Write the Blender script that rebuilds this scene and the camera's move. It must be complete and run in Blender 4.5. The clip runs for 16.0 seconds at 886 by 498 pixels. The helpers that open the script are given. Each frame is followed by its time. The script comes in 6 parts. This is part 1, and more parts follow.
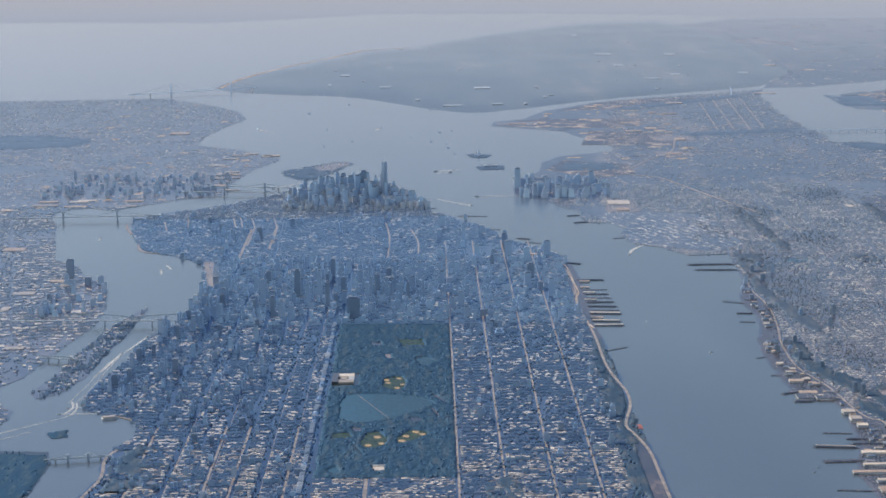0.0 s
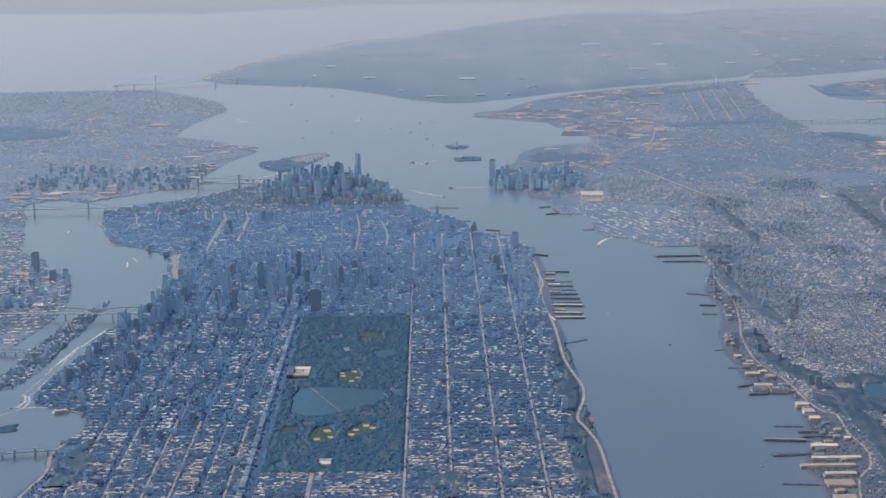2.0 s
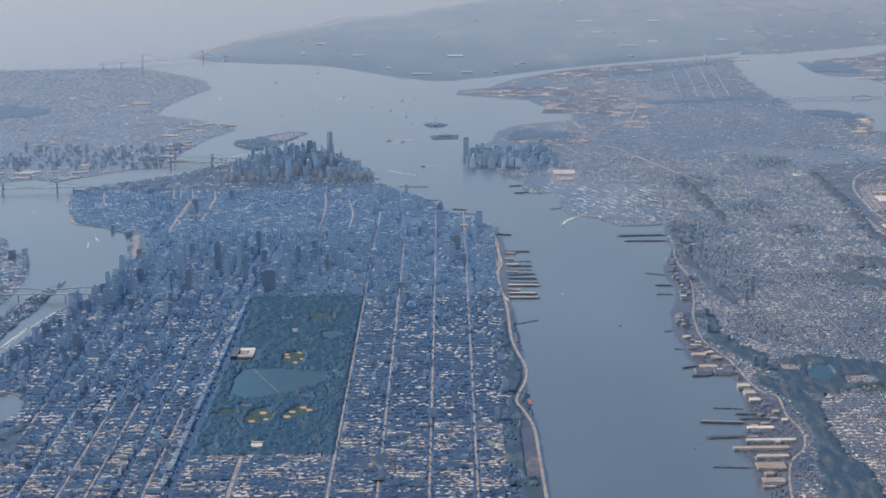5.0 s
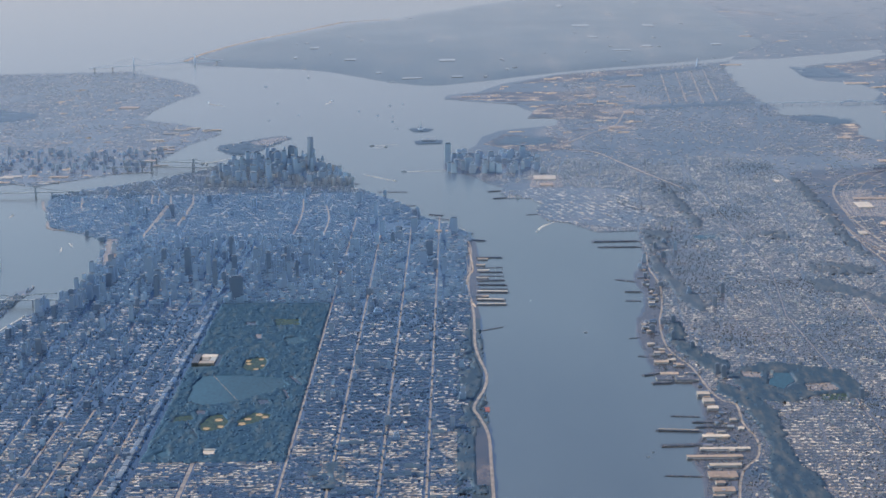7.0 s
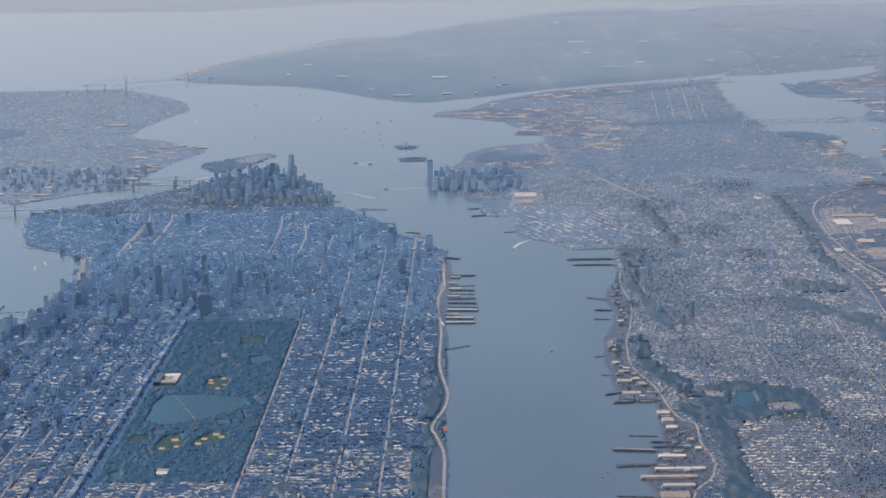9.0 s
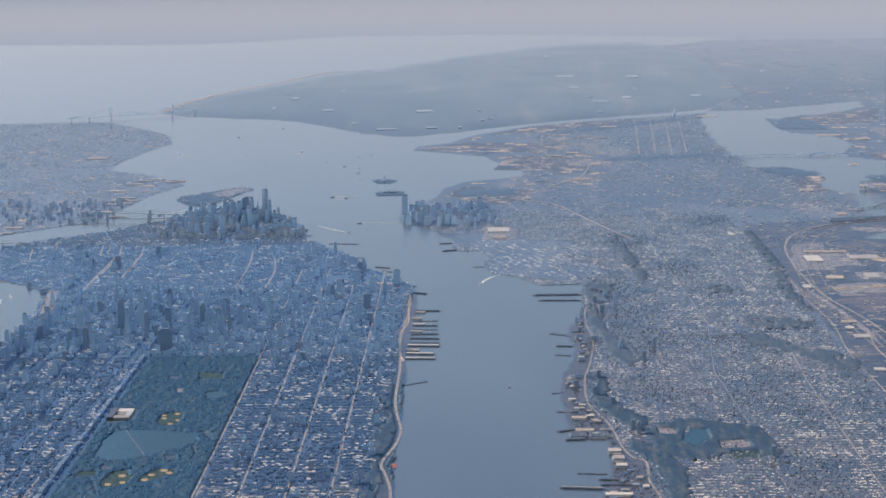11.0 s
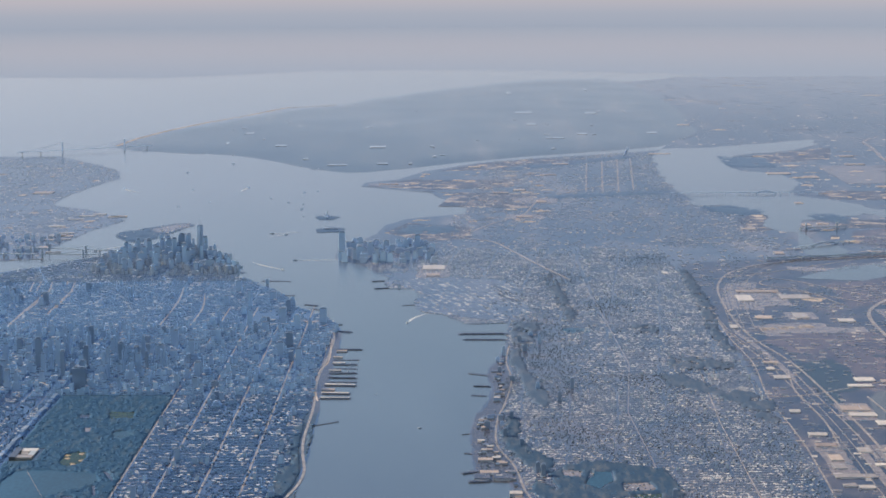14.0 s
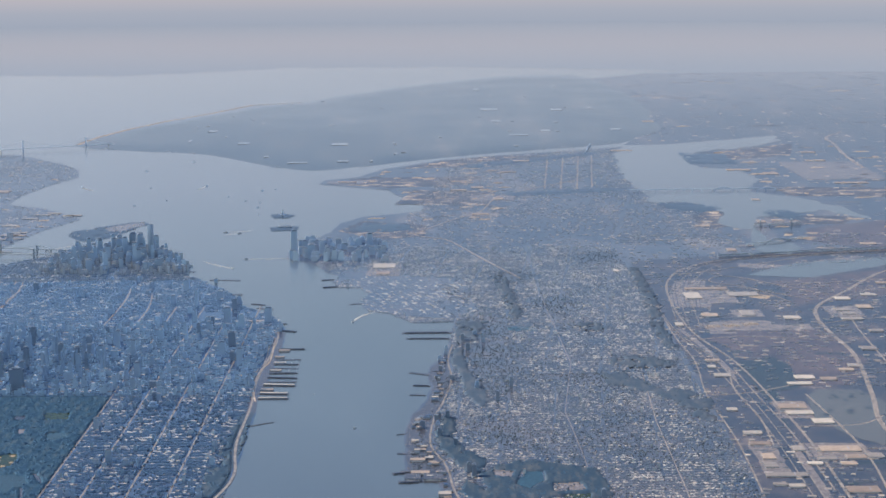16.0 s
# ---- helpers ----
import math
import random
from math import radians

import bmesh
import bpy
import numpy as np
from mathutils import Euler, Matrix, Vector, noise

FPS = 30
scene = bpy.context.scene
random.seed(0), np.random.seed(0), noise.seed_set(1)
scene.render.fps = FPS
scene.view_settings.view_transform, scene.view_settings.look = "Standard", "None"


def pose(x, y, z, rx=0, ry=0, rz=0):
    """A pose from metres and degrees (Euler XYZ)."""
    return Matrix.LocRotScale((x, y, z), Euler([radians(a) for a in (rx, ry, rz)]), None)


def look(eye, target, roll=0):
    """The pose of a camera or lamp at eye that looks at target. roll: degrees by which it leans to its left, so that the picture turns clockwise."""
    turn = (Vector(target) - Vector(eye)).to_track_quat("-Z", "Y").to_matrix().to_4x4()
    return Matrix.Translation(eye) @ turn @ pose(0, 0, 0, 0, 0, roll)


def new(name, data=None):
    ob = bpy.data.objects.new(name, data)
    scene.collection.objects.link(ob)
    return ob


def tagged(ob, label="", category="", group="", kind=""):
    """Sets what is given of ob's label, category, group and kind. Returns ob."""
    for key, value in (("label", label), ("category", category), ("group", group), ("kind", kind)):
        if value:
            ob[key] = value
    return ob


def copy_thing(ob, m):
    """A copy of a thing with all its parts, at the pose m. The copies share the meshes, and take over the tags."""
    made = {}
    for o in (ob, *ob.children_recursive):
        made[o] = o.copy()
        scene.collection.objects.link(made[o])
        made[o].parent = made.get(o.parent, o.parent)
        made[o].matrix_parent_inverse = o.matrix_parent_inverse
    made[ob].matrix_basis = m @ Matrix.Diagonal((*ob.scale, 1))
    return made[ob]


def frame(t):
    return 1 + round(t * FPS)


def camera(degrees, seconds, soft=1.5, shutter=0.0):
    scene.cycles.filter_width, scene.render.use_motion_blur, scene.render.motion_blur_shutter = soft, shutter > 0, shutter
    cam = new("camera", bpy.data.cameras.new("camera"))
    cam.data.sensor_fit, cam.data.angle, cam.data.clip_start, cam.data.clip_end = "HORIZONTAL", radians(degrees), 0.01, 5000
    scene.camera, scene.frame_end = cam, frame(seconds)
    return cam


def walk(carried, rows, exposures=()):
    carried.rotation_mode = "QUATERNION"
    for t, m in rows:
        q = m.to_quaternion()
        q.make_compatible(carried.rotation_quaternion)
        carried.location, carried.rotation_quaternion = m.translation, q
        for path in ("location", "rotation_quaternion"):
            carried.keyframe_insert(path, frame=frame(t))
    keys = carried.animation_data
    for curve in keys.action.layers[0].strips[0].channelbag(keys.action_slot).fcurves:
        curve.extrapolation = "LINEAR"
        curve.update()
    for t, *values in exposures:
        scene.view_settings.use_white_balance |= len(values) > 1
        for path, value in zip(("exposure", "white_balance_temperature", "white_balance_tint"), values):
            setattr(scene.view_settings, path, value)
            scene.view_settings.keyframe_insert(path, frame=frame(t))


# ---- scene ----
# The place is a harbour city seen from a climbing airliner, built at one to twenty: one unit stands for 20 metres.
# +y runs down the long island's avenues, +x across it to the wide river's far bank.
cam = camera(26.1, 16.0, soft=1.75)
PATH = [
    (0, (-6.72, -536.48, 165.40), (-6.063, -438.092, 147.529), -0.56),
    (0.5, (-2.44, -535.90, 165.49), (-1.862, -437.516, 147.573), -0.56),
    (1, (1.82, -535.31, 165.57), (2.332, -436.947, 147.576), -0.58),
    (1.5, (6.06, -534.72, 165.65), (6.541, -436.383, 147.492), -0.63),
    (2, (10.27, -534.11, 165.72), (10.719, -435.818, 147.332), -0.67),
    (2.5, (14.45, -533.48, 165.79), (14.846, -435.245, 147.113), -0.70),
    (3, (18.59, -532.83, 165.86), (18.931, -434.657, 146.852), -0.71),
    (3.5, (22.72, -532.16, 165.94), (22.940, -434.046, 146.611), -0.74),
    (4, (26.87, -531.47, 166.02), (26.879, -433.415, 146.414), -0.76),
    (6.5, (47.91, -528.04, 166.43), (46.993, -429.976, 146.898), -0.84),
    (7, (52.12, -527.39, 166.50), (51.123, -429.297, 147.090), -0.80),
    (7.5, (56.32, -526.76, 166.55), (55.226, -428.637, 147.323), -0.80),
    (8, (60.52, -526.16, 166.60), (59.302, -427.977, 147.638), -0.84),
    (10.5, (81.42, -523.08, 166.86), (79.410, -424.658, 149.291), -0.92),
    (11, (85.59, -522.39, 166.95), (83.853, -423.838, 150.074), -0.72),
    (11.5, (89.78, -521.61, 167.08), (88.360, -422.935, 150.943), -0.56),
    (12, (93.98, -520.79, 167.25), (92.828, -422.015, 151.703), -0.44),
    (12.5, (98.20, -519.97, 167.43), (97.193, -421.131, 152.247), -0.38),
    (13, (102.41, -519.17, 167.63), (101.499, -420.307, 152.609), -0.33),
    (13.5, (106.61, -518.42, 167.84), (105.765, -419.565, 152.792), -0.29),
    (14, (110.79, -517.74, 168.04), (110.052, -418.899, 152.909), -0.35),
    (14.5, (114.99, -517.13, 168.24), (114.419, -418.301, 153.015), -0.41),
    (15, (119.23, -516.58, 168.42), (118.892, -417.753, 153.146), -0.48),
    (15.5, (123.51, -516.05, 168.59), (123.457, -417.225, 153.279), -0.53),
    (16, (127.82, -515.52, 168.76), (128.024, -416.699, 153.419), -0.49),
]
walk(cam, [(t, look(eye, target, roll)) for t, eye, target, roll in PATH],
     exposures=[(0.0, 0.51), (16.0, 0.53)])

# ---- light ----
SUN_FROM = Vector((-0.78, 0.30, 0.66)).normalized()
world = bpy.data.worlds.new("sky")
scene.world = world
world.use_nodes = True
wn = world.node_tree.nodes
sky = wn.new("ShaderNodeTexSky")
sky.sky_type = "NISHITA"
sky.sun_disc = False
sky.sun_elevation = math.asin(SUN_FROM.z)
sky.sun_rotation = math.atan2(SUN_FROM.x, SUN_FROM.y)
sky.altitude, sky.air_density, sky.dust_density, sky.ozone_density = 0, 1.2, 1.5, 2.0
wn["Background"].inputs["Strength"].default_value = 0.1
world.node_tree.links.new(sky.outputs[0], wn["Background"].inputs["Color"])
sun = new("sun", bpy.data.lights.new("sun", "SUN"))
sun.data.energy, sun.data.angle, sun.data.color = 4.0, radians(0.5), (1.0, 0.84, 0.62)
sun.matrix_world = look(SUN_FROM * 1000, (0, 0, 0))


# ---- materials ----
def nodes_of(name):
    m = bpy.data.materials.new(name)
    m.use_nodes = True
    m.node_tree.nodes.clear()
    return m, m.node_tree.nodes, m.node_tree.links


def val(n, l, op, a, b=None):
    q = n.new("ShaderNodeMath")
    q.operation = op
    for i, v in enumerate((a, b)):
        if v is None:
            continue
        if isinstance(v, (int, float)):
            q.inputs[i].default_value = v
        else:
            l.new(v, q.inputs[i])
    return q.outputs[0]


def ramp(n, l, fac, stops, mode="LINEAR"):
    r = n.new("ShaderNodeValToRGB")
    r.color_ramp.interpolation = mode
    e = r.color_ramp.elements
    while len(e) < len(stops):
        e.new(0.5)
    for s, (p, c) in zip(e, stops):
        s.position, s.color = p, (*c, 1)
    l.new(fac, r.inputs[0])
    return r.outputs[0]


def noise_tex(n, l, scale, detail=3.0, stretch=(1, 1, 1), rough=0.55):
    tc, mp, t = n.new("ShaderNodeTexCoord"), n.new("ShaderNodeMapping"), n.new("ShaderNodeTexNoise")
    mp.inputs["Scale"].default_value = stretch
    l.new(tc.outputs["Object"], mp.inputs[0])
    l.new(mp.outputs[0], t.inputs["Vector"])
    t.inputs["Scale"].default_value, t.inputs["Detail"].default_value, t.inputs["Roughness"].default_value = scale, detail, rough
    return t.outputs["Fac"]


def mix_col(n, l, fac, a, b, mode="MIX"):
    q = n.new("ShaderNodeMix")
    q.data_type, q.blend_type = "RGBA", mode
    for sock, v in ((q.inputs[0], fac), (q.inputs[6], a), (q.inputs[7], b)):
        if isinstance(v, (int, float)):
            sock.default_value = v
        elif isinstance(v, tuple):
            sock.default_value = (*v, 1)
        else:
            l.new(v, sock)
    return q.outputs[2]


def finish(m, n, l, colour, haze_gloss=0.085, rough=0.22, normal=None, share=None, tints=None):
    """Matt colour under a gloss that paints haze: it mirrors the low sky and takes over at grazing angles, so with
    distance;
    share: an even haze gloss instead, for walls, steel and leaves."""
    d, g, mix, out = (n.new("ShaderNode" + k) for k in ("BsdfDiffuse", "BsdfGlossy", "MixShader", "OutputMaterial"))
    d.inputs["Roughness"].default_value = 0.6
    if isinstance(colour, tuple):
        d.inputs["Color"].default_value = (*colour, 1)
    else:
        l.new(colour, d.inputs["Color"])
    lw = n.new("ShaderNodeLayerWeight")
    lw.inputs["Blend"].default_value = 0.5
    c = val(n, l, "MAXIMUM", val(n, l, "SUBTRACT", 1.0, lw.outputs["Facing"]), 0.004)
    fac = val(n, l, "SUBTRACT", 1.0, val(n, l, "POWER", 2.71828, val(n, l, "DIVIDE", -haze_gloss, c)))
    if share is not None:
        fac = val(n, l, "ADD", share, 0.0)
    tint = ramp(n, l, fac, tints or HAZE_TINT)
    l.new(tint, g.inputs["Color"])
    g.inputs["Roughness"].default_value = rough
    if normal is not None:
        l.new(normal, d.inputs["Normal"])
        l.new(normal, g.inputs["Normal"])
    l.new(fac, mix.inputs[0])
    l.new(d.outputs[0], mix.inputs[1])
    l.new(g.outputs[0], mix.inputs[2])
    l.new(mix.outputs[0], out.inputs["Surface"])
    return m


# Haze colours the gloss adds; higher stops belong to farther, more grazing ground.
HAZE_TINT = [(0.4, (0.235, 0.362, 0.558)), (0.65, (0.37, 0.512, 0.715)), (0.78, (0.455, 0.562, 0.705)), (0.92, (0.85, 0.88, 0.95))]
HILL_HAZE_TINT = [(0.2, (0.3, 0.5, 0.8)), (0.5, (0.77, 0.86, 1.0)), (0.72, (0.87, 0.93, 1.0)), (0.9, (0.95, 0.97, 1.0))]
WALL_TINT = [(0.0, (0.575, 0.77, 0.975)), (1.0, (0.575, 0.77, 0.975))]
FAR_WALL_HAZE_TINT = [(0.0, (0.78, 0.865, 0.95)), (1.0, (0.78, 0.865, 0.95))]
WARM_HAZE_TINT = [(0.4, (0.538, 0.628, 0.82)), (0.65, (0.592, 0.682, 0.826)), (0.78, (0.642, 0.71, 0.805)), (0.92, (0.91, 0.92, 0.95))]
SLOPE_TINT = [(0.0, (0.165, 0.28, 0.455)), (1.0, (0.165, 0.28, 0.455))]
LEAF_TINT = [(0.0, (0.122, 0.268, 0.48)), (1.0, (0.122, 0.268, 0.48))]
TOWER_TINT = [(0.0, (0.57, 0.735, 0.935)), (1.0, (0.57, 0.735, 0.935))]
OFFICE_TINT = [(0.0, (0.645, 0.82, 1.0)), (1.0, (0.645, 0.82, 1.0))]
TIP_TINT = [(0.0, (0.68, 0.78, 0.91)), (1.0, (0.68, 0.78, 0.91))]
YARD_TINT = [(0.0, (0.26, 0.36, 0.50)), (1.0, (0.26, 0.36, 0.50))]
FAR_HAZE_TINT = [(0.0, (0.53, 0.645, 0.8)), (1.0, (0.53, 0.645, 0.8))]
GROVE_HAZE_TINT = [(0.5, (0.44, 0.56, 0.74)), (0.75, (0.56, 0.66, 0.80)), (0.92, (0.85, 0.90, 0.97))]
ISLET_HAZE_TINT = [(0.5, (0.43, 0.54, 0.71)), (0.75, (0.54, 0.635, 0.77)), (0.92, (0.84, 0.89, 0.95))]
CROWN_TINT = [(0.0, (0.33, 0.45, 0.62)), (1.0, (0.33, 0.45, 0.62))]
DUSK_TINT = [(0.0, (0.42, 0.55, 0.73)), (1.0, (0.42, 0.55, 0.73))]
RIDGE_HAZE_TINT = [(0.0, (0.225, 0.33, 0.5)), (1.0, (0.225, 0.33, 0.5))]
STEEL_TINT = [(0.0, (0.5, 0.58, 0.67)), (1.0, (0.5, 0.58, 0.67))]
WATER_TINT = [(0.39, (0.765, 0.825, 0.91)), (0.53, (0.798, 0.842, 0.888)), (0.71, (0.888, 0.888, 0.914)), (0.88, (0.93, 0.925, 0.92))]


def ground_mat(name, stops, scale, fine=1.2, run=(1, 0.5, 1), **k):
    m, n, l = nodes_of(name)
    a = noise_tex(n, l, scale, 4.0, run if run[1] < 0.3 else (1, 1, 1))
    b = noise_tex(n, l, fine, 3.0, run)
    c = ramp(n, l, a, stops)
    c = mix_col(n, l, 0.7, c, ramp(n, l, b, [(0.3, (0.45, 0.45, 0.45)), (0.7, (1.5, 1.5, 1.5))]), "MULTIPLY")
    return finish(m, n, l, c, **k)


def random_mat(name, stops, source, mode="LINEAR", weather=3.0, cluster=0.0, **k):
    """One colour a piece, from Random Per Island or the object's random number, with weathering on top."""
    m, n, l = nodes_of(name)
    if source == "island":
        r = n.new("ShaderNodeNewGeometry").outputs["Random Per Island"]
    else:
        r = n.new("ShaderNodeObjectInfo").outputs["Random"]
    if cluster:
        r = val(n, l, "ADD", r, val(n, l, "MULTIPLY", val(n, l, "SUBTRACT", noise_tex(n, l, 0.11, 3.0, (1, 0.8, 1)), 0.5), cluster))
    c = ramp(n, l, r, stops, mode)
    w = noise_tex(n, l, weather, 3.0)
    c = mix_col(n, l, 0.5, c, ramp(n, l, w, [(0.3, (0.55, 0.55, 0.55)), (0.75, (1.3, 1.3, 1.3))]), "MULTIPLY")
    return finish(m, n, l, c, **k)


def facade_mat(name, stops, floor_h=0.42, bay=0.5, glass=(0.03, 0.05, 0.08), haze_share=0.8, panes=0.5, tints=TOWER_TINT):
    """Storeys and bays: dark panes between piers and spandrels, one tone a building."""
    m, n, l = nodes_of(name)
    tone = ramp(n, l, n.new("ShaderNodeObjectInfo").outputs["Random"], stops)
    tc, sp = n.new("ShaderNodeTexCoord"), n.new("ShaderNodeSeparateXYZ")
    geo = n.new("ShaderNodeNewGeometry")
    l.new(geo.outputs["Position"], sp.inputs[0])
    along = val(n, l, "ADD", sp.outputs["X"], sp.outputs["Y"])
    fz = val(n, l, "FRACT", val(n, l, "DIVIDE", sp.outputs["Z"], floor_h))
    fx = val(n, l, "FRACT", val(n, l, "DIVIDE", along, bay))
    pane = val(n, l, "MULTIPLY", val(n, l, "GREATER_THAN", fz, 0.9 - panes), val(n, l, "GREATER_THAN", fx, 0.3))
    w = noise_tex(n, l, 0.8, 3.0)
    tone = mix_col(n, l, 0.5, tone, ramp(n, l, w, [(0.3, (0.6, 0.6, 0.6)), (0.7, (1.25, 1.25, 1.25))]), "MULTIPLY")
    c = mix_col(n, l, pane, tone, glass)
    return finish(m, n, l, c, rough=0.36, share=haze_share, tints=tints)


m_asphalt = ground_mat("street_ground", [(0.3, (0.045, 0.048, 0.05)), (0.7, (0.10, 0.095, 0.09))], 0.05, haze_gloss=0.210)
# Asphalt made darker to paint the shade in the eastern avenues.
m_shaded_avenue = ground_mat("shaded_avenue_asphalt", [(0.3, (0.03, 0.03, 0.032)), (0.7, (0.06, 0.06, 0.06))], 0.2, haze_gloss=0.187)
m_suburb = ground_mat("suburb_ground", [(0.32, (0.028, 0.033, 0.025)), (0.5, (0.10, 0.088, 0.07)), (0.72, (0.20, 0.155, 0.115))], 0.035, 0.35, haze_gloss=0.145, tints=WARM_HAZE_TINT)
# Far ground, coast and hills: haze is painted in so land pales with distance.
m_far = ground_mat("hazed_far_land", [(0.38, (0.03, 0.036, 0.03)), (0.56, (0.08, 0.072, 0.058)), (0.72, (0.34, 0.265, 0.20))], 0.03, 0.14, (1, 0.2, 1), haze_gloss=0.132, tints=WARM_HAZE_TINT)
m_coast = ground_mat("hazy_coast", [(0.3, (0.025, 0.03, 0.03)), (0.7, (0.05, 0.052, 0.05))], 0.008, 0.03, haze_gloss=0.16, rough=0.12, tints=[(0.93, (0.85, 0.90, 0.965)), (0.985, (1.0, 1.0, 1.0))])
m_woods = ground_mat("wooded_ground", [(0.3, (0.018, 0.03, 0.018)), (0.7, (0.05, 0.055, 0.035))], 0.04, haze_gloss=0.095, tints=WARM_HAZE_TINT)
m_hill = ground_mat("hazy_woods", [(0.36, (0.018, 0.028, 0.022)), (0.5, (0.05, 0.058, 0.045)), (0.6, (0.08, 0.078, 0.06)), (0.7, (0.19, 0.165, 0.13))], 0.025, 0.14, (1, 0.16, 1), haze_gloss=0.09, tints=HILL_HAZE_TINT)
# Far woods: dark leaves made paler by haze painted in the gloss.
m_grove = ground_mat("hazed_grove", [(0.3, (0.018, 0.028, 0.02)), (0.7, (0.04, 0.048, 0.03))], 0.03, 0.3, haze_gloss=0.13, tints=GROVE_HAZE_TINT)
m_islet = ground_mat("hazed_islet_grove", [(0.3, (0.016, 0.025, 0.018)), (0.7, (0.04, 0.046, 0.03))], 0.03, 0.3, haze_gloss=0.12, tints=ISLET_HAZE_TINT)
m_canopy = ground_mat("leaf_roof", [(0.36, (0.004, 0.007, 0.006)), (0.5, (0.014, 0.022, 0.013)), (0.58, (0.036, 0.042, 0.022)), (0.72, (0.09, 0.082, 0.045))], 0.42, 1.3, (1, 0.25, 1), rough=0.7, share=0.35, tints=LEAF_TINT)
m_grass = ground_mat("lawn", [(0.3, (0.035, 0.06, 0.022)), (0.7, (0.085, 0.105, 0.045))], 0.3, haze_gloss=0.075)
m_marsh = ground_mat("marsh_reed", [(0.3, (0.065, 0.046, 0.036)), (0.7, (0.17, 0.112, 0.08))], 0.05, 0.3, haze_gloss=0.1, tints=WARM_HAZE_TINT)
m_clay = ground_mat("infield_clay", [(0.3, (0.36, 0.26, 0.14)), (0.7, (0.62, 0.46, 0.28))], 1.0, haze_gloss=0.04)
m_red = ground_mat("red_court", [(0.3, (0.35, 0.10, 0.06)), (0.7, (0.5, 0.2, 0.12))], 1.0)
m_lot = ground_mat("bare_lot", [(0.3, (0.19, 0.148, 0.11)), (0.7, (0.36, 0.28, 0.21))], 0.2, haze_gloss=0.115, tints=WARM_HAZE_TINT)
m_road = ground_mat("pale_road", [(0.3, (0.24, 0.195, 0.15)), (0.7, (0.46, 0.38, 0.30))], 0.25, haze_gloss=0.085, tints=WARM_HAZE_TINT)
m_port = ground_mat("port_flats", [(0.35, (0.035, 0.04, 0.035)), (0.5, (0.11, 0.09, 0.07)), (0.66, (0.52, 0.41, 0.30))], 0.07, 0.25, haze_gloss=0.085, tints=WARM_HAZE_TINT)
m_meadow = ground_mat("meadow_yards", [(0.3, (0.022, 0.026, 0.022)), (0.5, (0.06, 0.052, 0.042)), (0.62, (0.11, 0.082, 0.06)), (0.75, (0.22, 0.165, 0.12))], 0.05, 0.5, haze_gloss=0.105, tints=WARM_HAZE_TINT)
m_sand = ground_mat("pale_sand", [(0.3, (0.36, 0.27, 0.19)), (0.7, (0.66, 0.54, 0.43))], 0.1, 0.4, haze_gloss=0.04, tints=WARM_HAZE_TINT)
m_slope = ground_mat("slope_leaves", [(0.36, (0.005, 0.009, 0.007)), (0.5, (0.022, 0.027, 0.016)), (0.64, (0.10, 0.085, 0.05))], 0.4, 1.2, (1, 0.25, 1), rough=0.7, share=0.4, tints=SLOPE_TINT)
# Paler copy of the slope leaves, with more haze painted in.
m_hazed_slope = ground_mat("hazed_slope_leaves", [(0.36, (0.012, 0.018, 0.013)), (0.5, (0.03, 0.034, 0.022)), (0.64, (0.10, 0.085, 0.055))], 0.4, 1.2, (1, 0.25, 1), rough=0.7, share=0.45, tints=RIDGE_HAZE_TINT)
m_deck = ground_mat("pier_deck", [(0.3, (0.05, 0.052, 0.055)), (0.7, (0.13, 0.11, 0.095))], 0.5, haze_gloss=0.095, tints=WARM_HAZE_TINT)
# Leaf gloss here is painted haze; yard leaves get the paler tint.
m_leaf = random_mat("canopy", [(0.0, (0.010, 0.018, 0.010)), (0.5, (0.022, 0.034, 0.017)), (0.8, (0.05, 0.046, 0.022)), (1.0, (0.08, 0.056, 0.025))], "island", rough=0.7, share=0.5, tints=LEAF_TINT)
m_yard_leaf = random_mat("yard_leaves", [(0.0, (0.014, 0.020, 0.013)), (0.6, (0.030, 0.036, 0.022)), (1.0, (0.075, 0.06, 0.035))], "island", rough=0.7, share=0.45, tints=YARD_TINT)
ROOFS = [(0.0, (0.045, 0.046, 0.05)), (0.40, (0.085, 0.08, 0.075)), (0.55, (0.16, 0.135, 0.115)), (0.70, (0.42, 0.33, 0.24)), (0.84, (0.78, 0.64, 0.50)), (1.0, (0.90, 0.80, 0.66))]
WALLS = [(0.0, (0.06, 0.04, 0.03)), (0.4, (0.09, 0.065, 0.055)), (0.75, (0.13, 0.105, 0.09)), (0.92, (0.20, 0.18, 0.155)), (1.0, (0.45, 0.42, 0.38))]
CITY_ROOFS = [(0.0, (0.035, 0.037, 0.045)), (0.68, (0.06, 0.06, 0.062)), (0.79, (0.13, 0.11, 0.095)), (0.85, (0.42, 0.34, 0.26)), (0.92, (0.74, 0.64, 0.52)), (1.0, (0.9, 0.8, 0.68))]
m_roofs = random_mat("flat_roofs", ROOFS, "island", cluster=2.0, haze_gloss=0.125, tints=WARM_HAZE_TINT)
m_city_roofs = random_mat("city_roofs", CITY_ROOFS, "island", cluster=2.6, haze_gloss=0.175)
m_office_roofs = random_mat("office_roofs", [(0.0, (0.04, 0.042, 0.05)), (0.66, (0.07, 0.07, 0.07)), (0.80, (0.16, 0.14, 0.12)), (0.88, (0.46, 0.38, 0.30)), (1.0, (0.86, 0.76, 0.62))], "island", cluster=1.8, haze_gloss=0.17)
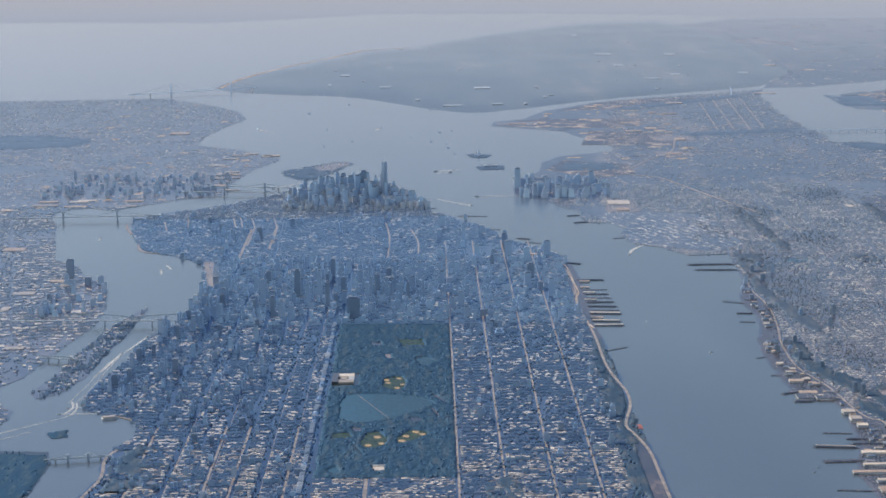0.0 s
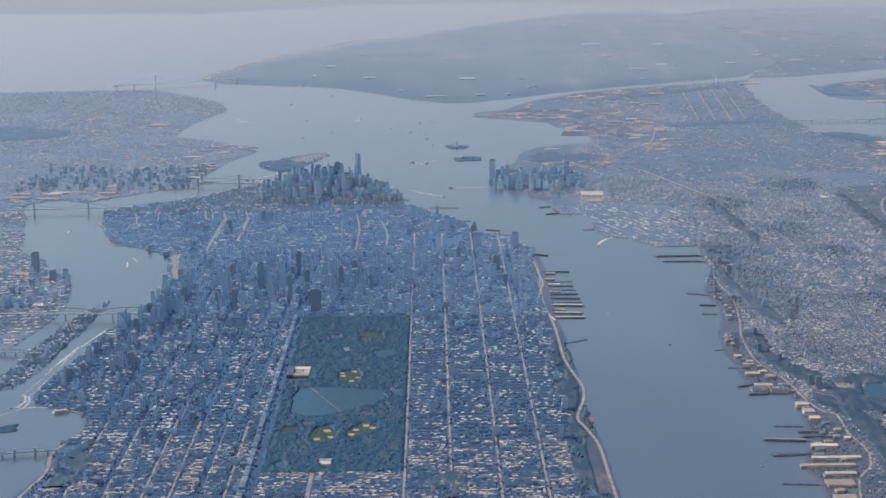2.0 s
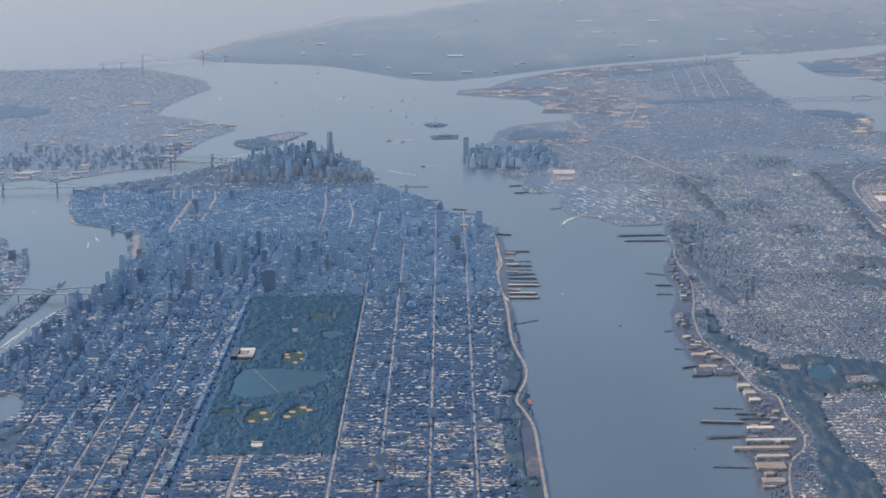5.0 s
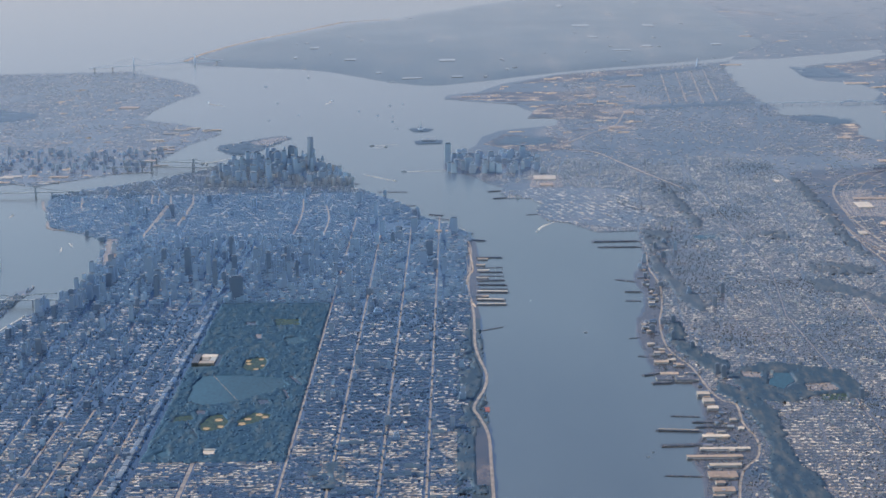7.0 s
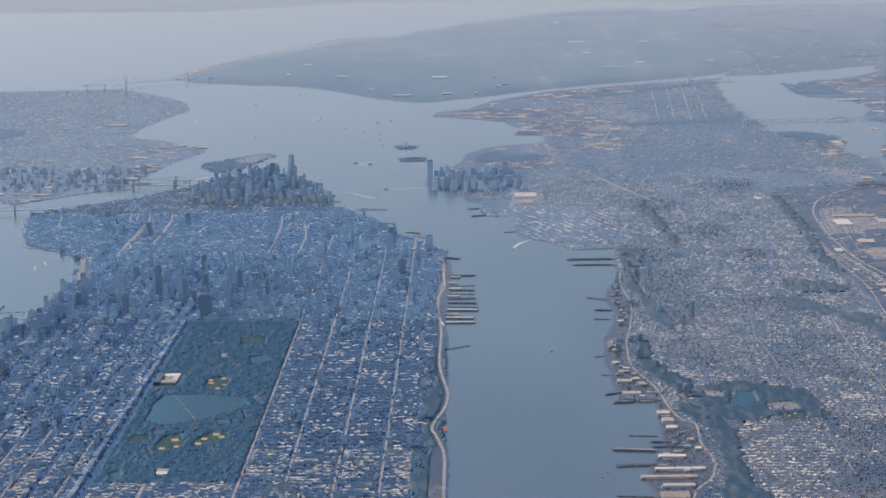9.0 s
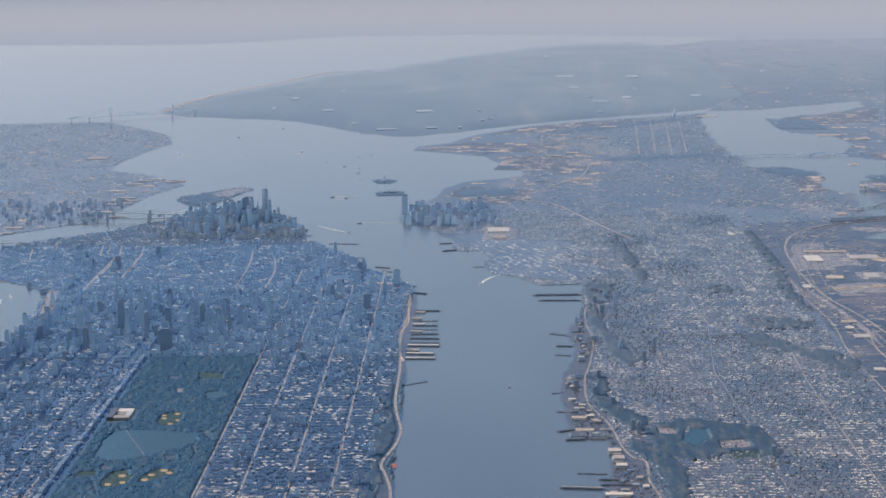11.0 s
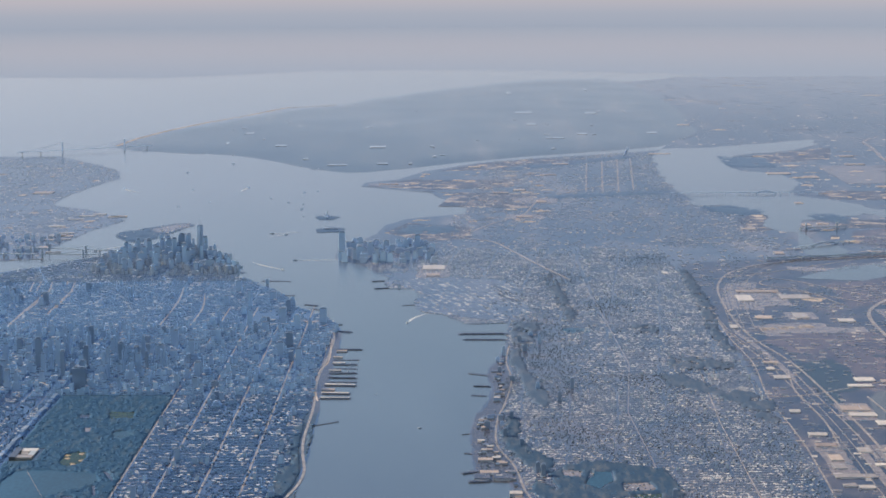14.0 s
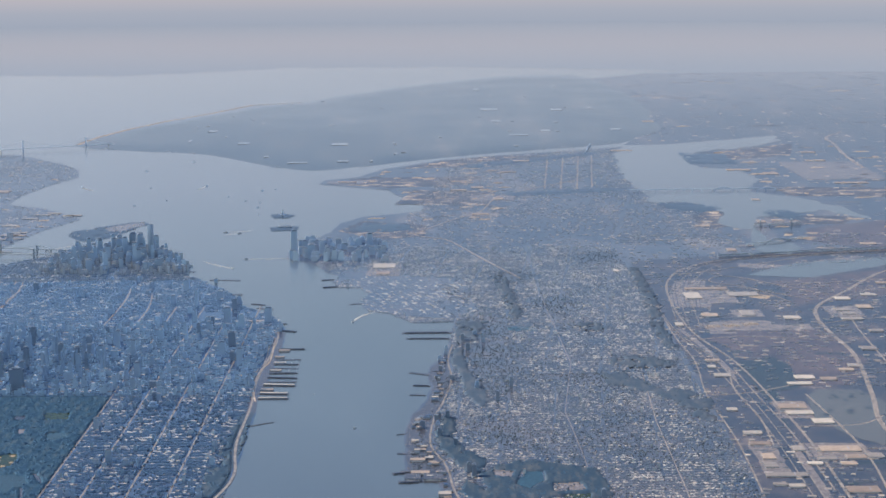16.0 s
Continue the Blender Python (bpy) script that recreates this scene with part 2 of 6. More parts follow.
# Four copies of one wall tone, each with its district's haze painted in.
m_walls = random_mat("masonry_walls", WALLS, "island", rough=0.5, share=0.65, tints=WALL_TINT)
m_office_walls = random_mat("hazed_office_walls", WALLS, "island", rough=0.55, share=0.8, tints=OFFICE_TINT)
m_tip_walls = random_mat("hazed_tip_walls", WALLS, "island", rough=0.42, share=0.7, tints=TIP_TINT)
m_far_walls = random_mat("hazed_far_walls", WALLS, "island", rough=0.42, share=0.76, tints=FAR_WALL_HAZE_TINT)
m_far_roofs = random_mat("far_roofs", [(0.0, (0.12, 0.11, 0.10)), (0.55, (0.16, 0.14, 0.12)), (0.75, (0.36, 0.275, 0.20)), (1.0, (0.76, 0.63, 0.50))], "island", cluster=1.0, haze_gloss=0.095, tints=WARM_HAZE_TINT)
m_house_roof = random_mat("house_roof", CITY_ROOFS[:4], "object", haze_gloss=0.210)
m_pale_roof = random_mat("silver_roof", [(0.0, (0.10, 0.095, 0.09)), (0.3, (0.34, 0.27, 0.20)), (0.65, (0.66, 0.55, 0.43)), (1.0, (0.88, 0.78, 0.66))], "object", haze_gloss=0.08, tints=WARM_HAZE_TINT)
m_house_wall = random_mat("house_brick", WALLS, "object", rough=0.5, share=0.65, tints=WALL_TINT)
# Tower gloss carries painted haze; the far tower is a paler copy for distance.
m_facade = facade_mat("stone_facade", [(0.0, (0.06, 0.045, 0.04)), (0.5, (0.10, 0.085, 0.075)), (1.0, (0.17, 0.15, 0.135))])
m_glass = facade_mat("glass_facade", [(0.0, (0.04, 0.06, 0.08)), (1.0, (0.10, 0.13, 0.16))], 0.4, 0.3, (0.02, 0.03, 0.05), 0.8, 0.7)
m_dark = facade_mat("black_glass_facade", [(0.0, (0.02, 0.022, 0.025)), (1.0, (0.03, 0.03, 0.035))], 0.4, 0.4, (0.01, 0.012, 0.016), 0.7, 0.7, DUSK_TINT)
m_far_tower = facade_mat("hazy_tower_facade", [(0.0, (0.05, 0.06, 0.075)), (1.0, (0.12, 0.12, 0.12))], 0.4, 0.4, (0.02, 0.03, 0.05), 0.9, 0.6, FAR_HAZE_TINT)
m_crown = random_mat("tower_roof", [(0.0, (0.05, 0.05, 0.055)), (0.7, (0.12, 0.115, 0.11)), (1.0, (0.5, 0.47, 0.44))], "object", rough=0.6, share=0.55, tints=CROWN_TINT)
m_steel = random_mat("painted_steel", [(0.0, (0.08, 0.085, 0.09)), (1.0, (0.12, 0.125, 0.13))], "object", rough=0.7, share=0.8, tints=STEEL_TINT)
# Haze-painted paler grey for distant steel, boats, stone and brick.
m_hazed_grey = random_mat("hazed_grey", [(0.0, (0.10, 0.105, 0.11)), (1.0, (0.14, 0.145, 0.15))], "object", rough=0.6, share=0.9, tints=FAR_HAZE_TINT)
m_white = random_mat("white_roof", [(0.0, (0.34, 0.275, 0.21)), (0.6, (0.56, 0.47, 0.37)), (1.0, (0.84, 0.72, 0.58))], "object", weather=0.6, haze_gloss=0.1, tints=WARM_HAZE_TINT)
m_tan = random_mat("tan_roof", [(0.0, (0.34, 0.25, 0.18)), (1.0, (0.62, 0.47, 0.34))], "object", weather=0.6, haze_gloss=0.08, tints=WARM_HAZE_TINT)
m_shed = random_mat("shed_wall", [(0.0, (0.16, 0.15, 0.14)), (1.0, (0.42, 0.40, 0.37))], "object", rough=0.7, share=0.5, tints=STEEL_TINT)
# Far roofs with the hills' haze painted over them.
m_hill_roof = random_mat("hazy_roof", [(0.0, (0.12, 0.115, 0.11)), (0.6, (0.20, 0.185, 0.17)), (1.0, (0.42, 0.39, 0.36))], "object", haze_gloss=0.15, tints=HILL_HAZE_TINT)
m_hull = random_mat("boat_paint", [(0.0, (0.08, 0.08, 0.085)), (1.0, (0.5, 0.5, 0.5))], "object", rough=0.6, share=0.55, tints=STEEL_TINT)
m_foam = ground_mat("foam", [(0.3, (0.45, 0.45, 0.44)), (0.7, (0.85, 0.84, 0.82))], 1.2, haze_gloss=0.06)
# Copper green with distance haze painted over it.
m_copper = random_mat("green_copper", [(0.0, (0.10, 0.16, 0.14)), (1.0, (0.12, 0.18, 0.15))], "object", rough=0.6, share=0.6, tints=FAR_HAZE_TINT)


def water_mat(name, base, haze_gloss):
    m, n, l = nodes_of(name)
    a = noise_tex(n, l, 0.012, 4.0, (1, 0.35, 1))
    b = noise_tex(n, l, 0.9, 3.0, (1, 0.5, 1))
    c = mix_col(n, l, 1.0, ramp(n, l, a, [(0.35, tuple(v * 0.7 for v in base)), (0.7, tuple(v * 1.5 for v in base))]),
                ramp(n, l, b, [(0.3, (0.85, 0.85, 0.85)), (0.7, (1.15, 1.15, 1.15))]), "MULTIPLY")
    # This gloss is sky reflection plus painted haze that pales far water.
    return finish(m, n, l, c, haze_gloss=haze_gloss, rough=0.27, tints=WATER_TINT)


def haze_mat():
    """The far haze over the sea as a painted glow: blue-grey low down, paler and pinker upward."""
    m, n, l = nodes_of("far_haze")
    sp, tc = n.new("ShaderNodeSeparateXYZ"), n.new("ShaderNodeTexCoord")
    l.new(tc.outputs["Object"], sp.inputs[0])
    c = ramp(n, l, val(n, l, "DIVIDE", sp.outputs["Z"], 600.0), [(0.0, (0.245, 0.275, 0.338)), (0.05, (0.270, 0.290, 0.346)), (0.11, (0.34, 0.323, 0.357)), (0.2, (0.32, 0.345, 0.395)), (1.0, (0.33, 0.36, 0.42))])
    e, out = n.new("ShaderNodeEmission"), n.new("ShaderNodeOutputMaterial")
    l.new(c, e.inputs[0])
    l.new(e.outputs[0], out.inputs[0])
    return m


m_haze = haze_mat()
m_water = water_mat("harbour_water", (0.045, 0.055, 0.058), 0.15)
m_mud = water_mat("marsh_shallows", (0.09, 0.08, 0.07), 0.10)
m_pool = water_mat("still_water", (0.024, 0.08, 0.135), 0.05)


# ---- mesh helpers ----
from mathutils.geometry import delaunay_2d_cdt


def mesh_of(name, verts, faces, mats, index=None):
    me = bpy.data.meshes.new(name)
    me.from_pydata(verts, [], faces)
    for m in mats:
        me.materials.append(m)
    if index is not None:
        me.polygons.foreach_set("material_index", np.asarray(index, np.int32))
    me.update()
    return me


def link_bm(name, bm, mats):
    me = bpy.data.meshes.new(name)
    bm.to_mesh(me)
    bm.free()
    for m in mats if isinstance(mats, (list, tuple)) else [mats]:
        me.materials.append(m)
    return new(name, me)


def part(name, bm, material, parent, label=""):
    ob = link_bm(name, bm, material)
    ob.parent = parent
    return tagged(ob, label)


def thing(name, label, category, group="", at=(0, 0, 0), turn=0.0):
    ob = new(name)
    ob.empty_display_size = 0.5
    ob.matrix_basis = pose(*at, 0, 0, turn)
    return tagged(ob, label, category, group)


def prism(bm, pts, z0, z1, top=True, bottom=False, shrink=1.0):
    cx, cy = sum(p[0] for p in pts) / len(pts), sum(p[1] for p in pts) / len(pts)
    a = [bm.verts.new((x, y, z0)) for x, y in pts]
    b = [bm.verts.new((cx + (x - cx) * shrink, cy + (y - cy) * shrink, z1)) for x, y in pts]
    k = len(pts)
    for i in range(k):
        bm.faces.new((a[i], a[(i + 1) % k], b[(i + 1) % k], b[i]))
    if top:
        bm.faces.new(b)
    if bottom:
        bm.faces.new(a[::-1])
    return bm


def box(bm, x, y, z, sx, sy, sz, turn=0.0, shrink=1.0):
    c, s = math.cos(radians(turn)), math.sin(radians(turn))
    pts = [(x + c * u * sx / 2 - s * v * sy / 2, y + s * u * sx / 2 + c * v * sy / 2) for u, v in ((-1, -1), (1, -1), (1, 1), (-1, 1))]
    return prism(bm, pts, z, z + sz, shrink=shrink, bottom=True)


def beam(bm, a, b, w, h):
    """A bar of width w and height h from a to b."""
    a, b = Vector(a), Vector(b)
    d = (b - a).normalized()
    side = d.cross(Vector((0, 0, 1)))
    side = side.normalized() if side.length > 1e-4 else Vector((1, 0, 0))
    up = side.cross(d)
    vs = [bm.verts.new(p + side * u * w / 2 + up * v * h / 2) for p in (a, b) for u, v in ((-1, -1), (1, -1), (1, 1), (-1, 1))]
    for f in ((3, 2, 1, 0), (4, 5, 6, 7), (0, 1, 5, 4), (1, 2, 6, 5), (2, 3, 7, 6), (3, 0, 4, 7)):
        bm.faces.new([vs[i] for i in f])
    return bm


def area(pts):
    return sum(x0 * y1 - x1 * y0 for (x0, y0), (x1, y1) in zip(pts, pts[1:] + pts[:1])) / 2


def rough_line(pts, step, amount, seed):
    """An outline with more points, each pushed a little aside, so that a shore is not drawn with a ruler."""
    rng = random.Random(seed)
    out = []
    for (x0, y0), (x1, y1) in zip(pts, pts[1:] + pts[:1]):
        d = math.hypot(x1 - x0, y1 - y0)
        k = max(1, min(14, int(d / step)))
        for i in range(k):
            f = i / k
            j = amount * min(1.0, d / k) if i else 0
            out.append((x0 + (x1 - x0) * f + rng.uniform(-j, j), y0 + (y1 - y0) * f + rng.uniform(-j, j) * 1.6))
    return out


def land(name, pts, z0, z1, material, label, seed=1, step=4.0, amount=0.5, kind="structure", category=""):
    if area(pts) < 0:
        pts = pts[::-1]
    line = rough_line(pts, step, amount, seed) if step else pts
    k = len(line)
    flat, _, tris, _, _, _ = delaunay_2d_cdt([Vector(p) for p in line], [(i, (i + 1) % k) for i in range(k)], [], 1, 1e-4)
    verts = [(p.x, p.y, z1) for p in flat] + [(x, y, z) for x, y in line for z in (z0, z1)]
    n = len(flat)
    faces = [tuple(t) for t in tris] + [(n + 2 * i, n + 2 * ((i + 1) % k), n + 2 * ((i + 1) % k) + 1, n + 2 * i + 1) for i in range(k)]
    ob = new(name, mesh_of(name, verts, faces, [material]))
    return tagged(ob, label, category, "", kind)


def inside(poly, x, y):
    p = np.asarray(poly, float)
    hit = np.zeros(len(x), bool)
    for (x0, y0), (x1, y1) in zip(p, np.roll(p, -1, 0)):
        if y0 == y1:
            continue
        cross = (y0 > y) != (y1 > y)
        hit ^= cross & (x < (x1 - x0) * (y - y0) / (y1 - y0) + x0)
    return hit


def boxes_mesh(name, x, y, sx, sy, h, turn, z, mats, label, category, roof_frac=None):
    """Many plain blocks in one mesh: four walls and a roof each."""
    k = len(x)
    u, v = np.array([-1, 1, 1, -1]) / 2, np.array([-1, -1, 1, 1]) / 2
    c, s = np.cos(turn)[:, None], np.sin(turn)[:, None]
    px, py = sx[:, None] * u, sy[:, None] * v
    wx, wy = x[:, None] + c * px - s * py, y[:, None] + s * px + c * py
    zz = np.broadcast_to(z, (k,))
    lo = np.stack([wx, wy, np.repeat(zz[:, None] - 0.05, 4, 1)], -1)
    hi = np.stack([wx, wy, np.repeat((zz + h)[:, None], 4, 1)], -1)
    co = np.concatenate([lo, hi], 1).reshape(-1, 3)
    f = np.array([[0, 1, 5, 4], [1, 2, 6, 5], [2, 3, 7, 6], [3, 0, 4, 7], [4, 5, 6, 7]])
    faces = (np.arange(k)[:, None, None] * 8 + f).reshape(-1, 4)
    me = bpy.data.meshes.new(name)
    me.vertices.add(len(co))
    me.vertices.foreach_set("co", co.ravel().astype(np.float32))
    me.loops.add(faces.size)
    me.loops.foreach_set("vertex_index", faces.ravel().astype(np.int32))
    me.polygons.add(len(faces))
    me.polygons.foreach_set("loop_start", np.arange(0, faces.size, 4, dtype=np.int32))
    for m in mats:
        me.materials.append(m)
    me.polygons.foreach_set("material_index", np.tile([0, 0, 0, 0, 1], k).astype(np.int32))
    me.polygons.foreach_set("use_smooth", np.zeros(len(faces), bool))
    me.update(calc_edges=True)
    return tagged(new(name, me), label, category, "", "stuff")


def clumps_mesh(name, x, y, z, r, label, seed=5, material=None, flat=0.8):
    """Tree crowns: uneven many-sided lumps, each turned and squashed its own way."""
    rng = np.random.default_rng(seed)
    bm = bmesh.new()
    bmesh.ops.create_icosphere(bm, subdivisions=1, radius=1.0)
    base = np.array([v.co[:] for v in bm.verts])
    tri = np.array([[v.index for v in f.verts] for f in bm.faces if f.calc_center_median().z > -0.75])
    bm.free()
    k = len(x)
    a = rng.uniform(0, 6.28, k)
    lump = base[None] * rng.uniform(0.7, 1.25, (k, len(base), 1))
    c, s = np.cos(a)[:, None], np.sin(a)[:, None]
    co = np.stack([c * lump[..., 0] - s * lump[..., 1], s * lump[..., 0] + c * lump[..., 1], lump[..., 2] * flat], -1) * r[:, None, None]
    co += np.stack([x, y, z + r * 0.55], -1)[:, None]
    faces = (np.arange(k)[:, None, None] * len(base) + tri).reshape(-1, 3)
    me = bpy.data.meshes.new(name)
    me.vertices.add(k * len(base))
    me.vertices.foreach_set("co", co.ravel().astype(np.float32))
    me.loops.add(faces.size)
    me.loops.foreach_set("vertex_index", faces.ravel().astype(np.int32))
    me.polygons.add(len(faces))
    me.polygons.foreach_set("loop_start", np.arange(0, faces.size, 3, dtype=np.int32))
    me.materials.append(material or m_leaf)
    me.polygons.foreach_set("use_smooth", np.ones(len(faces), bool))
    me.update(calc_edges=True)
    return tagged(new(name, me), label, "trees", "", "stuff")


def ragged_edge(x, y, amount):
    """Places pushed about by a noise, so that a wood's edge is frayed."""
    if not amount:
        return x, y
    a = np.array([noise.noise((p * 0.35, q * 0.25, 7.0)) + 0.7 * noise.noise((p * 0.9, q * 0.7, 8.0)) for p, q in zip(x, y)])
    c = np.array([noise.noise((p * 0.35, q * 0.25, 17.0)) + 0.7 * noise.noise((p * 0.9, q * 0.7, 18.0)) for p, q in zip(x, y)])
    return x + amount * a, y + amount * 1.8 * c


def canopy(name, poly, label, seed, avoid=(), step=0.55, height=(0.34, 0.48), base=0.12, gaps=-2.0, material=None, ragged=0.0):
    """A closed leaf roof over a wood: an uneven sheet of crowns that falls to the ground at its edge."""
    p = np.asarray(poly)
    xs, ys = np.arange(p[:, 0].min() - step, p[:, 0].max() + step, step), np.arange(p[:, 1].min() - step, p[:, 1].max() + step, step * 1.4)
    gx, gy = np.meshgrid(xs, ys, indexing="ij")
    rng = np.random.default_rng(seed)
    gx, gy = gx + rng.uniform(-0.2, 0.2, gx.shape) * step, gy + rng.uniform(-0.2, 0.2, gx.shape) * step
    wx, wy = ragged_edge(gx.ravel(), gy.ravel(), ragged)
    ok = inside(poly, wx, wy)
    for a in avoid:
        ok &= ~inside(a, gx.ravel(), gy.ravel())
    ok &= np.array([noise.noise((p * 0.16, q * 0.1, 3.0)) for p, q in zip(gx.ravel(), gy.ravel())]) > gaps
    ok = ok.reshape(gx.shape)
    bump = np.array([noise.noise((p * 0.5, q * 0.4, 1.0)) + 0.5 * noise.noise((p * 1.3, q * 1.1, 2.0)) for p, q in zip(gx.ravel(), gy.ravel())]).reshape(gx.shape)
    z = np.where(ok, (height[0] + height[1]) / 2 + bump * (height[1] - height[0]) + rng.uniform(-0.015, 0.015, gx.shape), 0.0) + base
    idx = np.arange(gx.size).reshape(gx.shape)
    keep = ok[:-1, :-1] | ok[1:, :-1] | ok[1:, 1:] | ok[:-1, 1:]
    quads = np.stack([idx[:-1, :-1], idx[1:, :-1], idx[1:, 1:], idx[:-1, 1:]], -1)[keep]
    me = mesh_of(name, np.stack([gx, gy, z], -1).reshape(-1, 3).tolist(), quads.tolist(), [material or m_canopy])
    me.polygons.foreach_set("use_smooth", np.ones(len(quads), bool))
    return tagged(new(name, me), label, "trees", "", "stuff")


def strip(name, pts, width, z, material, label, category="road", kind="structure"):
    """A road as a thin slab along a line."""
    bm = bmesh.new()
    n = len(pts)
    edge = []
    for i, (x, y) in enumerate(pts):
        x0, y0 = pts[max(i - 1, 0)]
        x1, y1 = pts[min(i + 1, n - 1)]
        d = math.hypot(x1 - x0, y1 - y0)
        ox, oy = -(y1 - y0) / d * width / 2, (x1 - x0) / d * width / 2
        edge.append([bm.verts.new((x + s * ox, y + s * oy, q)) for s, q in ((1, z - 0.1), (1, z), (-1, z), (-1, z - 0.1))])
    for a, b in zip(edge, edge[1:]):
        for i in range(3):
            bm.faces.new((a[i], a[i + 1], b[i + 1], b[i]))
    bmesh.ops.recalc_face_normals(bm, faces=bm.faces)
    return tagged(link_bm(name, bm, material), label, category, "", kind)


def smooth_line(pts, k=5):
    """A curve through the given points."""
    out = []
    p = [pts[0]] + list(pts) + [pts[-1]]
    for a, b, c, d in zip(p, p[1:], p[2:], p[3:]):
        for i in range(k):
            t = i / k
            out.append(tuple(0.5 * (2 * b[j] + (c[j] - a[j]) * t + (2 * a[j] - 5 * b[j] + 4 * c[j] - d[j]) * t * t + (3 * b[j] - a[j] - 3 * c[j] + d[j]) * t ** 3) for j in (0, 1)))
    return out + [tuple(pts[-1])]


# ---- outlines of the plan ----
ISLAND_WEST = [(62, -160), (61.4, -20), (61, -4), (60.8, 21), (59.8, 43), (59.1, 67), (59.3, 100), (59.8, 124), (59.2, 150), (59.2, 178), (57.3, 200), (59.3, 235), (59.4, 273), (59.4, 301), (58.3, 335), (51, 365), (42.4, 381), (32, 397), (24.6, 426), (18, 443), (5, 468), (-6.4, 487), (-7.9, 517)]
ISLAND_EAST = [(-20, 550), (-36, 584), (-57, 600), (-79, 581), (-97, 550), (-125, 512), (-150, 492), (-166, 470), (-157, 417), (-147, 380), (-132, 365), (-119, 350), (-112, 335), (-106.5, 282), (-106, 243), (-110, 211), (-114, 196), (-116.4, 186), (-119, 172), (-119, 150), (-122.6, 128), (-125, 108), (-124.8, 89), (-122, 80.6), (-115.6, 74.6), (-106.7, 70.7), (-102, 60), (-100.7, 47), (-105, 34.5), (-107, 22), (-105, 2), (-106.6, -8.6), (-109, -20), (-112, -160)]
ISLAND = ISLAND_WEST + ISLAND_EAST
BANK_NEAR = [(112, -200), (116.8, -34.6), (118.5, -15), (117, -2), (119.7, 11.7), (124, 26), (126, 41), (127, 57), (128, 73.5), (127, 80.5), (117, 82.4), (116, 99), (115.2, 110.5), (115.8, 126), (115, 143), (116.7, 169), (120, 183), (122.6, 197), (124.5, 217), (122.6, 233), (123, 250), (127, 267), (131, 290), (131.9, 307), (133.3, 325), (134.3, 352), (115, 350), (104, 373), (93.3, 382), (90, 397), (89.4, 412), (93, 428), (88, 445), (76.6, 445), (72.8, 462), (74.8, 480), (66, 498)]
BANK_FAR = [(57, 527), (47, 533), (42.5, 545), (41.5, 577), (50, 600), (61.5, 641), (65, 678), (78, 708), (116, 733), (117.7, 761), (112, 782), (97, 823), (93, 846), (55, 876), (39.7, 887), (42.5, 912), (65, 928), (85, 984), (130, 1047), (172.5, 1078), (246, 1118), (285, 1139), (290, 1155), (330, 1300), (340, 1700), (326, 2030), (420, 2150), (3500, 2150), (3500, -200)]
FAR_SHORE = [(3500, 2140), (425, 2148), (469, 2206), (314, 2283), (132, 2352), (-103, 2344), (-180, 2273), (-314, 2188), (-495, 2213), (-3500, 2600), (-3500, 4900), (3500, 4900)]
BAY = [(288, 1154), (339, 1164), (406, 1210), (436, 1234), (432, 1181), (399, 1134), (345, 1091), (329, 1026), (333, 972), (362, 962), (363, 924), (367, 895), (354, 854), (348, 821), (377, 782), (396, 728), (400, 679), (377, 724), (355, 703), (331, 692), (325, 666), (321, 635), (309, 643), (302, 668), (311, 701), (312, 734), (290, 770), (271, 771), (273, 827), (268, 895), (269, 970), (274, 1075)]
EAST_SHORE = [(-150, 60), (-145, 70), (-146, 80), (-152, 88), (-160, 100), (-157.7, 114), (-152, 126), (-149, 155), (-146, 178), (-143, 198), (-141.4, 213), (-142, 242), (-149, 287), (-154, 301), (-163, 311), (-171, 339), (-185, 357), (-194, 403), (-203, 454), (-211, 482), (-210, 503), (-195, 512), (-181, 503), (-145.6, 543), (-125, 550), (-128, 591), (-117.5, 663), (-104, 708), (-112, 723), (-138, 763), (-168, 787), (-169, 829), (-160, 898), (-149, 947), (-158, 996), (-179, 1041), (-231, 1116), (-280, 1116), (-375, 1107), (-600, 1160), (-1500, 1200), (-1500, -50), (-170, -50)]
SOUTH_NORTH = [(-193, 1186), (-157, 1153), (-104, 1130), (-57, 1102), (-29, 1056), (-6, 1003), (27, 989), (67, 1002), (84, 1021), (130, 1069), (173, 1101), (248, 1142), (290, 1173), (345, 1300), (358, 1700), (336, 2040)]
SOUTH_OCEAN = [(304, 2128), (225, 2115), (147, 2009), (75, 1881), (10.6, 1756), (-24, 1673), (-79, 1639), (-116, 1521), (-147, 1441), (-173, 1349), (-188, 1275), (-196, 1202)]
SOUTH_ISLAND = SOUTH_NORTH + SOUTH_OCEAN
MAINLAND = BANK_NEAR + BANK_FAR
PARK = [(-41.5, 0.5), (0.3, 0.5), (0.3, 205), (-42.5, 206)]
RESERVOIR = [(-37, 66), (-37.6, 85.5), (-36, 97), (-29, 98.6), (-13.4, 95.6), (-8.6, 93), (-6, 83.4), (-13, 73.6), (-18.7, 67), (-26, 61.7), (-32, 60.6)]

# ---- water and land ----
bm = bmesh.new()
bmesh.ops.create_grid(bm, x_segments=8, y_segments=8, size=9000)
water = tagged(link_bm("water", bm, m_water), "grey-blue harbour and river water under haze", "water", "", "structure")
# Added glowing ring: stands in for lit haze, also in the ground's reflections.
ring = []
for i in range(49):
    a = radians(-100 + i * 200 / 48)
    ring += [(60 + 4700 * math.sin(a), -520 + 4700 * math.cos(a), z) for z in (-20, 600)]
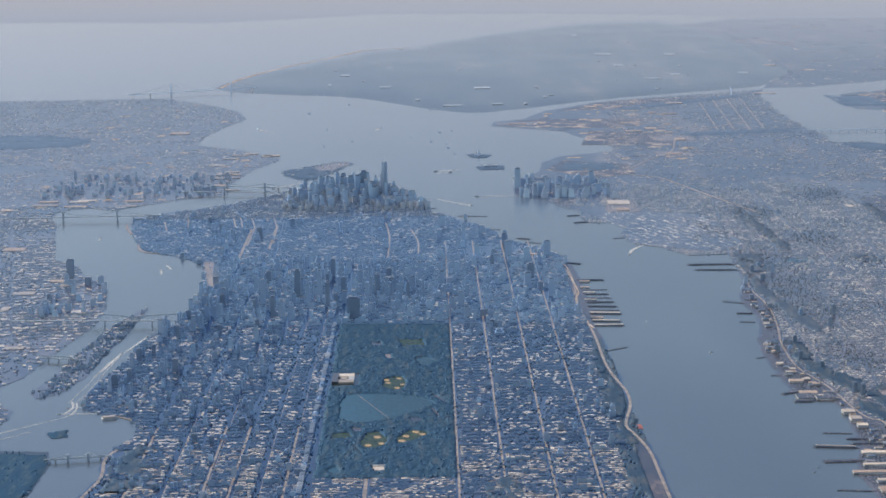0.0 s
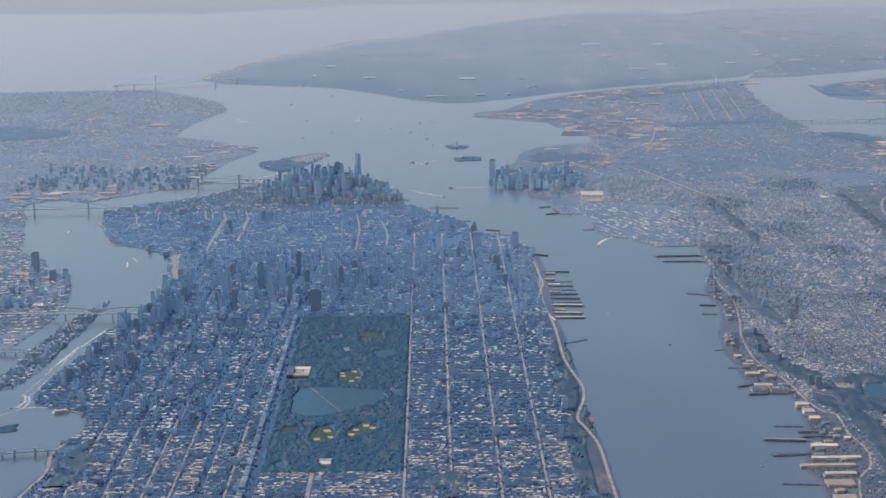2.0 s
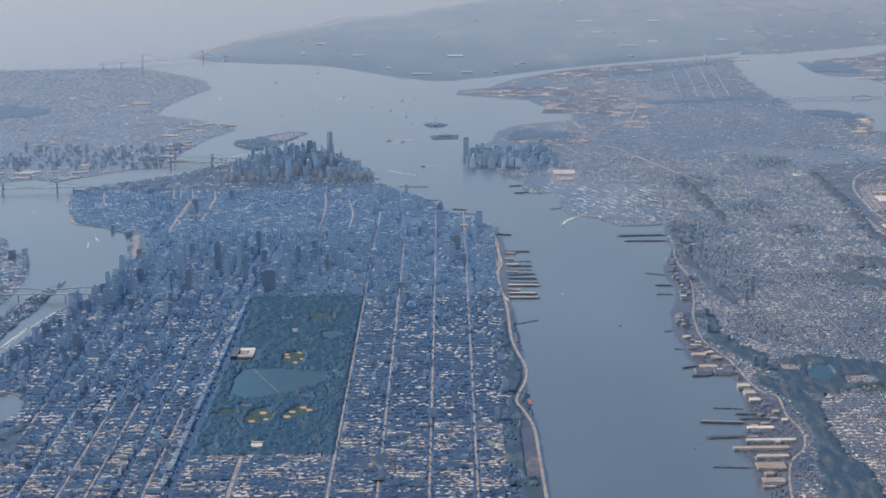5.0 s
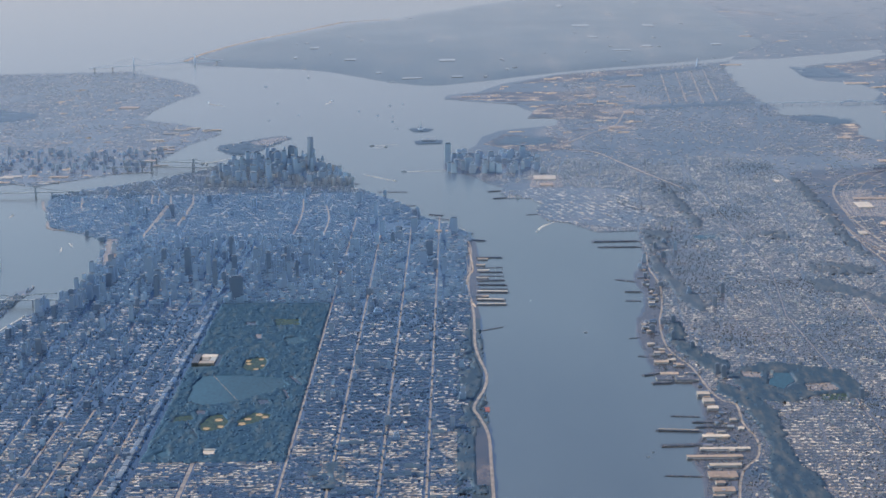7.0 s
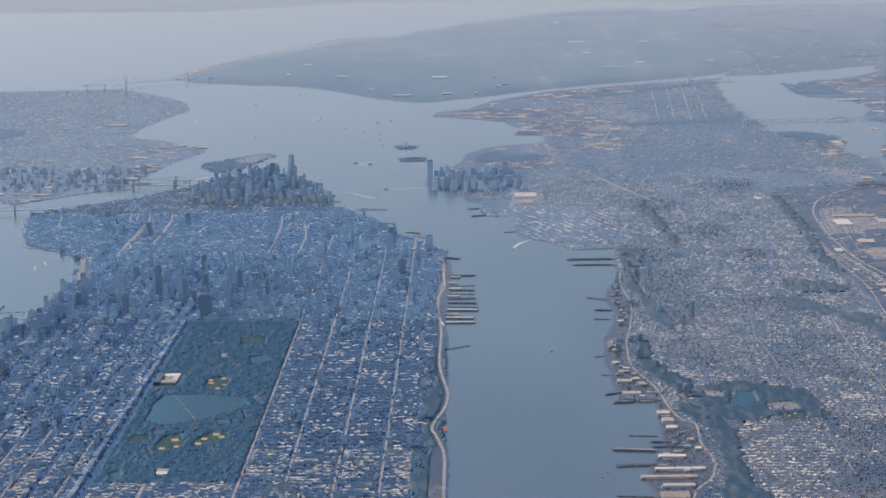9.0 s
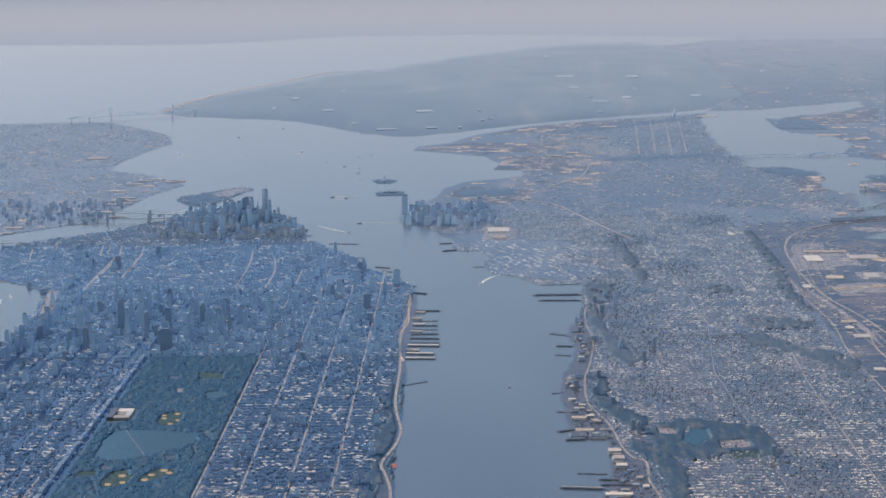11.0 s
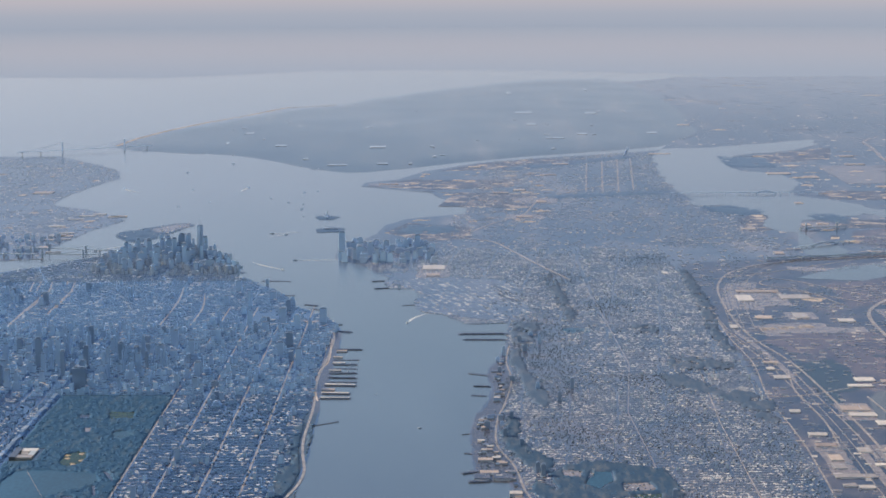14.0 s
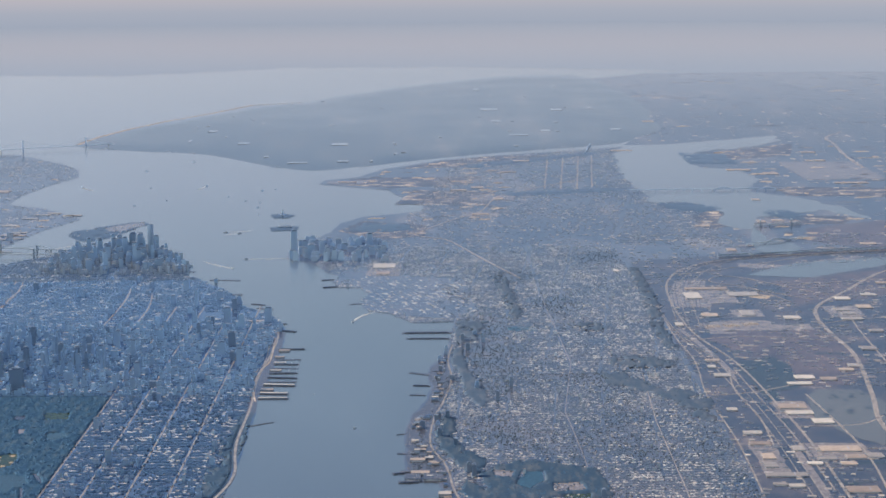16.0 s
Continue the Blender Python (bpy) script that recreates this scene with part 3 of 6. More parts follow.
tagged(new("backdrop", mesh_of("backdrop", ring, [(2 * i, 2 * i + 2, 2 * i + 3, 2 * i + 1) for i in range(48)], [m_haze])), "glowing backdrop painted as haze over the sea horizon", "backdrop", "", "structure")
Z = 0.12  # height of the streets over the water
land("ground_island", ISLAND, -0.3, Z, m_asphalt, "dense street ground of the long island city", 1)
land("ground_mainland", MAINLAND, -0.3, Z - 0.015, m_far, "flat mainland that runs to the hazy distance", 2)
land("ground_river_bank", BANK_NEAR + [(57, 527), (47, 534), (44.6, 548), (47.3, 574), (54, 600), (90, 570), (120, 590), (160, 560), (200, 610), (260, 575), (300, 560), (420, 600), (700, 560), (3500, 640), (3500, -200)], -0.3, Z, m_suburb, "built-up river bank with streets and yards", 2, 6.0, 0.8)
land("ground_meadows", [(229, 20), (420, 20), (430, 300), (425, 540), (345, 560), (232, 520), (231, 320)], -0.2, Z + 0.012, m_meadow, "brown meadows with yards and tracks", 172, 6, 1.0)
land("ground_east_shore", EAST_SHORE, -0.3, Z, m_suburb, "built-up eastern shore with docks and low roofs", 3)
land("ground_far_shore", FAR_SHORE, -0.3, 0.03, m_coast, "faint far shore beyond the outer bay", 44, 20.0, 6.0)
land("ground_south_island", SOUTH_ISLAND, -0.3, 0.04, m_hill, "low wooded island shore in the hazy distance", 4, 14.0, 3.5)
land("bay_water", BAY, 0, Z + 0.06, m_water, "wide grey bay behind the peninsula", 5, 9.0, 3.0)
land("river_bend", [(318, 635), (323, 634), (321, 595), (333, 584), (335, 562), (324, 538), (308, 553), (310, 585)], 0, Z + 0.06, m_water, "bend of a marsh river", 6)
land("river_reach", [(288, 472), (319, 507), (342, 517), (374, 527), (420, 540), (410, 512), (368, 500), (343, 480), (322, 463), (305, 467)], 0, Z + 0.06, m_water, "blue reach of a marsh river", 7)
land("marsh_water", [(268, 198), (275, 208), (290, 207), (300, 170), (300, 130), (280, 122), (271, 138), (264, 163)], 0, Z + 0.06, m_mud, "shallow marsh water beside the motorway", 8)
rng = random.Random(44)
SHALLOWS = [(268, 198), (275, 208), (290, 207), (300, 170), (300, 130), (280, 122), (271, 138), (264, 163)]
for i in range(44):
    x, y, a = rng.uniform(264, 300), rng.uniform(124, 207), rng.uniform(0.3, 1.6)
    if not inside(SHALLOWS, np.array([x - a, x + a, x, x]), np.array([y, y, y - 2 * a, y + 2 * a])).all():
        continue
    land("reed_islet", [(x + a * rng.uniform(0.6, 1.2) * math.cos(k * 0.7854), y + 1.5 * a * rng.uniform(0.5, 1.2) * math.sin(k * 0.7854)) for k in range(8)], 0, Z + 0.08, m_woods, "low dark reed islet in the marsh shallows", 300 + i, 0.6, 0.12)
land("park_pond", [(155, 93), (161, 93), (161, 82), (156, 73), (152, 78)], 0, Z + 0.06, m_pool, "small pond in the bluff-top park", 9)
land("marsh", [(245, 215), (290, 215), (305, 260), (300, 330), (262, 335), (250, 300), (256, 250)], 0, Z + 0.03, m_marsh, "brown reed marsh between rail yards", 10)
land("marsh", [(300, 390), (420, 430), (420, 505), (345, 478), (300, 450)], 0, Z + 0.03, m_marsh, "brown reed marsh beside the river reach", 11)
land("marsh", [(380, 545), (470, 560), (470, 680), (400, 670), (352, 640), (345, 590)], 0, Z + 0.03, m_marsh, "brown reed marsh on the far river bank", 12)
ISLETS = [
    ("ground_narrow_island", [(-145.3, 103.9), (-141.6, 124.4), (-140.4, 153.3), (-136.3, 186.2), (-133.1, 212.3), (-128.9, 232.3), (-124.7, 244.4), (-124.4, 231), (-126, 188), (-128, 172), (-129.1, 152), (-130, 126), (-135.7, 101.8), (-141.5, 96)], "long narrow island in the river"),
    ("ground_park_island", [(-150, 33), (-125, 32), (-121.8, 20), (-121.8, 3), (-122.5, -14), (-128, -60), (-160, -60)], "green island of playing fields"),
    ("ground_rock", [(-128.5, 52.7), (-123.4, 56.4), (-122.8, 48), (-127, 47.4)], "small wooded rock in the river"),
    ("ground_fort_island", [(-99.4, 644), (-98.4, 655), (-93, 661), (-88, 665), (-84.6, 672), (-74.1, 685), (-65.5, 694), (-59.7, 694.4), (-55.5, 682), (-60, 674), (-61.2, 663), (-66.5, 645), (-70.9, 628), (-76.9, 613), (-84, 612), (-89.1, 618), (-95, 630)], "wooded island off the island's tip"),
    ("ground_statue_island", [(17.6, 723), (25, 730.6), (34.4, 719), (30.7, 706), (21.5, 706.5)], "small green island with a statue"),
    ("ground_station_island", [(22.4, 663), (31.3, 675), (40.7, 667), (40.2, 650), (24.7, 648)], "small island with a long building"),
]
for i, (name, pts, label) in enumerate(ISLETS):
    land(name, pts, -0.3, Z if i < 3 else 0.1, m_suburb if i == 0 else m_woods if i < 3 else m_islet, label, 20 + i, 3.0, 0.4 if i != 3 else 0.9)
FORT_BARE = [(-82, 668), (-74, 681), (-65, 690), (-60, 690), (-58, 680), (-63, 668), (-68, 655), (-74, 652)]
land("bare_lot", FORT_BARE, 0, 0.16, m_lot, "tan bare half of the fort island", 27, 3.0, 0.8)

# low hills of the southern island, a smooth ridge flattened so its painted haze stays even
gx, gy = np.meshgrid(np.linspace(-200, 380, 60), np.linspace(980, 2150, 70), indexing="ij")
ins = inside(SOUTH_ISLAND, gx.ravel(), gy.ravel()).reshape(gx.shape).astype(float)
for _ in range(5):
    q = np.pad(ins, 1, mode="edge")
    ins = (q[:-2, 1:-1] + q[2:, 1:-1] + q[1:-1, :-2] + q[1:-1, 2:] + ins) / 5
ridge = np.exp(-(((gx - 20) * 0.9 + (gy - 1280) * 0.25) / 120) ** 2 - ((gy - 1320) / 260) ** 2)
hz = (ins - 0.45) * 2 * (0.5 + 1.6 * ridge)
hz += np.array([noise.noise((a * 0.02, b * 0.012, 0)) for a, b in zip(gx.ravel(), gy.ravel())]).reshape(gx.shape) * 0.15 * ins
verts = np.stack([gx, gy, hz], -1).reshape(-1, 3).tolist()
idx = np.arange(60 * 70).reshape(60, 70)
faces = np.stack([idx[:-1, :-1], idx[1:, :-1], idx[1:, 1:], idx[:-1, 1:]], -1).reshape(-1, 4).tolist()
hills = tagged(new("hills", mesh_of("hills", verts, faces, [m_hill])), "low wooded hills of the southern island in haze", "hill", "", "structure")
for p in hills.data.polygons:
    p.use_smooth = True

# ---- roads ----
AVENUES = [0.8, 14.3, 28.4, 41.6, -42.5, -50, -57, -64.5, -72.6, -84.4, -95.3]
# Western avenues: sun is painted in by a pale road colour.
for x in (0.8, 14.3, 28.4, 41.6):
    strip("road_avenue", [(x, -150), (x, 150), (x - 0.3, 395)], 0.7, Z + 0.03, m_road, "avenue painted pale as if sunlit between house rows")
# Eastern avenues: shade is painted in by a darker road colour.
for x in (-42.3, -50, -57, -64.5, -72.6, -84.4, -95.3):
    strip("road_avenue", [(x, -150), (x, 150), (x, 300)], 1.2, Z + 0.03, m_shaded_avenue, "long straight asphalt avenue painted dark as if shaded")
strip("road_avenue", [(-26, -150), (-26.2, 0)], 1.2, Z + 0.03, m_road, "broad avenue that ends at the park")
for pts in ([(-98.7, 437.1), (-98.0, 392.4), (-97.5, 350.1)], [(-86.2, 445.0), (-85.8, 411.0), (-85.2, 379.1)]):
    strip("road_avenue", smooth_line(pts), 1.3, Z + 0.05, m_road, "pale avenue through the tenement blocks")
strip("road_avenue", smooth_line([(-27, 347), (-27.2, 409), (-30, 452)]), 0.8, Z + 0.03, m_road, "pale curved downtown avenue")
strip("road_avenue", smooth_line([(-13, 339), (-12.7, 392), (-17, 434)]), 0.8, Z + 0.03, m_road, "pale curved downtown avenue")
strip("road_riverside", smooth_line([(60.2, -150), (59.8, -20), (59.7, -1.5), (59.4, 25), (57, 43.5), (55.3, 55.5), (59, 78), (59.8, 96), (57.4, 120), (56.3, 141), (56.4, 178), (55.7, 203), (54.4, 235), (55.6, 276), (55.2, 328), (46, 362)]), 0.95, Z + 0.06, m_road, "pale riverside motorway along the shore")
strip("road_riverside", smooth_line([(57.2, 196), (54.0, 221), (54.3, 252), (56.6, 269), (55.0, 317)]), 0.7, Z + 0.065, m_sand, "pale sunlit approach road behind the piers")
strip("road_riverside", smooth_line([(52.6, 221), (53.0, 250), (54.6, 266), (53.6, 300)]), 0.5, Z + 0.065, m_road, "pale second carriageway behind the piers")
strip("road_riverside", smooth_line([(-112, 345), (-104.7, 297), (-101, 278)]), 2.2, Z + 0.06, m_road, "pale riverside road under the towers")
strip("road_riverside", smooth_line([(-115, 73.5), (-106.5, 69.5), (-101, 60), (-99.6, 48), (-103.4, 35), (-106, 23), (-104.2, 3), (-107, -20), (-110, -60)]), 1.1, Z + 0.06, m_road, "pale riverside promenade and road")
BANK_ROAD = [(124, -60), (126, -36), (130.3, -13), (136.7, 1), (138.8, 18), (137.2, 34), (138, 55), (134.3, 60), (131.8, 73), (130.5, 92), (128.5, 107), (125, 123), (124.1, 140), (125.5, 167), (129.2, 195), (132.3, 233), (131.1, 267), (133.4, 300)]
ROAD_X, ROAD_Y = [p[0] for p in BANK_ROAD], [p[1] for p in BANK_ROAD]
strip("road_river_bank", smooth_line(BANK_ROAD), 0.75, Z + 0.06, m_road, "pale road under the wooded bluff")
strip("road_motorway", smooth_line([(292, 60), (286, 145), (293, 197), (302, 270), (301.5, 318), (303, 358), (310, 386), (331, 424), (364, 482), (420, 540)]), 1.9, Z + 0.08, m_road, "broad pale motorway across the marsh")
strip("road_motorway", smooth_line([(254, 20), (256, 115), (254.5, 180), (250, 260), (241, 320), (240, 390), (245, 453), (262, 500), (300, 530), (420, 562)]), 1.0, Z + 0.08, m_road, "pale motorway beside warehouses")
strip("road_railway", smooth_line([(248, 20), (249, 115), (248, 180), (244, 260), (236, 330)]), 2.6, Z + 0.05, m_lot, "brown rail yard beside the marsh")
strip("road_street", smooth_line([(227, 20), (230.8, 124), (230, 200), (233.6, 261), (231.5, 321), (232.5, 421), (227, 508)]), 0.6, Z + 0.06, m_road, "long straight road at the foot of the ridge")
strip("road_street", [(177.5, 0), (176, 118), (174, 175), (182, 260), (178, 420)], 0.42, Z + 0.05, m_lot, "long straight boulevard along the ridge")
strip("road_street", [(205, 0), (206, 160), (212, 300)], 0.42, Z + 0.05, m_road, "straight street through low houses")
PORT_ROAD = smooth_line([(170, 470), (153.6, 528), (142, 573), (132, 607), (115, 624), (117, 642), (136, 691), (155, 730), (168.5, 803), (194, 849), (230, 900)])
strip("road_motorway", PORT_ROAD, 1.3, Z + 0.08, m_road, "curving pale motorway through the port")

for i, x in enumerate((243.5, 245, 246.5, 252.2)):
    strip("railway", smooth_line([(x, 20), (x + 1, 115), (x, 180), (x - 4, 260), (x - 11 - i, 330), (x - 12 - i, 420)]), 0.35, Z + 0.07, m_deck if i % 2 else m_road, "railway track in the yard beside the marsh", "railway")
for pts in ([(232, 200), (250, 205), (300, 236), (360, 240)], [(231, 300), (262, 312), (302, 300)], [(240, 440), (275, 438), (310, 400)], [(255, 120), (285, 118)], [(256, 150), (278, 152), (290, 165)], [(303, 340), (330, 352), (380, 356)], [(300, 440), (340, 452), (400, 470)], [(245, 470), (290, 500), (340, 540)], [(268, 60), (272, 120), (268, 200)], [(312, 250), (316, 330), (322, 380)]):
    strip("road_service", smooth_line(pts), 0.8, Z + 0.07, m_road, "service road between yards")

for i in range(9):
    strip("railway", smooth_line([(236 + i * 1.6, 330), (240 + i * 1.8, 400), (247 + i * 2.2, 460), (268 + i * 2.6, 508 + i), (320, 531 + i * 2.2), (425, 548 + i * 3.4)]), 0.4, Z + 0.07, m_road if i % 3 == 0 else m_deck, "railway tracks curving across the meadows", "railway")
rng = random.Random(91)
for i in range(46):
    x, y = rng.uniform(234, 330), rng.uniform(60, 440)
    if any(inside(w, np.array([x]), np.array([y]))[0] for w in ([(258, 118), (307, 118), (307, 214), (258, 214)],)):
        continue
    a, c = rng.uniform(4, 14), rng.uniform(0.6, 2.2)
    land("lot", [(x - a / 2, y - c), (x + a / 2, y - c * 0.8), (x + a / 2, y + c), (x - a / 2, y + c * 1.2)], 0, Z + 0.04, (m_lot, m_port, m_woods, m_deck)[i % 4], ("tan gravel lot", "patchy bare lot", "dark weedy lot", "dark paved lot")[i % 4] + " between the yards", 200 + i, 3, 0.3)
def bare_streaks(count, bounds, poly, seed, label, reach):
    """Pale bare lots and yards, long across the view and each its own shape."""
    rng = random.Random(seed)
    for i in range(count):
        x, y = rng.uniform(bounds[0], bounds[2]), rng.uniform(bounds[1], bounds[3])
        a, c = rng.uniform(*reach), rng.uniform(1.2, 4.5)
        if not inside(poly, np.array([x - a / 2 - 2, x + a / 2 + 2, x, x]), np.array([y, y, y - 6, y + 6])).all() or inside(BAY, np.array([x - a / 2, x, x + a / 2]), np.array([y, y, y])).any():
            continue
        land("bare_lot", [(x - a / 2, y - c), (x + a * 0.3, y - c * 0.7), (x + a / 2, y + c * 0.6), (x - a * 0.2, y + c)], 0, Z + 0.05, (m_sand, m_lot, m_sand, m_port)[i % 4], label, seed * 100 + i, 4, 0.6)


bare_streaks(150, (48, 690, 180, 1080), MAINLAND, 3, "pale bare yard on the port flats", (3, 14))
bare_streaks(130, (300, 560, 520, 1150), MAINLAND, 4, "pale bare yard beyond the bay", (4, 18))
bare_streaks(30, (360, 1150, 760, 2000), MAINLAND, 5, "pale bare field in the far haze", (8, 36))
bare_streaks(90, (-260, 640, -112, 1060), EAST_SHORE, 6, "pale dock yard near the harbour mouth", (2, 8))
bare_streaks(24, (-240, 500, -130, 640), EAST_SHORE, 7, "pale yard near the old docks", (2, 6))
bare_streaks(16, (-60, 1060, 240, 1500), SOUTH_ISLAND, 8, "pale bare patch on the wooded island", (3, 9))
# Thin pale strips paint a sunlit edge along the dark avenues.
for x in (-57, -50, -72.6, -84.4):
    strip("pavement_avenue", [(x + 0.85, -150), (x + 0.85, 150), (x + 0.85, 290)], 0.2, Z + 0.06, m_lot, "thin tan strip painted as the avenue's sunlit edge", "pavement")
land("yard", [(246.6, 443.9), (252.7, 446.9), (266.0, 434.6), (257.4, 382.1), (241.6, 381.4), (239.7, 396.4)], 0, Z + 0.055, m_lot, "tan truck terminal lot round a large depot", 401, 4, 0.4)
land("yard", [(273.8, 414.9), (278.7, 419.4), (292.6, 410.8), (286.9, 401.7)], 0, Z + 0.06, m_sand, "pale gravel yard in the meadows", 402, 3, 0.3)
land("yard", [(245.2, 343), (249.9, 321), (262, 325), (277, 333), (280, 346), (268, 350)], 0, Z + 0.05, m_lot, "tan paved yard of parked trailers", 405, 3, 0.4)
land("field", [(246.6, 238.5), (250.3, 233.1), (252, 170), (250.0, 122.3), (247.1, 122.4), (243.7, 130.2), (244.1, 208.4)], 0, Z + 0.055, m_meadow, "brown weedy rail field", 403, 4, 0.4)
land("field", [(251.1, 259.9), (267.7, 268.1), (271.2, 248.1), (268, 212), (263.7, 207.6), (250.4, 206.2)], 0, Z + 0.055, m_woods, "dark scrubby field between tracks", 404, 4, 0.6)
strip("road_service", smooth_line([(314.1, 420.8), (303.1, 437.6), (287, 462.3), (276.3, 469.8), (268.9, 463.2), (268.4, 451.2), (285.2, 433.6), (297.8, 393.6)]), 0.7, Z + 0.09, m_road, "looping pale access road in the meadows")
strip("railway", smooth_line([(245.9, 249.2), (242, 208.4), (244.2, 162.8), (242.3, 122.6)]), 0.7, Z + 0.09, m_road, "pale gravel track bed beside the rail field", "railway")
strip("railway", smooth_line([(247.4, 243.7), (249.1, 198.6), (251.7, 141.8), (252.1, 66.5)]), 0.6, Z + 0.09, m_road, "pale gravel track bed beside the rail field", "railway")
land("yards_river_bank", [(x + 0.7, y) for x, y in BANK_NEAR[1:24]] + [(x, y) for x, y in BANK_ROAD[::-1] if y > -34], 0, Z + 0.03, m_deck, "dark paved yards behind the old piers", 171, 4, 0.5)
FLATS = [([(66, 645), (80, 690), (120, 668), (119, 622), (95, 610)], m_port), ([(98, 770), (160, 760), (168, 830), (110, 850)], m_port), ([(45, 888), (95, 862), (150, 880), (160, 930), (70, 925)], m_port), ([(95, 985), (165, 1000), (240, 1080), (170, 1074), (130, 1040)], m_port), ([(290, 640), (330, 668), (312, 735), (290, 700)], m_port), ([(335, 690), (352, 700), (392, 690), (380, 660), (345, 655)], m_port), ([(345, 1020), (420, 1060), (440, 1160), (360, 1090)], m_port), ([(370, 800), (470, 780), (480, 830), (368, 850)], m_port)]
for i, (pts, mat) in enumerate(FLATS):
    land("flats", pts, 0, Z + 0.03, mat, "bare tan port flats near the bay", 150 + i, 5, 0.8)
for pts, mat, label in (([(249.4, 457), (265.8, 462), (256.6, 387), (241.4, 382), (239.4, 403)], m_lot, "tan truck terminal yard"), ([(249.3, 254), (262.4, 257), (259.2, 215), (251.6, 138), (248, 133), (249, 190)], m_woods, "dark overgrown strip beside the rail yard"),
                         ([(252.6, 326), (271, 334), (286.5, 324), (299, 307), (278.5, 283), (254.3, 284), (245, 305)], m_marsh, "brown reed field"), ([(289.6, 511), (311, 503), (361.8, 534), (359.7, 524), (311, 493), (289.5, 498)], m_lot, "tan sand bar along the river reach"),
                         ([(117.5, 175), (120.8, 177.4), (123.5, 128), (115.8, 125)], m_deck, "dark old quay on the river bank"), ([(158.5, 338), (171.4, 338), (170.8, 328), (158.9, 328.7)], m_pool, "rectangular reservoir among houses"),
                         ([(367, 1764), (421, 1698), (409, 1642), (395, 1690)], m_lot, "tan streak of bare land")):
    land("flats", pts, 0, Z + 0.035, mat, label, int(pts[0][0]), 5, 0.6)
# Pale strips over the avenues' near ends paint sun on them.
for x in (-94.7, -83.4, -72.6, -65.0, -49.4):
    strip("road_avenue", [(x, -150), (x, 20), (x, 58)], 0.75, Z + 0.075, m_road, "uptown avenue strip painted pale as if sunlit")
for a, c in (((245, 1079), (227, 845)), ((232.5, 1080), (215.4, 846)), ((219.8, 1081), (203.7, 847)), ((256, 1078), (238.6, 856))):
    strip("road_avenue", [c, a], 1.2, Z + 0.05, m_road, "straight pale avenue along the far peninsula")
strip("road_motorway", smooth_line([(459, 963), (464.6, 1062), (475, 1157), (479, 1209), (504, 1263)]), 3.0, Z + 0.08, m_road, "broad curving motorway in the distance")
strip("road_riverside", smooth_line([(-166.2, 454.1), (-160.8, 431.4), (-152.6, 411.6), (-149.5, 385.6), (-144.2, 373.5), (-132.9, 368.2), (-121.9, 356.8)]), 1.5, Z + 0.07, m_road, "pale riverside road round the island's bulge")
for pts in [[(-147.4, 464.2), (-141.6, 430.0)], [(-136.3, 475.1), (-132.4, 444.1)], [(-112.8, 481.3), (-107.6, 442.2)], [(-109.2, 481.0), (-104.1, 442.0)], [(-104.0, 484.6), (-97.5, 441.5)], [(-95.0, 479.9), (-92.4, 460.1)], [(-91.5, 483.7), (-86.1, 440.7), (-84.4, 394.5)], [(-97.5, 441.5), (-96.7, 388.6)]]:
    strip("road_avenue", pts, 0.8, Z + 0.06, m_road, "short pale downtown avenue")
strip("beach", [(-197, 1204), (-190, 1276), (-175, 1350), (-149, 1442), (-118, 1522), (-81, 1640), (-26, 1675)], 4.0, 0.16, m_sand, "pale sand beach along the ocean shore", "beach")

# ---- city fabric: low buildings, past counting ----
GREEN = [
    ([(135.5, 84), (139.5, 76), (146.4, 64), (149.6, 46), (147.2, 18), (146.7, -5), (151, -22), (149, -60), (132, -60), (137.5, -11), (142, 10), (141.8, 30), (140.2, 51), (134.5, 68)], 1.0),
    ([(140.6, 92), (147, 101), (157, 106), (169, 101), (179, 96), (181.4, 80), (182, 63), (174, 60), (170, 68), (161, 60), (151, 57), (143, 66)], 1.0),
    ([(129.5, 170), (133.2, 166), (131.8, 136), (138, 118), (143, 107), (139.4, 86), (134.5, 98), (129, 119), (126, 141)], 1.0),
]
GREEN += [
    ([(136.7, 292), (139, 251), (143.4, 222), (147, 194), (143, 184), (138, 200), (136.2, 236), (133, 266), (134, 290)], 1.0),
    ([(194, 241), (202, 239), (211.6, 216), (222.6, 209), (231, 193), (227, 160), (222.6, 163), (217, 190), (205, 209), (193.7, 222)], 0.9),
    ([(199, 270), (218, 269), (226, 258), (216, 250), (198, 256)], 0.8),
    ([(159.4, 491), (162.4, 467), (167, 371), (163, 352), (160, 411), (156.5, 467)], 0.6),
    ([(230.5, 500), (234.5, 500), (234.6, 430), (233, 390), (229, 330), (229.5, 290), (226, 284), (224.5, 330), (227.5, 401), (229, 450)], 0.5),
    ([(201, 276), (210, 271), (224, 262), (223, 250), (205, 252)], 0.6),
]
GREEN += [
    ([(191, 345), (201.5, 346), (201.7, 331), (190.6, 329)], 0.5),
    ([(-102, 24), (-96, 40), (-91, 20), (-94, -10), (-101, -10)], 0.5),
    ([(50, -30), (59.5, -30), (59.5, 62), (54, 62), (50, 30)], 0.9),
    ([(50.5, 62), (59.3, 62), (58.6, 160), (53, 160)], 0.9),
    ([(8.9, -3.0), (17.0, 0.2), (19.3, -24.8), (9.2, -24.4)], 0.9),
    ([(135, 300), (142, 305), (150, 352), (136, 352)], 0.7),
]


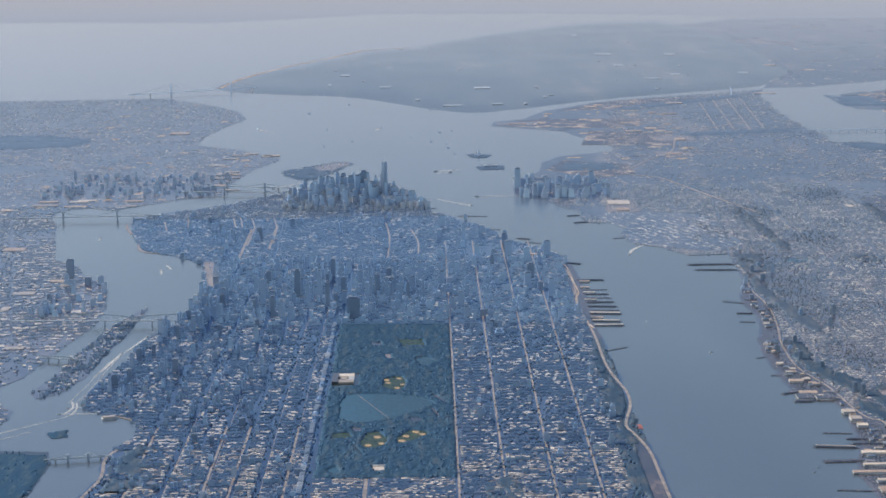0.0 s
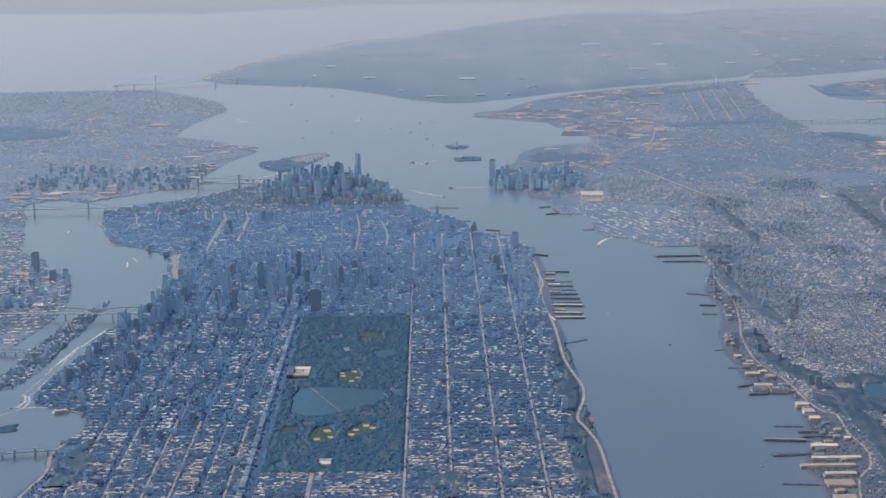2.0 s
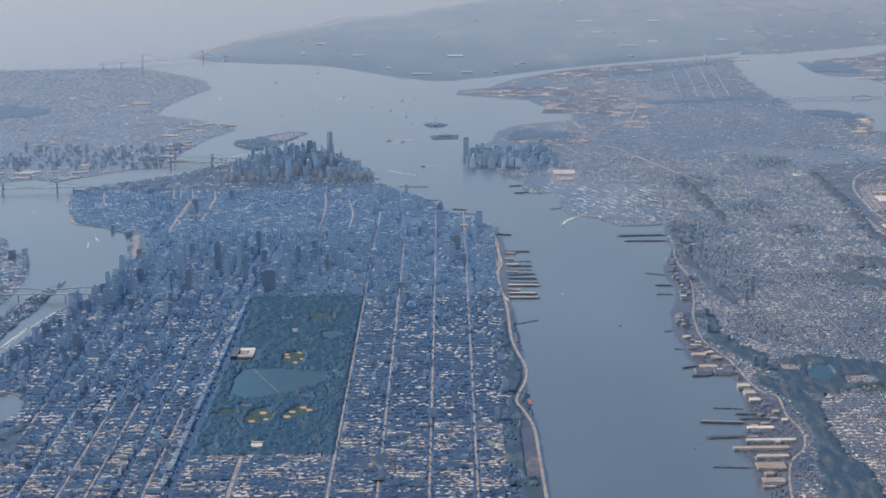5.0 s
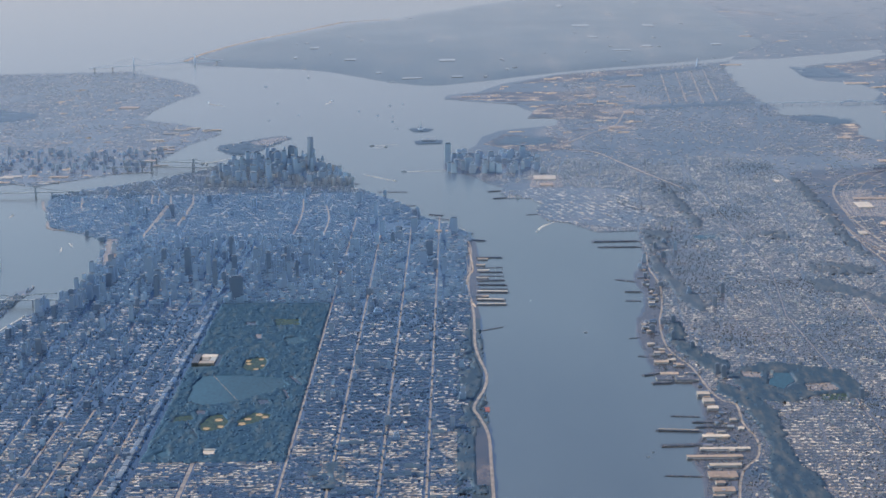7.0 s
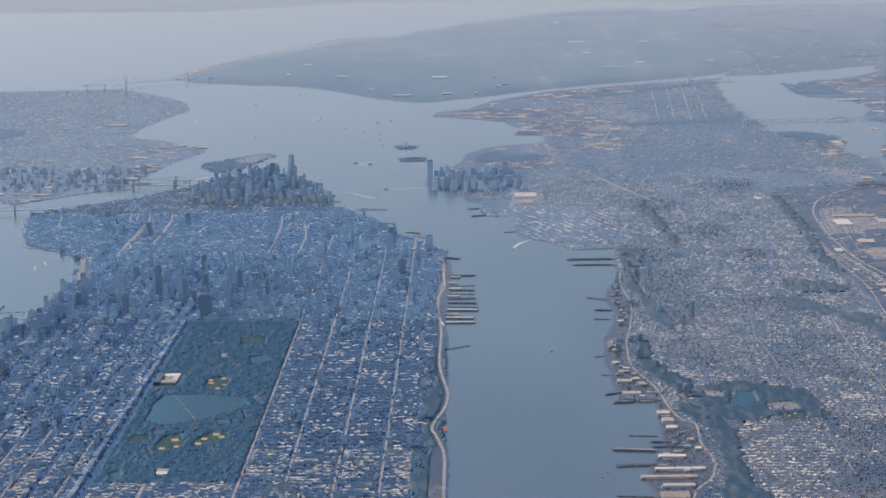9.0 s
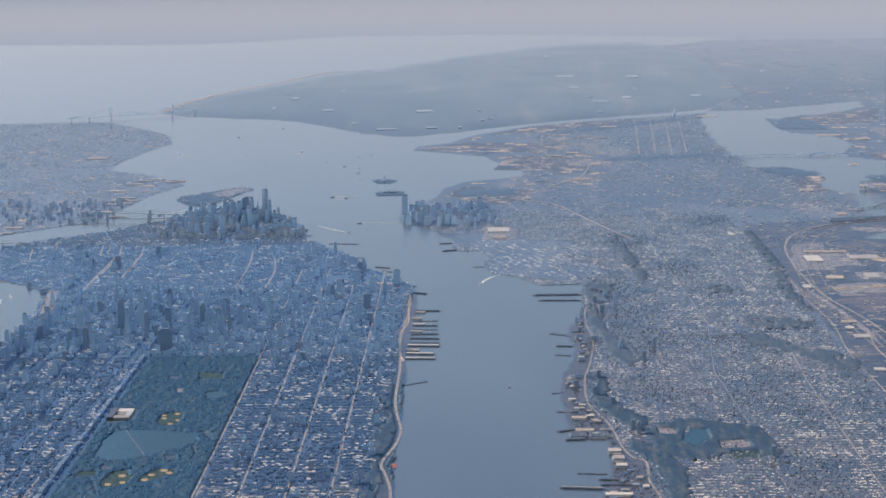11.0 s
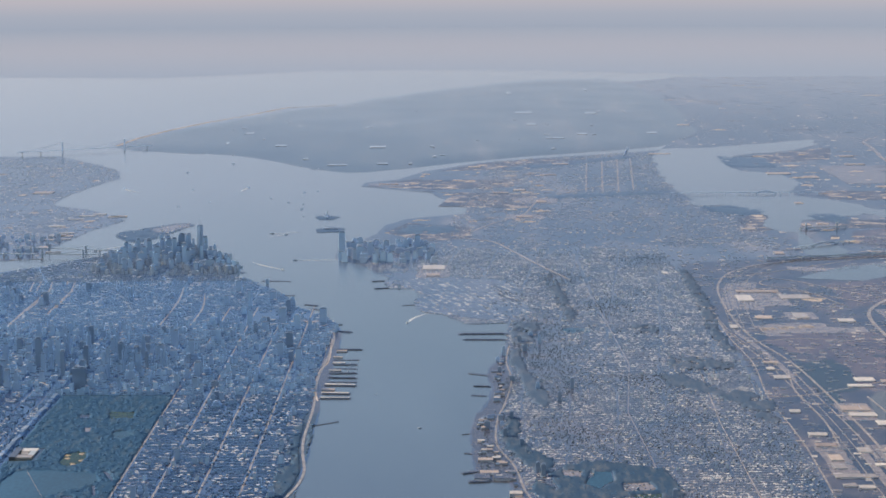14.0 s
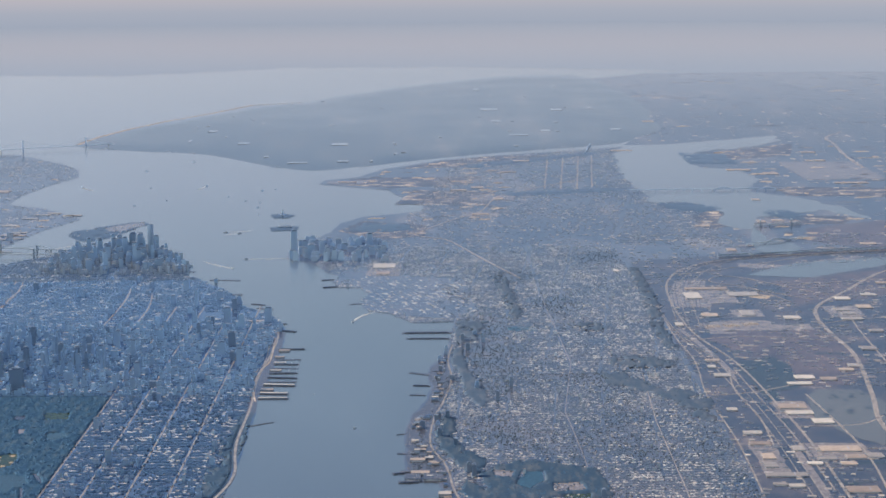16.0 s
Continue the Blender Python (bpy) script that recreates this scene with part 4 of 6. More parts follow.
def greened(x, y):
    hit = np.zeros(len(x), bool)
    for pts, _ in GREEN:
        near = (x > min(p[0] for p in pts) - 6) & (x < max(p[0] for p in pts) + 6) & (y > min(p[1] for p in pts) - 12) & (y < max(p[1] for p in pts) + 12)
        i = np.flatnonzero(near)
        if len(i):
            wx, wy = ragged_edge(x[i], y[i], 3.0)
            hit[i] |= inside(pts, wx, wy)
    if hit.any():
        i = np.flatnonzero(hit)
        hit[i] = np.array([noise.noise((p * 0.16, q * 0.1, 3.0)) for p, q in zip(x[i], y[i])]) > -0.25
    return hit


GREEN_FAR = [
    [(-345, 786), (-290, 776), (-255, 790), (-246, 815), (-262, 838), (-290, 852), (-345, 856)],
    [(70, 650), (84, 680), (108, 672), (112, 650), (92, 640)],
    [(273.7, 758), (295, 767), (313, 737), (306, 719), (289, 724)],
    [(338, 716), (356, 724), (361, 701), (354, 677), (343, 690)],
    [(331, 1087), (367, 1069), (365, 998), (329, 1009)],
    [(175, 812), (214, 822), (264, 838), (264, 852), (213, 838), (176, 828)],
    [(150, 985), (262, 1085), (258, 1100), (150, 1010)],
]


def off_port_road(x, y):
    """Clear of the curving motorway through the port."""
    ok = np.ones(len(x), bool)
    i = np.flatnonzero((x > 105) & (x < 240) & (y > 460) & (y < 910))
    for (ax, ay), (bx, by) in zip(PORT_ROAD, PORT_ROAD[1:]):
        d2 = max((bx - ax) ** 2 + (by - ay) ** 2, 1e-6)
        t = np.clip(((x[i] - ax) * (bx - ax) + (y[i] - ay) * (by - ay)) / d2, 0, 1)
        ok[i] &= np.hypot(x[i] - ax - t * (bx - ax), y[i] - ay - t * (by - ay)) > 2.0
    return ok


def fabric(name, label, poly, bounds, cell, turn, keep, size, height, seed, streets=(7, 2), tall=0.0, tall_h=(2, 5), avoid=(), limit=None, mats=None, base=Z, patchy=1.3):
    """Rows of buildings on a street grid turned by some degrees inside an outline."""
    rng = np.random.default_rng(seed)
    x0, y0, x1, y1 = bounds
    cx, cy, reach = (x0 + x1) / 2, (y0 + y1) / 2, math.hypot(x1 - x0, y1 - y0) / 2
    nu, nv = int(2 * reach / cell[0]), int(2 * reach / cell[1])
    iu, iv = np.meshgrid(np.arange(nu), np.arange(nv), indexing="ij")
    iu, iv = iu.ravel(), iv.ravel()
    ok = (iu % streets[0] != 0) & (iv % (streets[1] + 1) != 0) if streets[1] > 1 else (iu % streets[0] != 0)
    iu, iv = iu[ok], iv[ok]
    k = len(iu)
    shift = rng.uniform(0, 1, nv)[iv] * cell[0]
    u = (iu + 0.5) * cell[0] - reach + rng.uniform(-0.05, 0.05, k) * cell[0] + shift
    v = (iv + 0.5) * cell[1] - reach + rng.uniform(-0.06, 0.06, k) * cell[1]
    a = radians(turn)
    x, y = cx + u * math.cos(a) - v * math.sin(a), cy + u * math.sin(a) + v * math.cos(a)
    patch = np.array([noise.noise((p * 0.03, q * 0.02, seed)) for p, q in zip(x, y)])
    ok = (x > x0) & (x < x1) & (y > y0) & (y < y1) & inside(poly, x, y) & (rng.uniform(0, 1, k) < keep * (1 + patchy * patch))
    for pts in list(avoid) + GREEN_FAR:
        ok &= ~inside(pts, x, y)
    if limit is not None:
        ok &= limit(x, y)
    ok &= ~greened(x, y) & off_port_road(x, y)
    x, y = x[ok], y[ok]
    k = len(x)
    sx = cell[0] * rng.uniform(size[0], size[1], k) 
    sy = cell[1] * rng.uniform(size[0], size[1], k)
    h = rng.uniform(height[0], height[1], k)
    big = rng.uniform(0, 1, k) < tall
    h = np.where(big, rng.uniform(tall_h[0], tall_h[1], k), h)
    return boxes_mesh(name, x, y, sx, sy, h, np.full(k, a) + rng.normal(0, 0.015, k), base, mats or [m_walls, m_roofs], label, "buildings")


def off_avenues(x, y):
    ok = np.ones(len(x), bool)
    for ax in AVENUES:
        ok &= np.abs(x - ax) > 1.25
    ok &= ~((np.abs(x + 26) < 1.0) & (y < 2))
    return ok


PARK_WIDE = [(-42.4, -0.4), (0.6, -0.4), (0.6, 206.5), (-42.4, 206.5)]
RIVER_LOT = [(-113.5, 346), (-108.5, 348), (-101, 302), (-98.5, 276), (-103.5, 276), (-107, 300)]
land("yard", RIVER_LOT, 0, Z + 0.05, m_lot, "tan riverside yard under the towers", 61, 3, 0.5)
SHORE_W = [(54, -200), (70, -200), (70, 330), (54.2, 330), (53.2, 240), (54.6, 205), (55, 178), (54, 170)]
land("ground_riverside", [(54.2, -160), (60.6, -160), (60.4, -20), (60.2, 20), (59.2, 43), (58.6, 67), (58.8, 100), (59, 124), (58.6, 150), (58.6, 178), (53.8, 178), (54, 100)], 0, Z + 0.025, m_woods, "dark grassy strip along the river", 176, 4, 0.2)
land("yards_shore", [(53.8, 178), (53.6, 235), (54, 276), (54, 330), (58.2, 334), (59.2, 300), (59.2, 273), (59, 235), (57.4, 205), (59, 178)], 0, Z + 0.03, m_deck, "dark paved yards along the piers", 173, 4, 0.2)
SHORT_AVENUES = [[(-147.4, 464.2), (-141.6, 430.0)], [(-136.3, 475.1), (-132.4, 444.1)], [(-112.8, 481.3), (-107.6, 442.2)], [(-109.2, 481.0), (-104.1, 442.0)], [(-104.0, 484.6), (-97.5, 441.5)], [(-95.0, 479.9), (-92.4, 460.1)], [(-91.5, 483.7), (-86.1, 440.7), (-84.4, 394.5)], [(-97.5, 441.5), (-96.7, 388.6)]]
LES = [[(p[0] - 0.9, p[1]) for p in pts] + [(p[0] + 0.9, p[1]) for p in pts[::-1]] for pts in SHORT_AVENUES] + [[(p[0] - 1.0, p[1]) for p in pts] + [(p[0] + 1.0, p[1]) for p in pts[::-1]] for pts in ([(-98.7, 437.1), (-98.0, 392.4), (-97.5, 350.1)], [(-86.2, 445.0), (-85.8, 411.0), (-85.2, 379.1)])]
fabric("city_blocks", "dense rows of brick apartment houses with pale flat roofs", ISLAND, (-125, -70, 62, 60), (1.1, 1.32), 0, 1.0, (0.82, 1.02), (0.28, 0.55), 1, (60, 2), 0.012, (1.0, 1.8), [PARK_WIDE, SHORE_W], lambda x, y: off_avenues(x, y) & ((y < -36) | (y > 32)), [m_walls, m_city_roofs])
fabric("city_blocks", "dense rows of brick apartment houses north of the office towers", ISLAND, (-126, 60, 58, 206), (1.15, 1.32), 0, 1.0, (0.82, 1.02), (0.28, 0.62), 2, (60, 2), 0.015, (1.2, 2.4), [PARK_WIDE, SHORE_W], off_avenues, [m_walls, m_city_roofs])
fabric("city_blocks", "crowded mid-rise office blocks around the towers", ISLAND, (-112, 206, 56, 345), (1.5, 1.6), 0, 0.95, (0.8, 1.02), (0.5, 1.5), 3, (60, 2), 0.12, (1.8, 4.0), [SHORE_W, RIVER_LOT], off_avenues, [m_office_walls, m_office_roofs])
fabric("city_blocks", "lower loft and tenement blocks downtown", ISLAND, (-160, 345, 56, 470), (1.5, 1.6), 2, 0.98, (0.8, 1.02), (0.25, 0.6), 4, (31, 2), 0.01, (1.2, 2.2), [RIVER_LOT] + LES, lambda x, y: (off_avenues(x, y) | (y > 400) | (x < -1)) & (np.abs(x - np.interp(y, [347, 409, 452], [-27, -27.2, -30])) > 1.2) & (np.abs(x - np.interp(y, [339, 392, 434], [-13, -12.7, -17])) > 1.2), [m_office_walls, m_office_roofs])
fabric("city_blocks", "crowded blocks at the island's tip", ISLAND, (-170, 470, 20, 600), (2.1, 2.0), 18, 0.95, (0.6, 0.95), (0.35, 0.9), 5, (31, 2), 0.01, (1.4, 2.4), mats=[m_tip_walls, m_office_roofs], limit=lambda x, y: (x < -88) | (y < 492))
fabric("city_blocks", "tall crowded office blocks round the towers of the tip", ISLAND, (-88, 492, 20, 600), (2.1, 2.0), 18, 0.95, (0.6, 0.95), (0.7, 2.0), 25, (31, 2), 0.16, (2.2, 4.6), mats=[m_tip_walls, m_office_roofs])
WET = [[(260, 120), (305, 120), (305, 212), (262, 212)], [(284, 460), (430, 460), (430, 548), (284, 480)], [(305, 530), (345, 530), (345, 640), (305, 640)]]
DIAGONAL = [(93, 384), (128, 360), (146, 380), (140, 470), (92, 484), (80, 462), (91, 430)]
fabric("house_rows", "long slanting rows of pale-roofed houses behind the wharves", DIAGONAL, (78, 355, 148, 490), (2.6, 1.5), -68, 0.62, (0.5, 0.95), (0.05, 0.10), 27, (60, 2), mats=[m_far_walls, m_roofs], patchy=1.2)
fabric("house_rows", "close rows of small houses on the river bluff", MAINLAND, (112, -80, 229, 240), (0.86, 1.02), -4, 0.74, (0.5, 1.08), (0.10, 0.28), 6, (21, 2), 0.006, (0.8, 1.8), patchy=2.3, mats=[m_far_walls, m_roofs], limit=lambda x, y: (x > np.interp(y, ROAD_Y, ROAD_X) + 1) & (np.abs(x - np.interp(y, [0, 118, 175, 260], [177.5, 176, 174, 182])) > 0.7) & (np.abs(x - np.interp(y, [0, 160, 300], [205, 206, 212])) > 0.6))
fabric("house_rows", "close rows of small houses behind the river bluff", MAINLAND, (60, 240, 229, 580), (1.1, 1.25), -6, 0.74, (0.5, 1.08), (0.08, 0.22), 7, (21, 2), 0.006, (0.8, 1.6), patchy=2.2, avoid=[DIAGONAL], mats=[m_far_walls, m_roofs], limit=lambda x, y: ((y > 305) | (x > 133)) & (np.abs(x - np.interp(y, [175, 260, 420], [174, 182, 178])) > 0.8))
# Far blocks here are flattened to hide shaded walls, in place of haze.
fabric("house_rows", "rows of low houses along the far peninsula", MAINLAND, (95, 580, 300, 1130), (2.2, 2.8), -8, 0.5, (0.5, 0.9), (0.06, 0.16), 8, (41, 2), 0.0, (1.2, 2.4), [BAY], lambda x, y: (x > 112 + (y - 760) * 0.1) & (x < 300 - (y - 560) * 0.02), [m_far_walls, m_far_roofs])
fabric("work_yards", "scattered sheds and yards on the marsh edge", MAINLAND, (229, 40, 420, 620), (3.0, 2.2), -6, 0.36, (0.3, 1.0), (0.12, 0.28), 9, (7, 2), avoid=[BAY] + WET, mats=[m_far_walls, m_far_roofs])
fabric("far_town", "distant low roofs and yards on the far mainland", MAINLAND, (300, 560, 760, 1500), (6, 8), -5, 0.42, (0.3, 0.8), (0.02, 0.05), 10, (6, 2), avoid=[BAY], mats=[m_far_walls, m_far_roofs])
fabric("far_town", "distant pale roofs scattered to the horizon", MAINLAND, (330, 1500, 1000, 3000), (13, 20), -5, 0.22, (0.25, 0.8), (0.01, 0.03), 11, (9, 1), mats=[m_far_walls, m_far_roofs])
fabric("far_town", "distant roofs on the hazy southern island", SOUTH_ISLAND, (-190, 990, 360, 2000), (7, 10), 10, 0.16, (0.25, 0.6), (0.03, 0.08), 12, (7, 2), base=0.2, mats=[m_far_walls, m_far_roofs])
wedge = lambda x, y: x > -(200 + 0.24 * (y - 60))
fabric("house_rows", "low brick rows and workshops across the narrow river", EAST_SHORE, (-330, -40, -140, 520), (1.6, 2.0), 12, 0.72, (0.7, 1.02), (0.15, 0.38), 13, (31, 2), 0.002, (1.5, 3.0), limit=wedge, mats=[m_far_walls, m_roofs])
fabric("house_rows", "low rows and warehouses towards the harbour mouth", EAST_SHORE, (-460, 520, -104, 1110), (2.2, 3.0), 14, 0.6, (0.5, 0.95), (0.06, 0.16), 14, (31, 2), 0.0, (1.4, 2.8), limit=wedge, mats=[m_far_walls, m_far_roofs])
fabric("house_rows", "apartment blocks on the narrow river island", ISLETS[0][1], (-150, 95, -122, 245), (1.4, 2.0), 4, 0.7, (0.4, 0.8), (0.3, 1.1), 15, (9, 1))
fabric("house_rows", "old barracks among trees on the fort island", ISLETS[3][1], (-105, 630, -55, 700), (3, 4), 10, 0.25, (0.3, 0.6), (0.2, 0.35), 16, (9, 1), mats=[m_far_walls, m_far_roofs])

# ---- trees, past counting ----
def scatter(poly, n, seed, avoid=(), z=Z, r=(0.4, 0.75), within=None):
    rng = np.random.default_rng(seed)
    p = np.asarray(poly)
    x, y = rng.uniform(p[:, 0].min(), p[:, 0].max(), n), rng.uniform(p[:, 1].min(), p[:, 1].max(), n)
    ok = inside(poly, x, y)
    for a in avoid:
        ok &= ~inside(a, x, y)
    if within is not None:
        ok &= inside(within, x, y) & inside(within, x - 1.2, y) & inside(within, x + 1.2, y)
    x, y = x[ok], y[ok]
    return x, y, np.full(len(x), z), rng.uniform(*r, len(x))


LAKE = [(-13, 149), (-10, 151), (-7.6, 150.4), (-5, 143.5), (-8.6, 137), (-11.3, 140)]
MEER = [(-38.3, 8.6), (-35.6, 12.9), (-33.9, 7.3), (-35.8, 3.6)]
LAWN_OVAL = [(-23.7, 118), (-20, 122), (-17, 121), (-15.6, 113), (-16.3, 105), (-21, 101.4), (-24, 108)]
LAWN_SOUTH = [(-19.8, 180.6), (-10, 179.2), (-9, 169), (-18, 168.6)]
LAWN_NORTH = [(-29.6, 36.5), (-27.6, 48.6), (-23.6, 50.4), (-20.6, 42), (-21.4, 34.4), (-24.6, 31), (-27.8, 31.4)]
LAWN_EAST = [(-38.5, 48), (-33, 50), (-32, 44), (-38, 42)]
MUSEUM = [(-43, 109), (-32, 109), (-32, 127), (-43, 127)]
RINK = [(-25, 12), (-21.5, 14), (-20.5, 7.5), (-24, 6.5)]
LAWN_NORTH_WEST = [(-17.6, 35.6), (-18.2, 42.2), (-13.9, 52.2), (-8.4, 50), (-8.2, 45.5), (-12.4, 39.4)]
TERRACE = [(-24.4, 156), (-22, 156), (-21, 149), (-23.4, 149)]
CLEARINGS = [[(-14.6, 66.4), (-11, 67), (-9.6, 62.4), (-13, 60.4)], [(-33, 55.4), (-30, 55), (-28.6, 50.4), (-31.6, 49.8)], [(-7, 95.4), (-5.4, 95.8), (-0.9, 84.4), (-2, 83.6)], [(-7.4, 79), (-6.2, 79), (-3.8, 67), (-5, 66.4)], [(-34.6, 43), (-33.9, 43.4), (-30.2, 33), (-27.7, 24.6), (-28.3, 24), (-31, 33)], [(-30, 175), (-26, 176), (-25, 170), (-29, 169)]]
PARK_OPEN = [RESERVOIR, LAKE, MEER, LAWN_OVAL, LAWN_SOUTH, LAWN_NORTH, LAWN_NORTH_WEST, LAWN_EAST, MUSEUM, RINK, TERRACE] + CLEARINGS
land("park_ground", PARK, 0, Z + 0.02, m_woods, "dark wooded ground of the long city park", 31, 0)
land("reservoir", RESERVOIR, 0, Z + 0.06, m_pool, "deep blue reservoir in the park", 32, 2.0, 0.15)
land("park_lake", LAKE, 0, Z + 0.06, m_pool, "small park lake", 33, 1.5, 0.2)
land("park_pond", MEER, 0, Z + 0.06, m_pool, "small park pond", 34, 1.5, 0.2)
for i, pts in enumerate((LAWN_OVAL, LAWN_SOUTH, LAWN_NORTH, LAWN_EAST, LAWN_NORTH_WEST)):
    land("lawn", pts, 0, Z + 0.07, m_grass, "open mown lawn among park trees", 35 + i, 1.5, 0.2)
land("terrace", TERRACE, 0, Z + 0.09, m_lot, "pale stone terrace beside the park lake", 140, 1.5, 0.3)
for i, pts in enumerate(CLEARINGS):
    land("clearing", pts, 0, Z + 0.09, m_meadow, "tan worn path and clearing among park trees", 141 + i, 1.2, 0.35)
strip("dam", [(-32.5, 97.6), (-20.6, 65.6)], 0.13, Z + 0.12, m_road, "thin pale causeway across the reservoir", "causeway")
canopy("park_woods", PARK, "closed leaf roof of the long city park", 1, PARK_OPEN, step=0.5, height=(0.24, 0.56), ragged=0.5)
clumps_mesh("park_trees", *scatter(PARK, 4200, 1, PARK_OPEN, z=Z + 0.12, r=(0.24, 0.48)), "taller park trees turning brown and green", 1, flat=0.7)
LAWN_RIVER = [(55.8, 33.6), (58.5, 32.2), (59.5, 14.1), (59.6, -5.2), (59.3, -23.2), (55.2, -23.0), (55.4, -5.0), (55.2, 14.3)]
POND_EDGE = [(151.5, 78), (154.5, 94), (161.6, 94), (161.8, 82), (156, 71.5)]
BARE = [[(145, 96), (152, 94), (151, 86), (145, 88)], [(163.7, 79), (172.6, 80), (174.5, 70.5), (163.2, 69)], [(166, 66), (175, 66.6), (174.5, 59), (166, 58.4)]]
ROAD_EDGE = [(61, -160), (61, -20), (60.6, 25), (58.6, 43.5), (56.8, 55.5), (60.2, 78), (61, 96), (58.7, 120), (57.6, 141), (57.7, 180), (55.3, 180), (55, 141), (56, 120), (58.4, 96), (57.6, 78), (53.8, 56), (55.6, 43), (58.2, 25), (58.6, -20), (58.6, -160)]
for i, (pts, thick) in enumerate(GREEN):
    big = abs(area(pts))
    # Woods from y 185 on take the paler, haze-painted leaves.
    canopy("wooded_slope", pts, "dark wooded slope between streets and water", 50 + i, [ROAD_EDGE, POND_EDGE, LAWN_RIVER] + BARE, gaps=-0.7 if thick >= 1.0 else -0.25, ragged=1.5 if thick >= 1.0 else 3.0, material=m_slope if pts[0][1] < 185 else m_hazed_slope)
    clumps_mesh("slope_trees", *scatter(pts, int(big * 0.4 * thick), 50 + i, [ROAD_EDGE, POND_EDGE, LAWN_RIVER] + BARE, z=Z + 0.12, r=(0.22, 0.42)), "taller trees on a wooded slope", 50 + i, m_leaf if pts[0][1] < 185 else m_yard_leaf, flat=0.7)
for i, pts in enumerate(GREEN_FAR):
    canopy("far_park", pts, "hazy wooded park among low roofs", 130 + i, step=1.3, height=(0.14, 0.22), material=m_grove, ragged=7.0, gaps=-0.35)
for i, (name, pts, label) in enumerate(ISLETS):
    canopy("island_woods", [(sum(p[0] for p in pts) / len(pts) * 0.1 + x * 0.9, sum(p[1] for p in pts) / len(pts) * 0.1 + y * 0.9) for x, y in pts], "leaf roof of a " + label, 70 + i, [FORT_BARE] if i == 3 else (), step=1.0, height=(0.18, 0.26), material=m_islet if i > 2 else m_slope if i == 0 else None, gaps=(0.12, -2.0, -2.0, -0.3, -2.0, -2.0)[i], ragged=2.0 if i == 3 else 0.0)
    clumps_mesh("island_trees", *scatter(pts, int(abs(area(pts)) * (0.05, 0.12, 0.12, 0.012, 0.012, 0.012)[i]), 70 + i, r=(0.3, 0.5)), "trees on a " + label, 70 + i, flat=0.6)
def gap_trees(poly, n, seed, field, r):
    """Trees gathered where the house rows thin out."""
    x, y, z, rad = scatter(poly, n, seed, [POND_EDGE], r=r, within=MAINLAND)
    f = np.array([noise.noise((p * 0.03, q * 0.02, field)) for p, q in zip(x, y)])
    ok = f < np.random.default_rng(seed).uniform(-0.45, 0.10, len(x))
    return x[ok], y[ok], z[ok], rad[ok]


BLUFF = [(122, -70), (228, -70), (228, 240), (131, 240), (118, 120)]
BEHIND = [(131, 240), (228, 240), (228, 560), (120, 560), (132, 420)]
clumps_mesh("yard_trees", *gap_trees(BLUFF, 24000, 84, 6, (0.15, 0.32)), "dark yard trees in the gaps between house rows", 84, m_yard_leaf, 0.55)
clumps_mesh("yard_trees", *gap_trees(BEHIND, 16000, 85, 7, (0.17, 0.34)), "dark yard trees in the gaps between further house rows", 85, m_yard_leaf, 0.5)
clumps_mesh("street_trees", *scatter([(112, -70), (228, -70), (228, 240), (160, 560), (120, 420), (131, 330), (118, 120)], 4000, 80, [POND_EDGE], r=(0.2, 0.38), within=MAINLAND), "street and yard trees among small houses", 80, m_yard_leaf)
clumps_mesh("street_trees", *scatter([(-105, -60), (-42.5, -60), (-42.5, 200), (-118, 200)], 3500, 81, r=(0.22, 0.42), within=ISLAND), "street trees among apartment houses", 81)
clumps_mesh("street_trees", *scatter([(1, -60), (54, -60), (54, 200), (1, 200)], 3000, 82, r=(0.22, 0.42), within=ISLAND), "street trees among apartment houses", 82)
clumps_mesh("street_trees", *scatter([(-230, 60), (-150, 60), (-165, 300), (-260, 480)], 4000, 83, r=(0.2, 0.36), within=EAST_SHORE), "street trees among low rows", 83)

# ball fields: sand diamonds on the lawns
for x, y, s in ((-26.7, 34.6, 2.2), (-24, 43.7, 2.6), (-22.6, 36.5, 2.0), (-16.3, 39.3, 2.4), (-15, 44.4, 2.2), (-12, 49.2, 2.4), (-9.9, 46.5, 2.2), (-22.6, 116.5, 2.0), (-18.3, 118.6, 2.0), (-22, 112.6, 2.0), (-18.8, 105.3, 2.0), (-17, 110, 1.6)):
    bm = bmesh.new()
    prism(bm, [(s * 0.5 * math.cos(a * 0.7), s * 0.62 * math.sin(a * 0.7)) for a in range(9)], 0, 0.03)
    field = link_bm("ball_field", bm, m_clay)
    field.matrix_basis = pose(x, y, Z + 0.075)
    tagged(field, "sandy baseball infield on a park lawn", "ball field", "ball fields")
land("riverside_lawn", [(55.8, 33.6), (58.5, 32.2), (59.5, 14.1), (59.6, -5.2), (59.3, -23.2), (55.2, -23.0), (55.4, -5.0), (55.2, 14.3)], 0, Z + 0.05, m_meadow, "dry tan lawn between the trees and the river road", 174, 3, 0.4)
land("sports_court", [(9.9, -4.2), (13.1, -3.1), (13.0, -10.1), (10.3, -10.4)], 0, Z + 0.3, m_red, "red clay courts among the houses", 175, 0, kind="", category="court")
land("sports_court", [(58.6, 50), (60.2, 50), (60.2, 55), (58.6, 55)], 0, Z + 0.05, m_red, "red clay courts beside the river", 97, 0, kind="", category="court")
for i, pts in enumerate(BARE):
    land("bare_ground", pts, 0, Z + 0.05, m_lot if i < 2 else m_grass, "bare tan ground in the bluff-top park" if i < 2 else "open lawn in the bluff-top park", 98 + i, 1.5, 0.3)



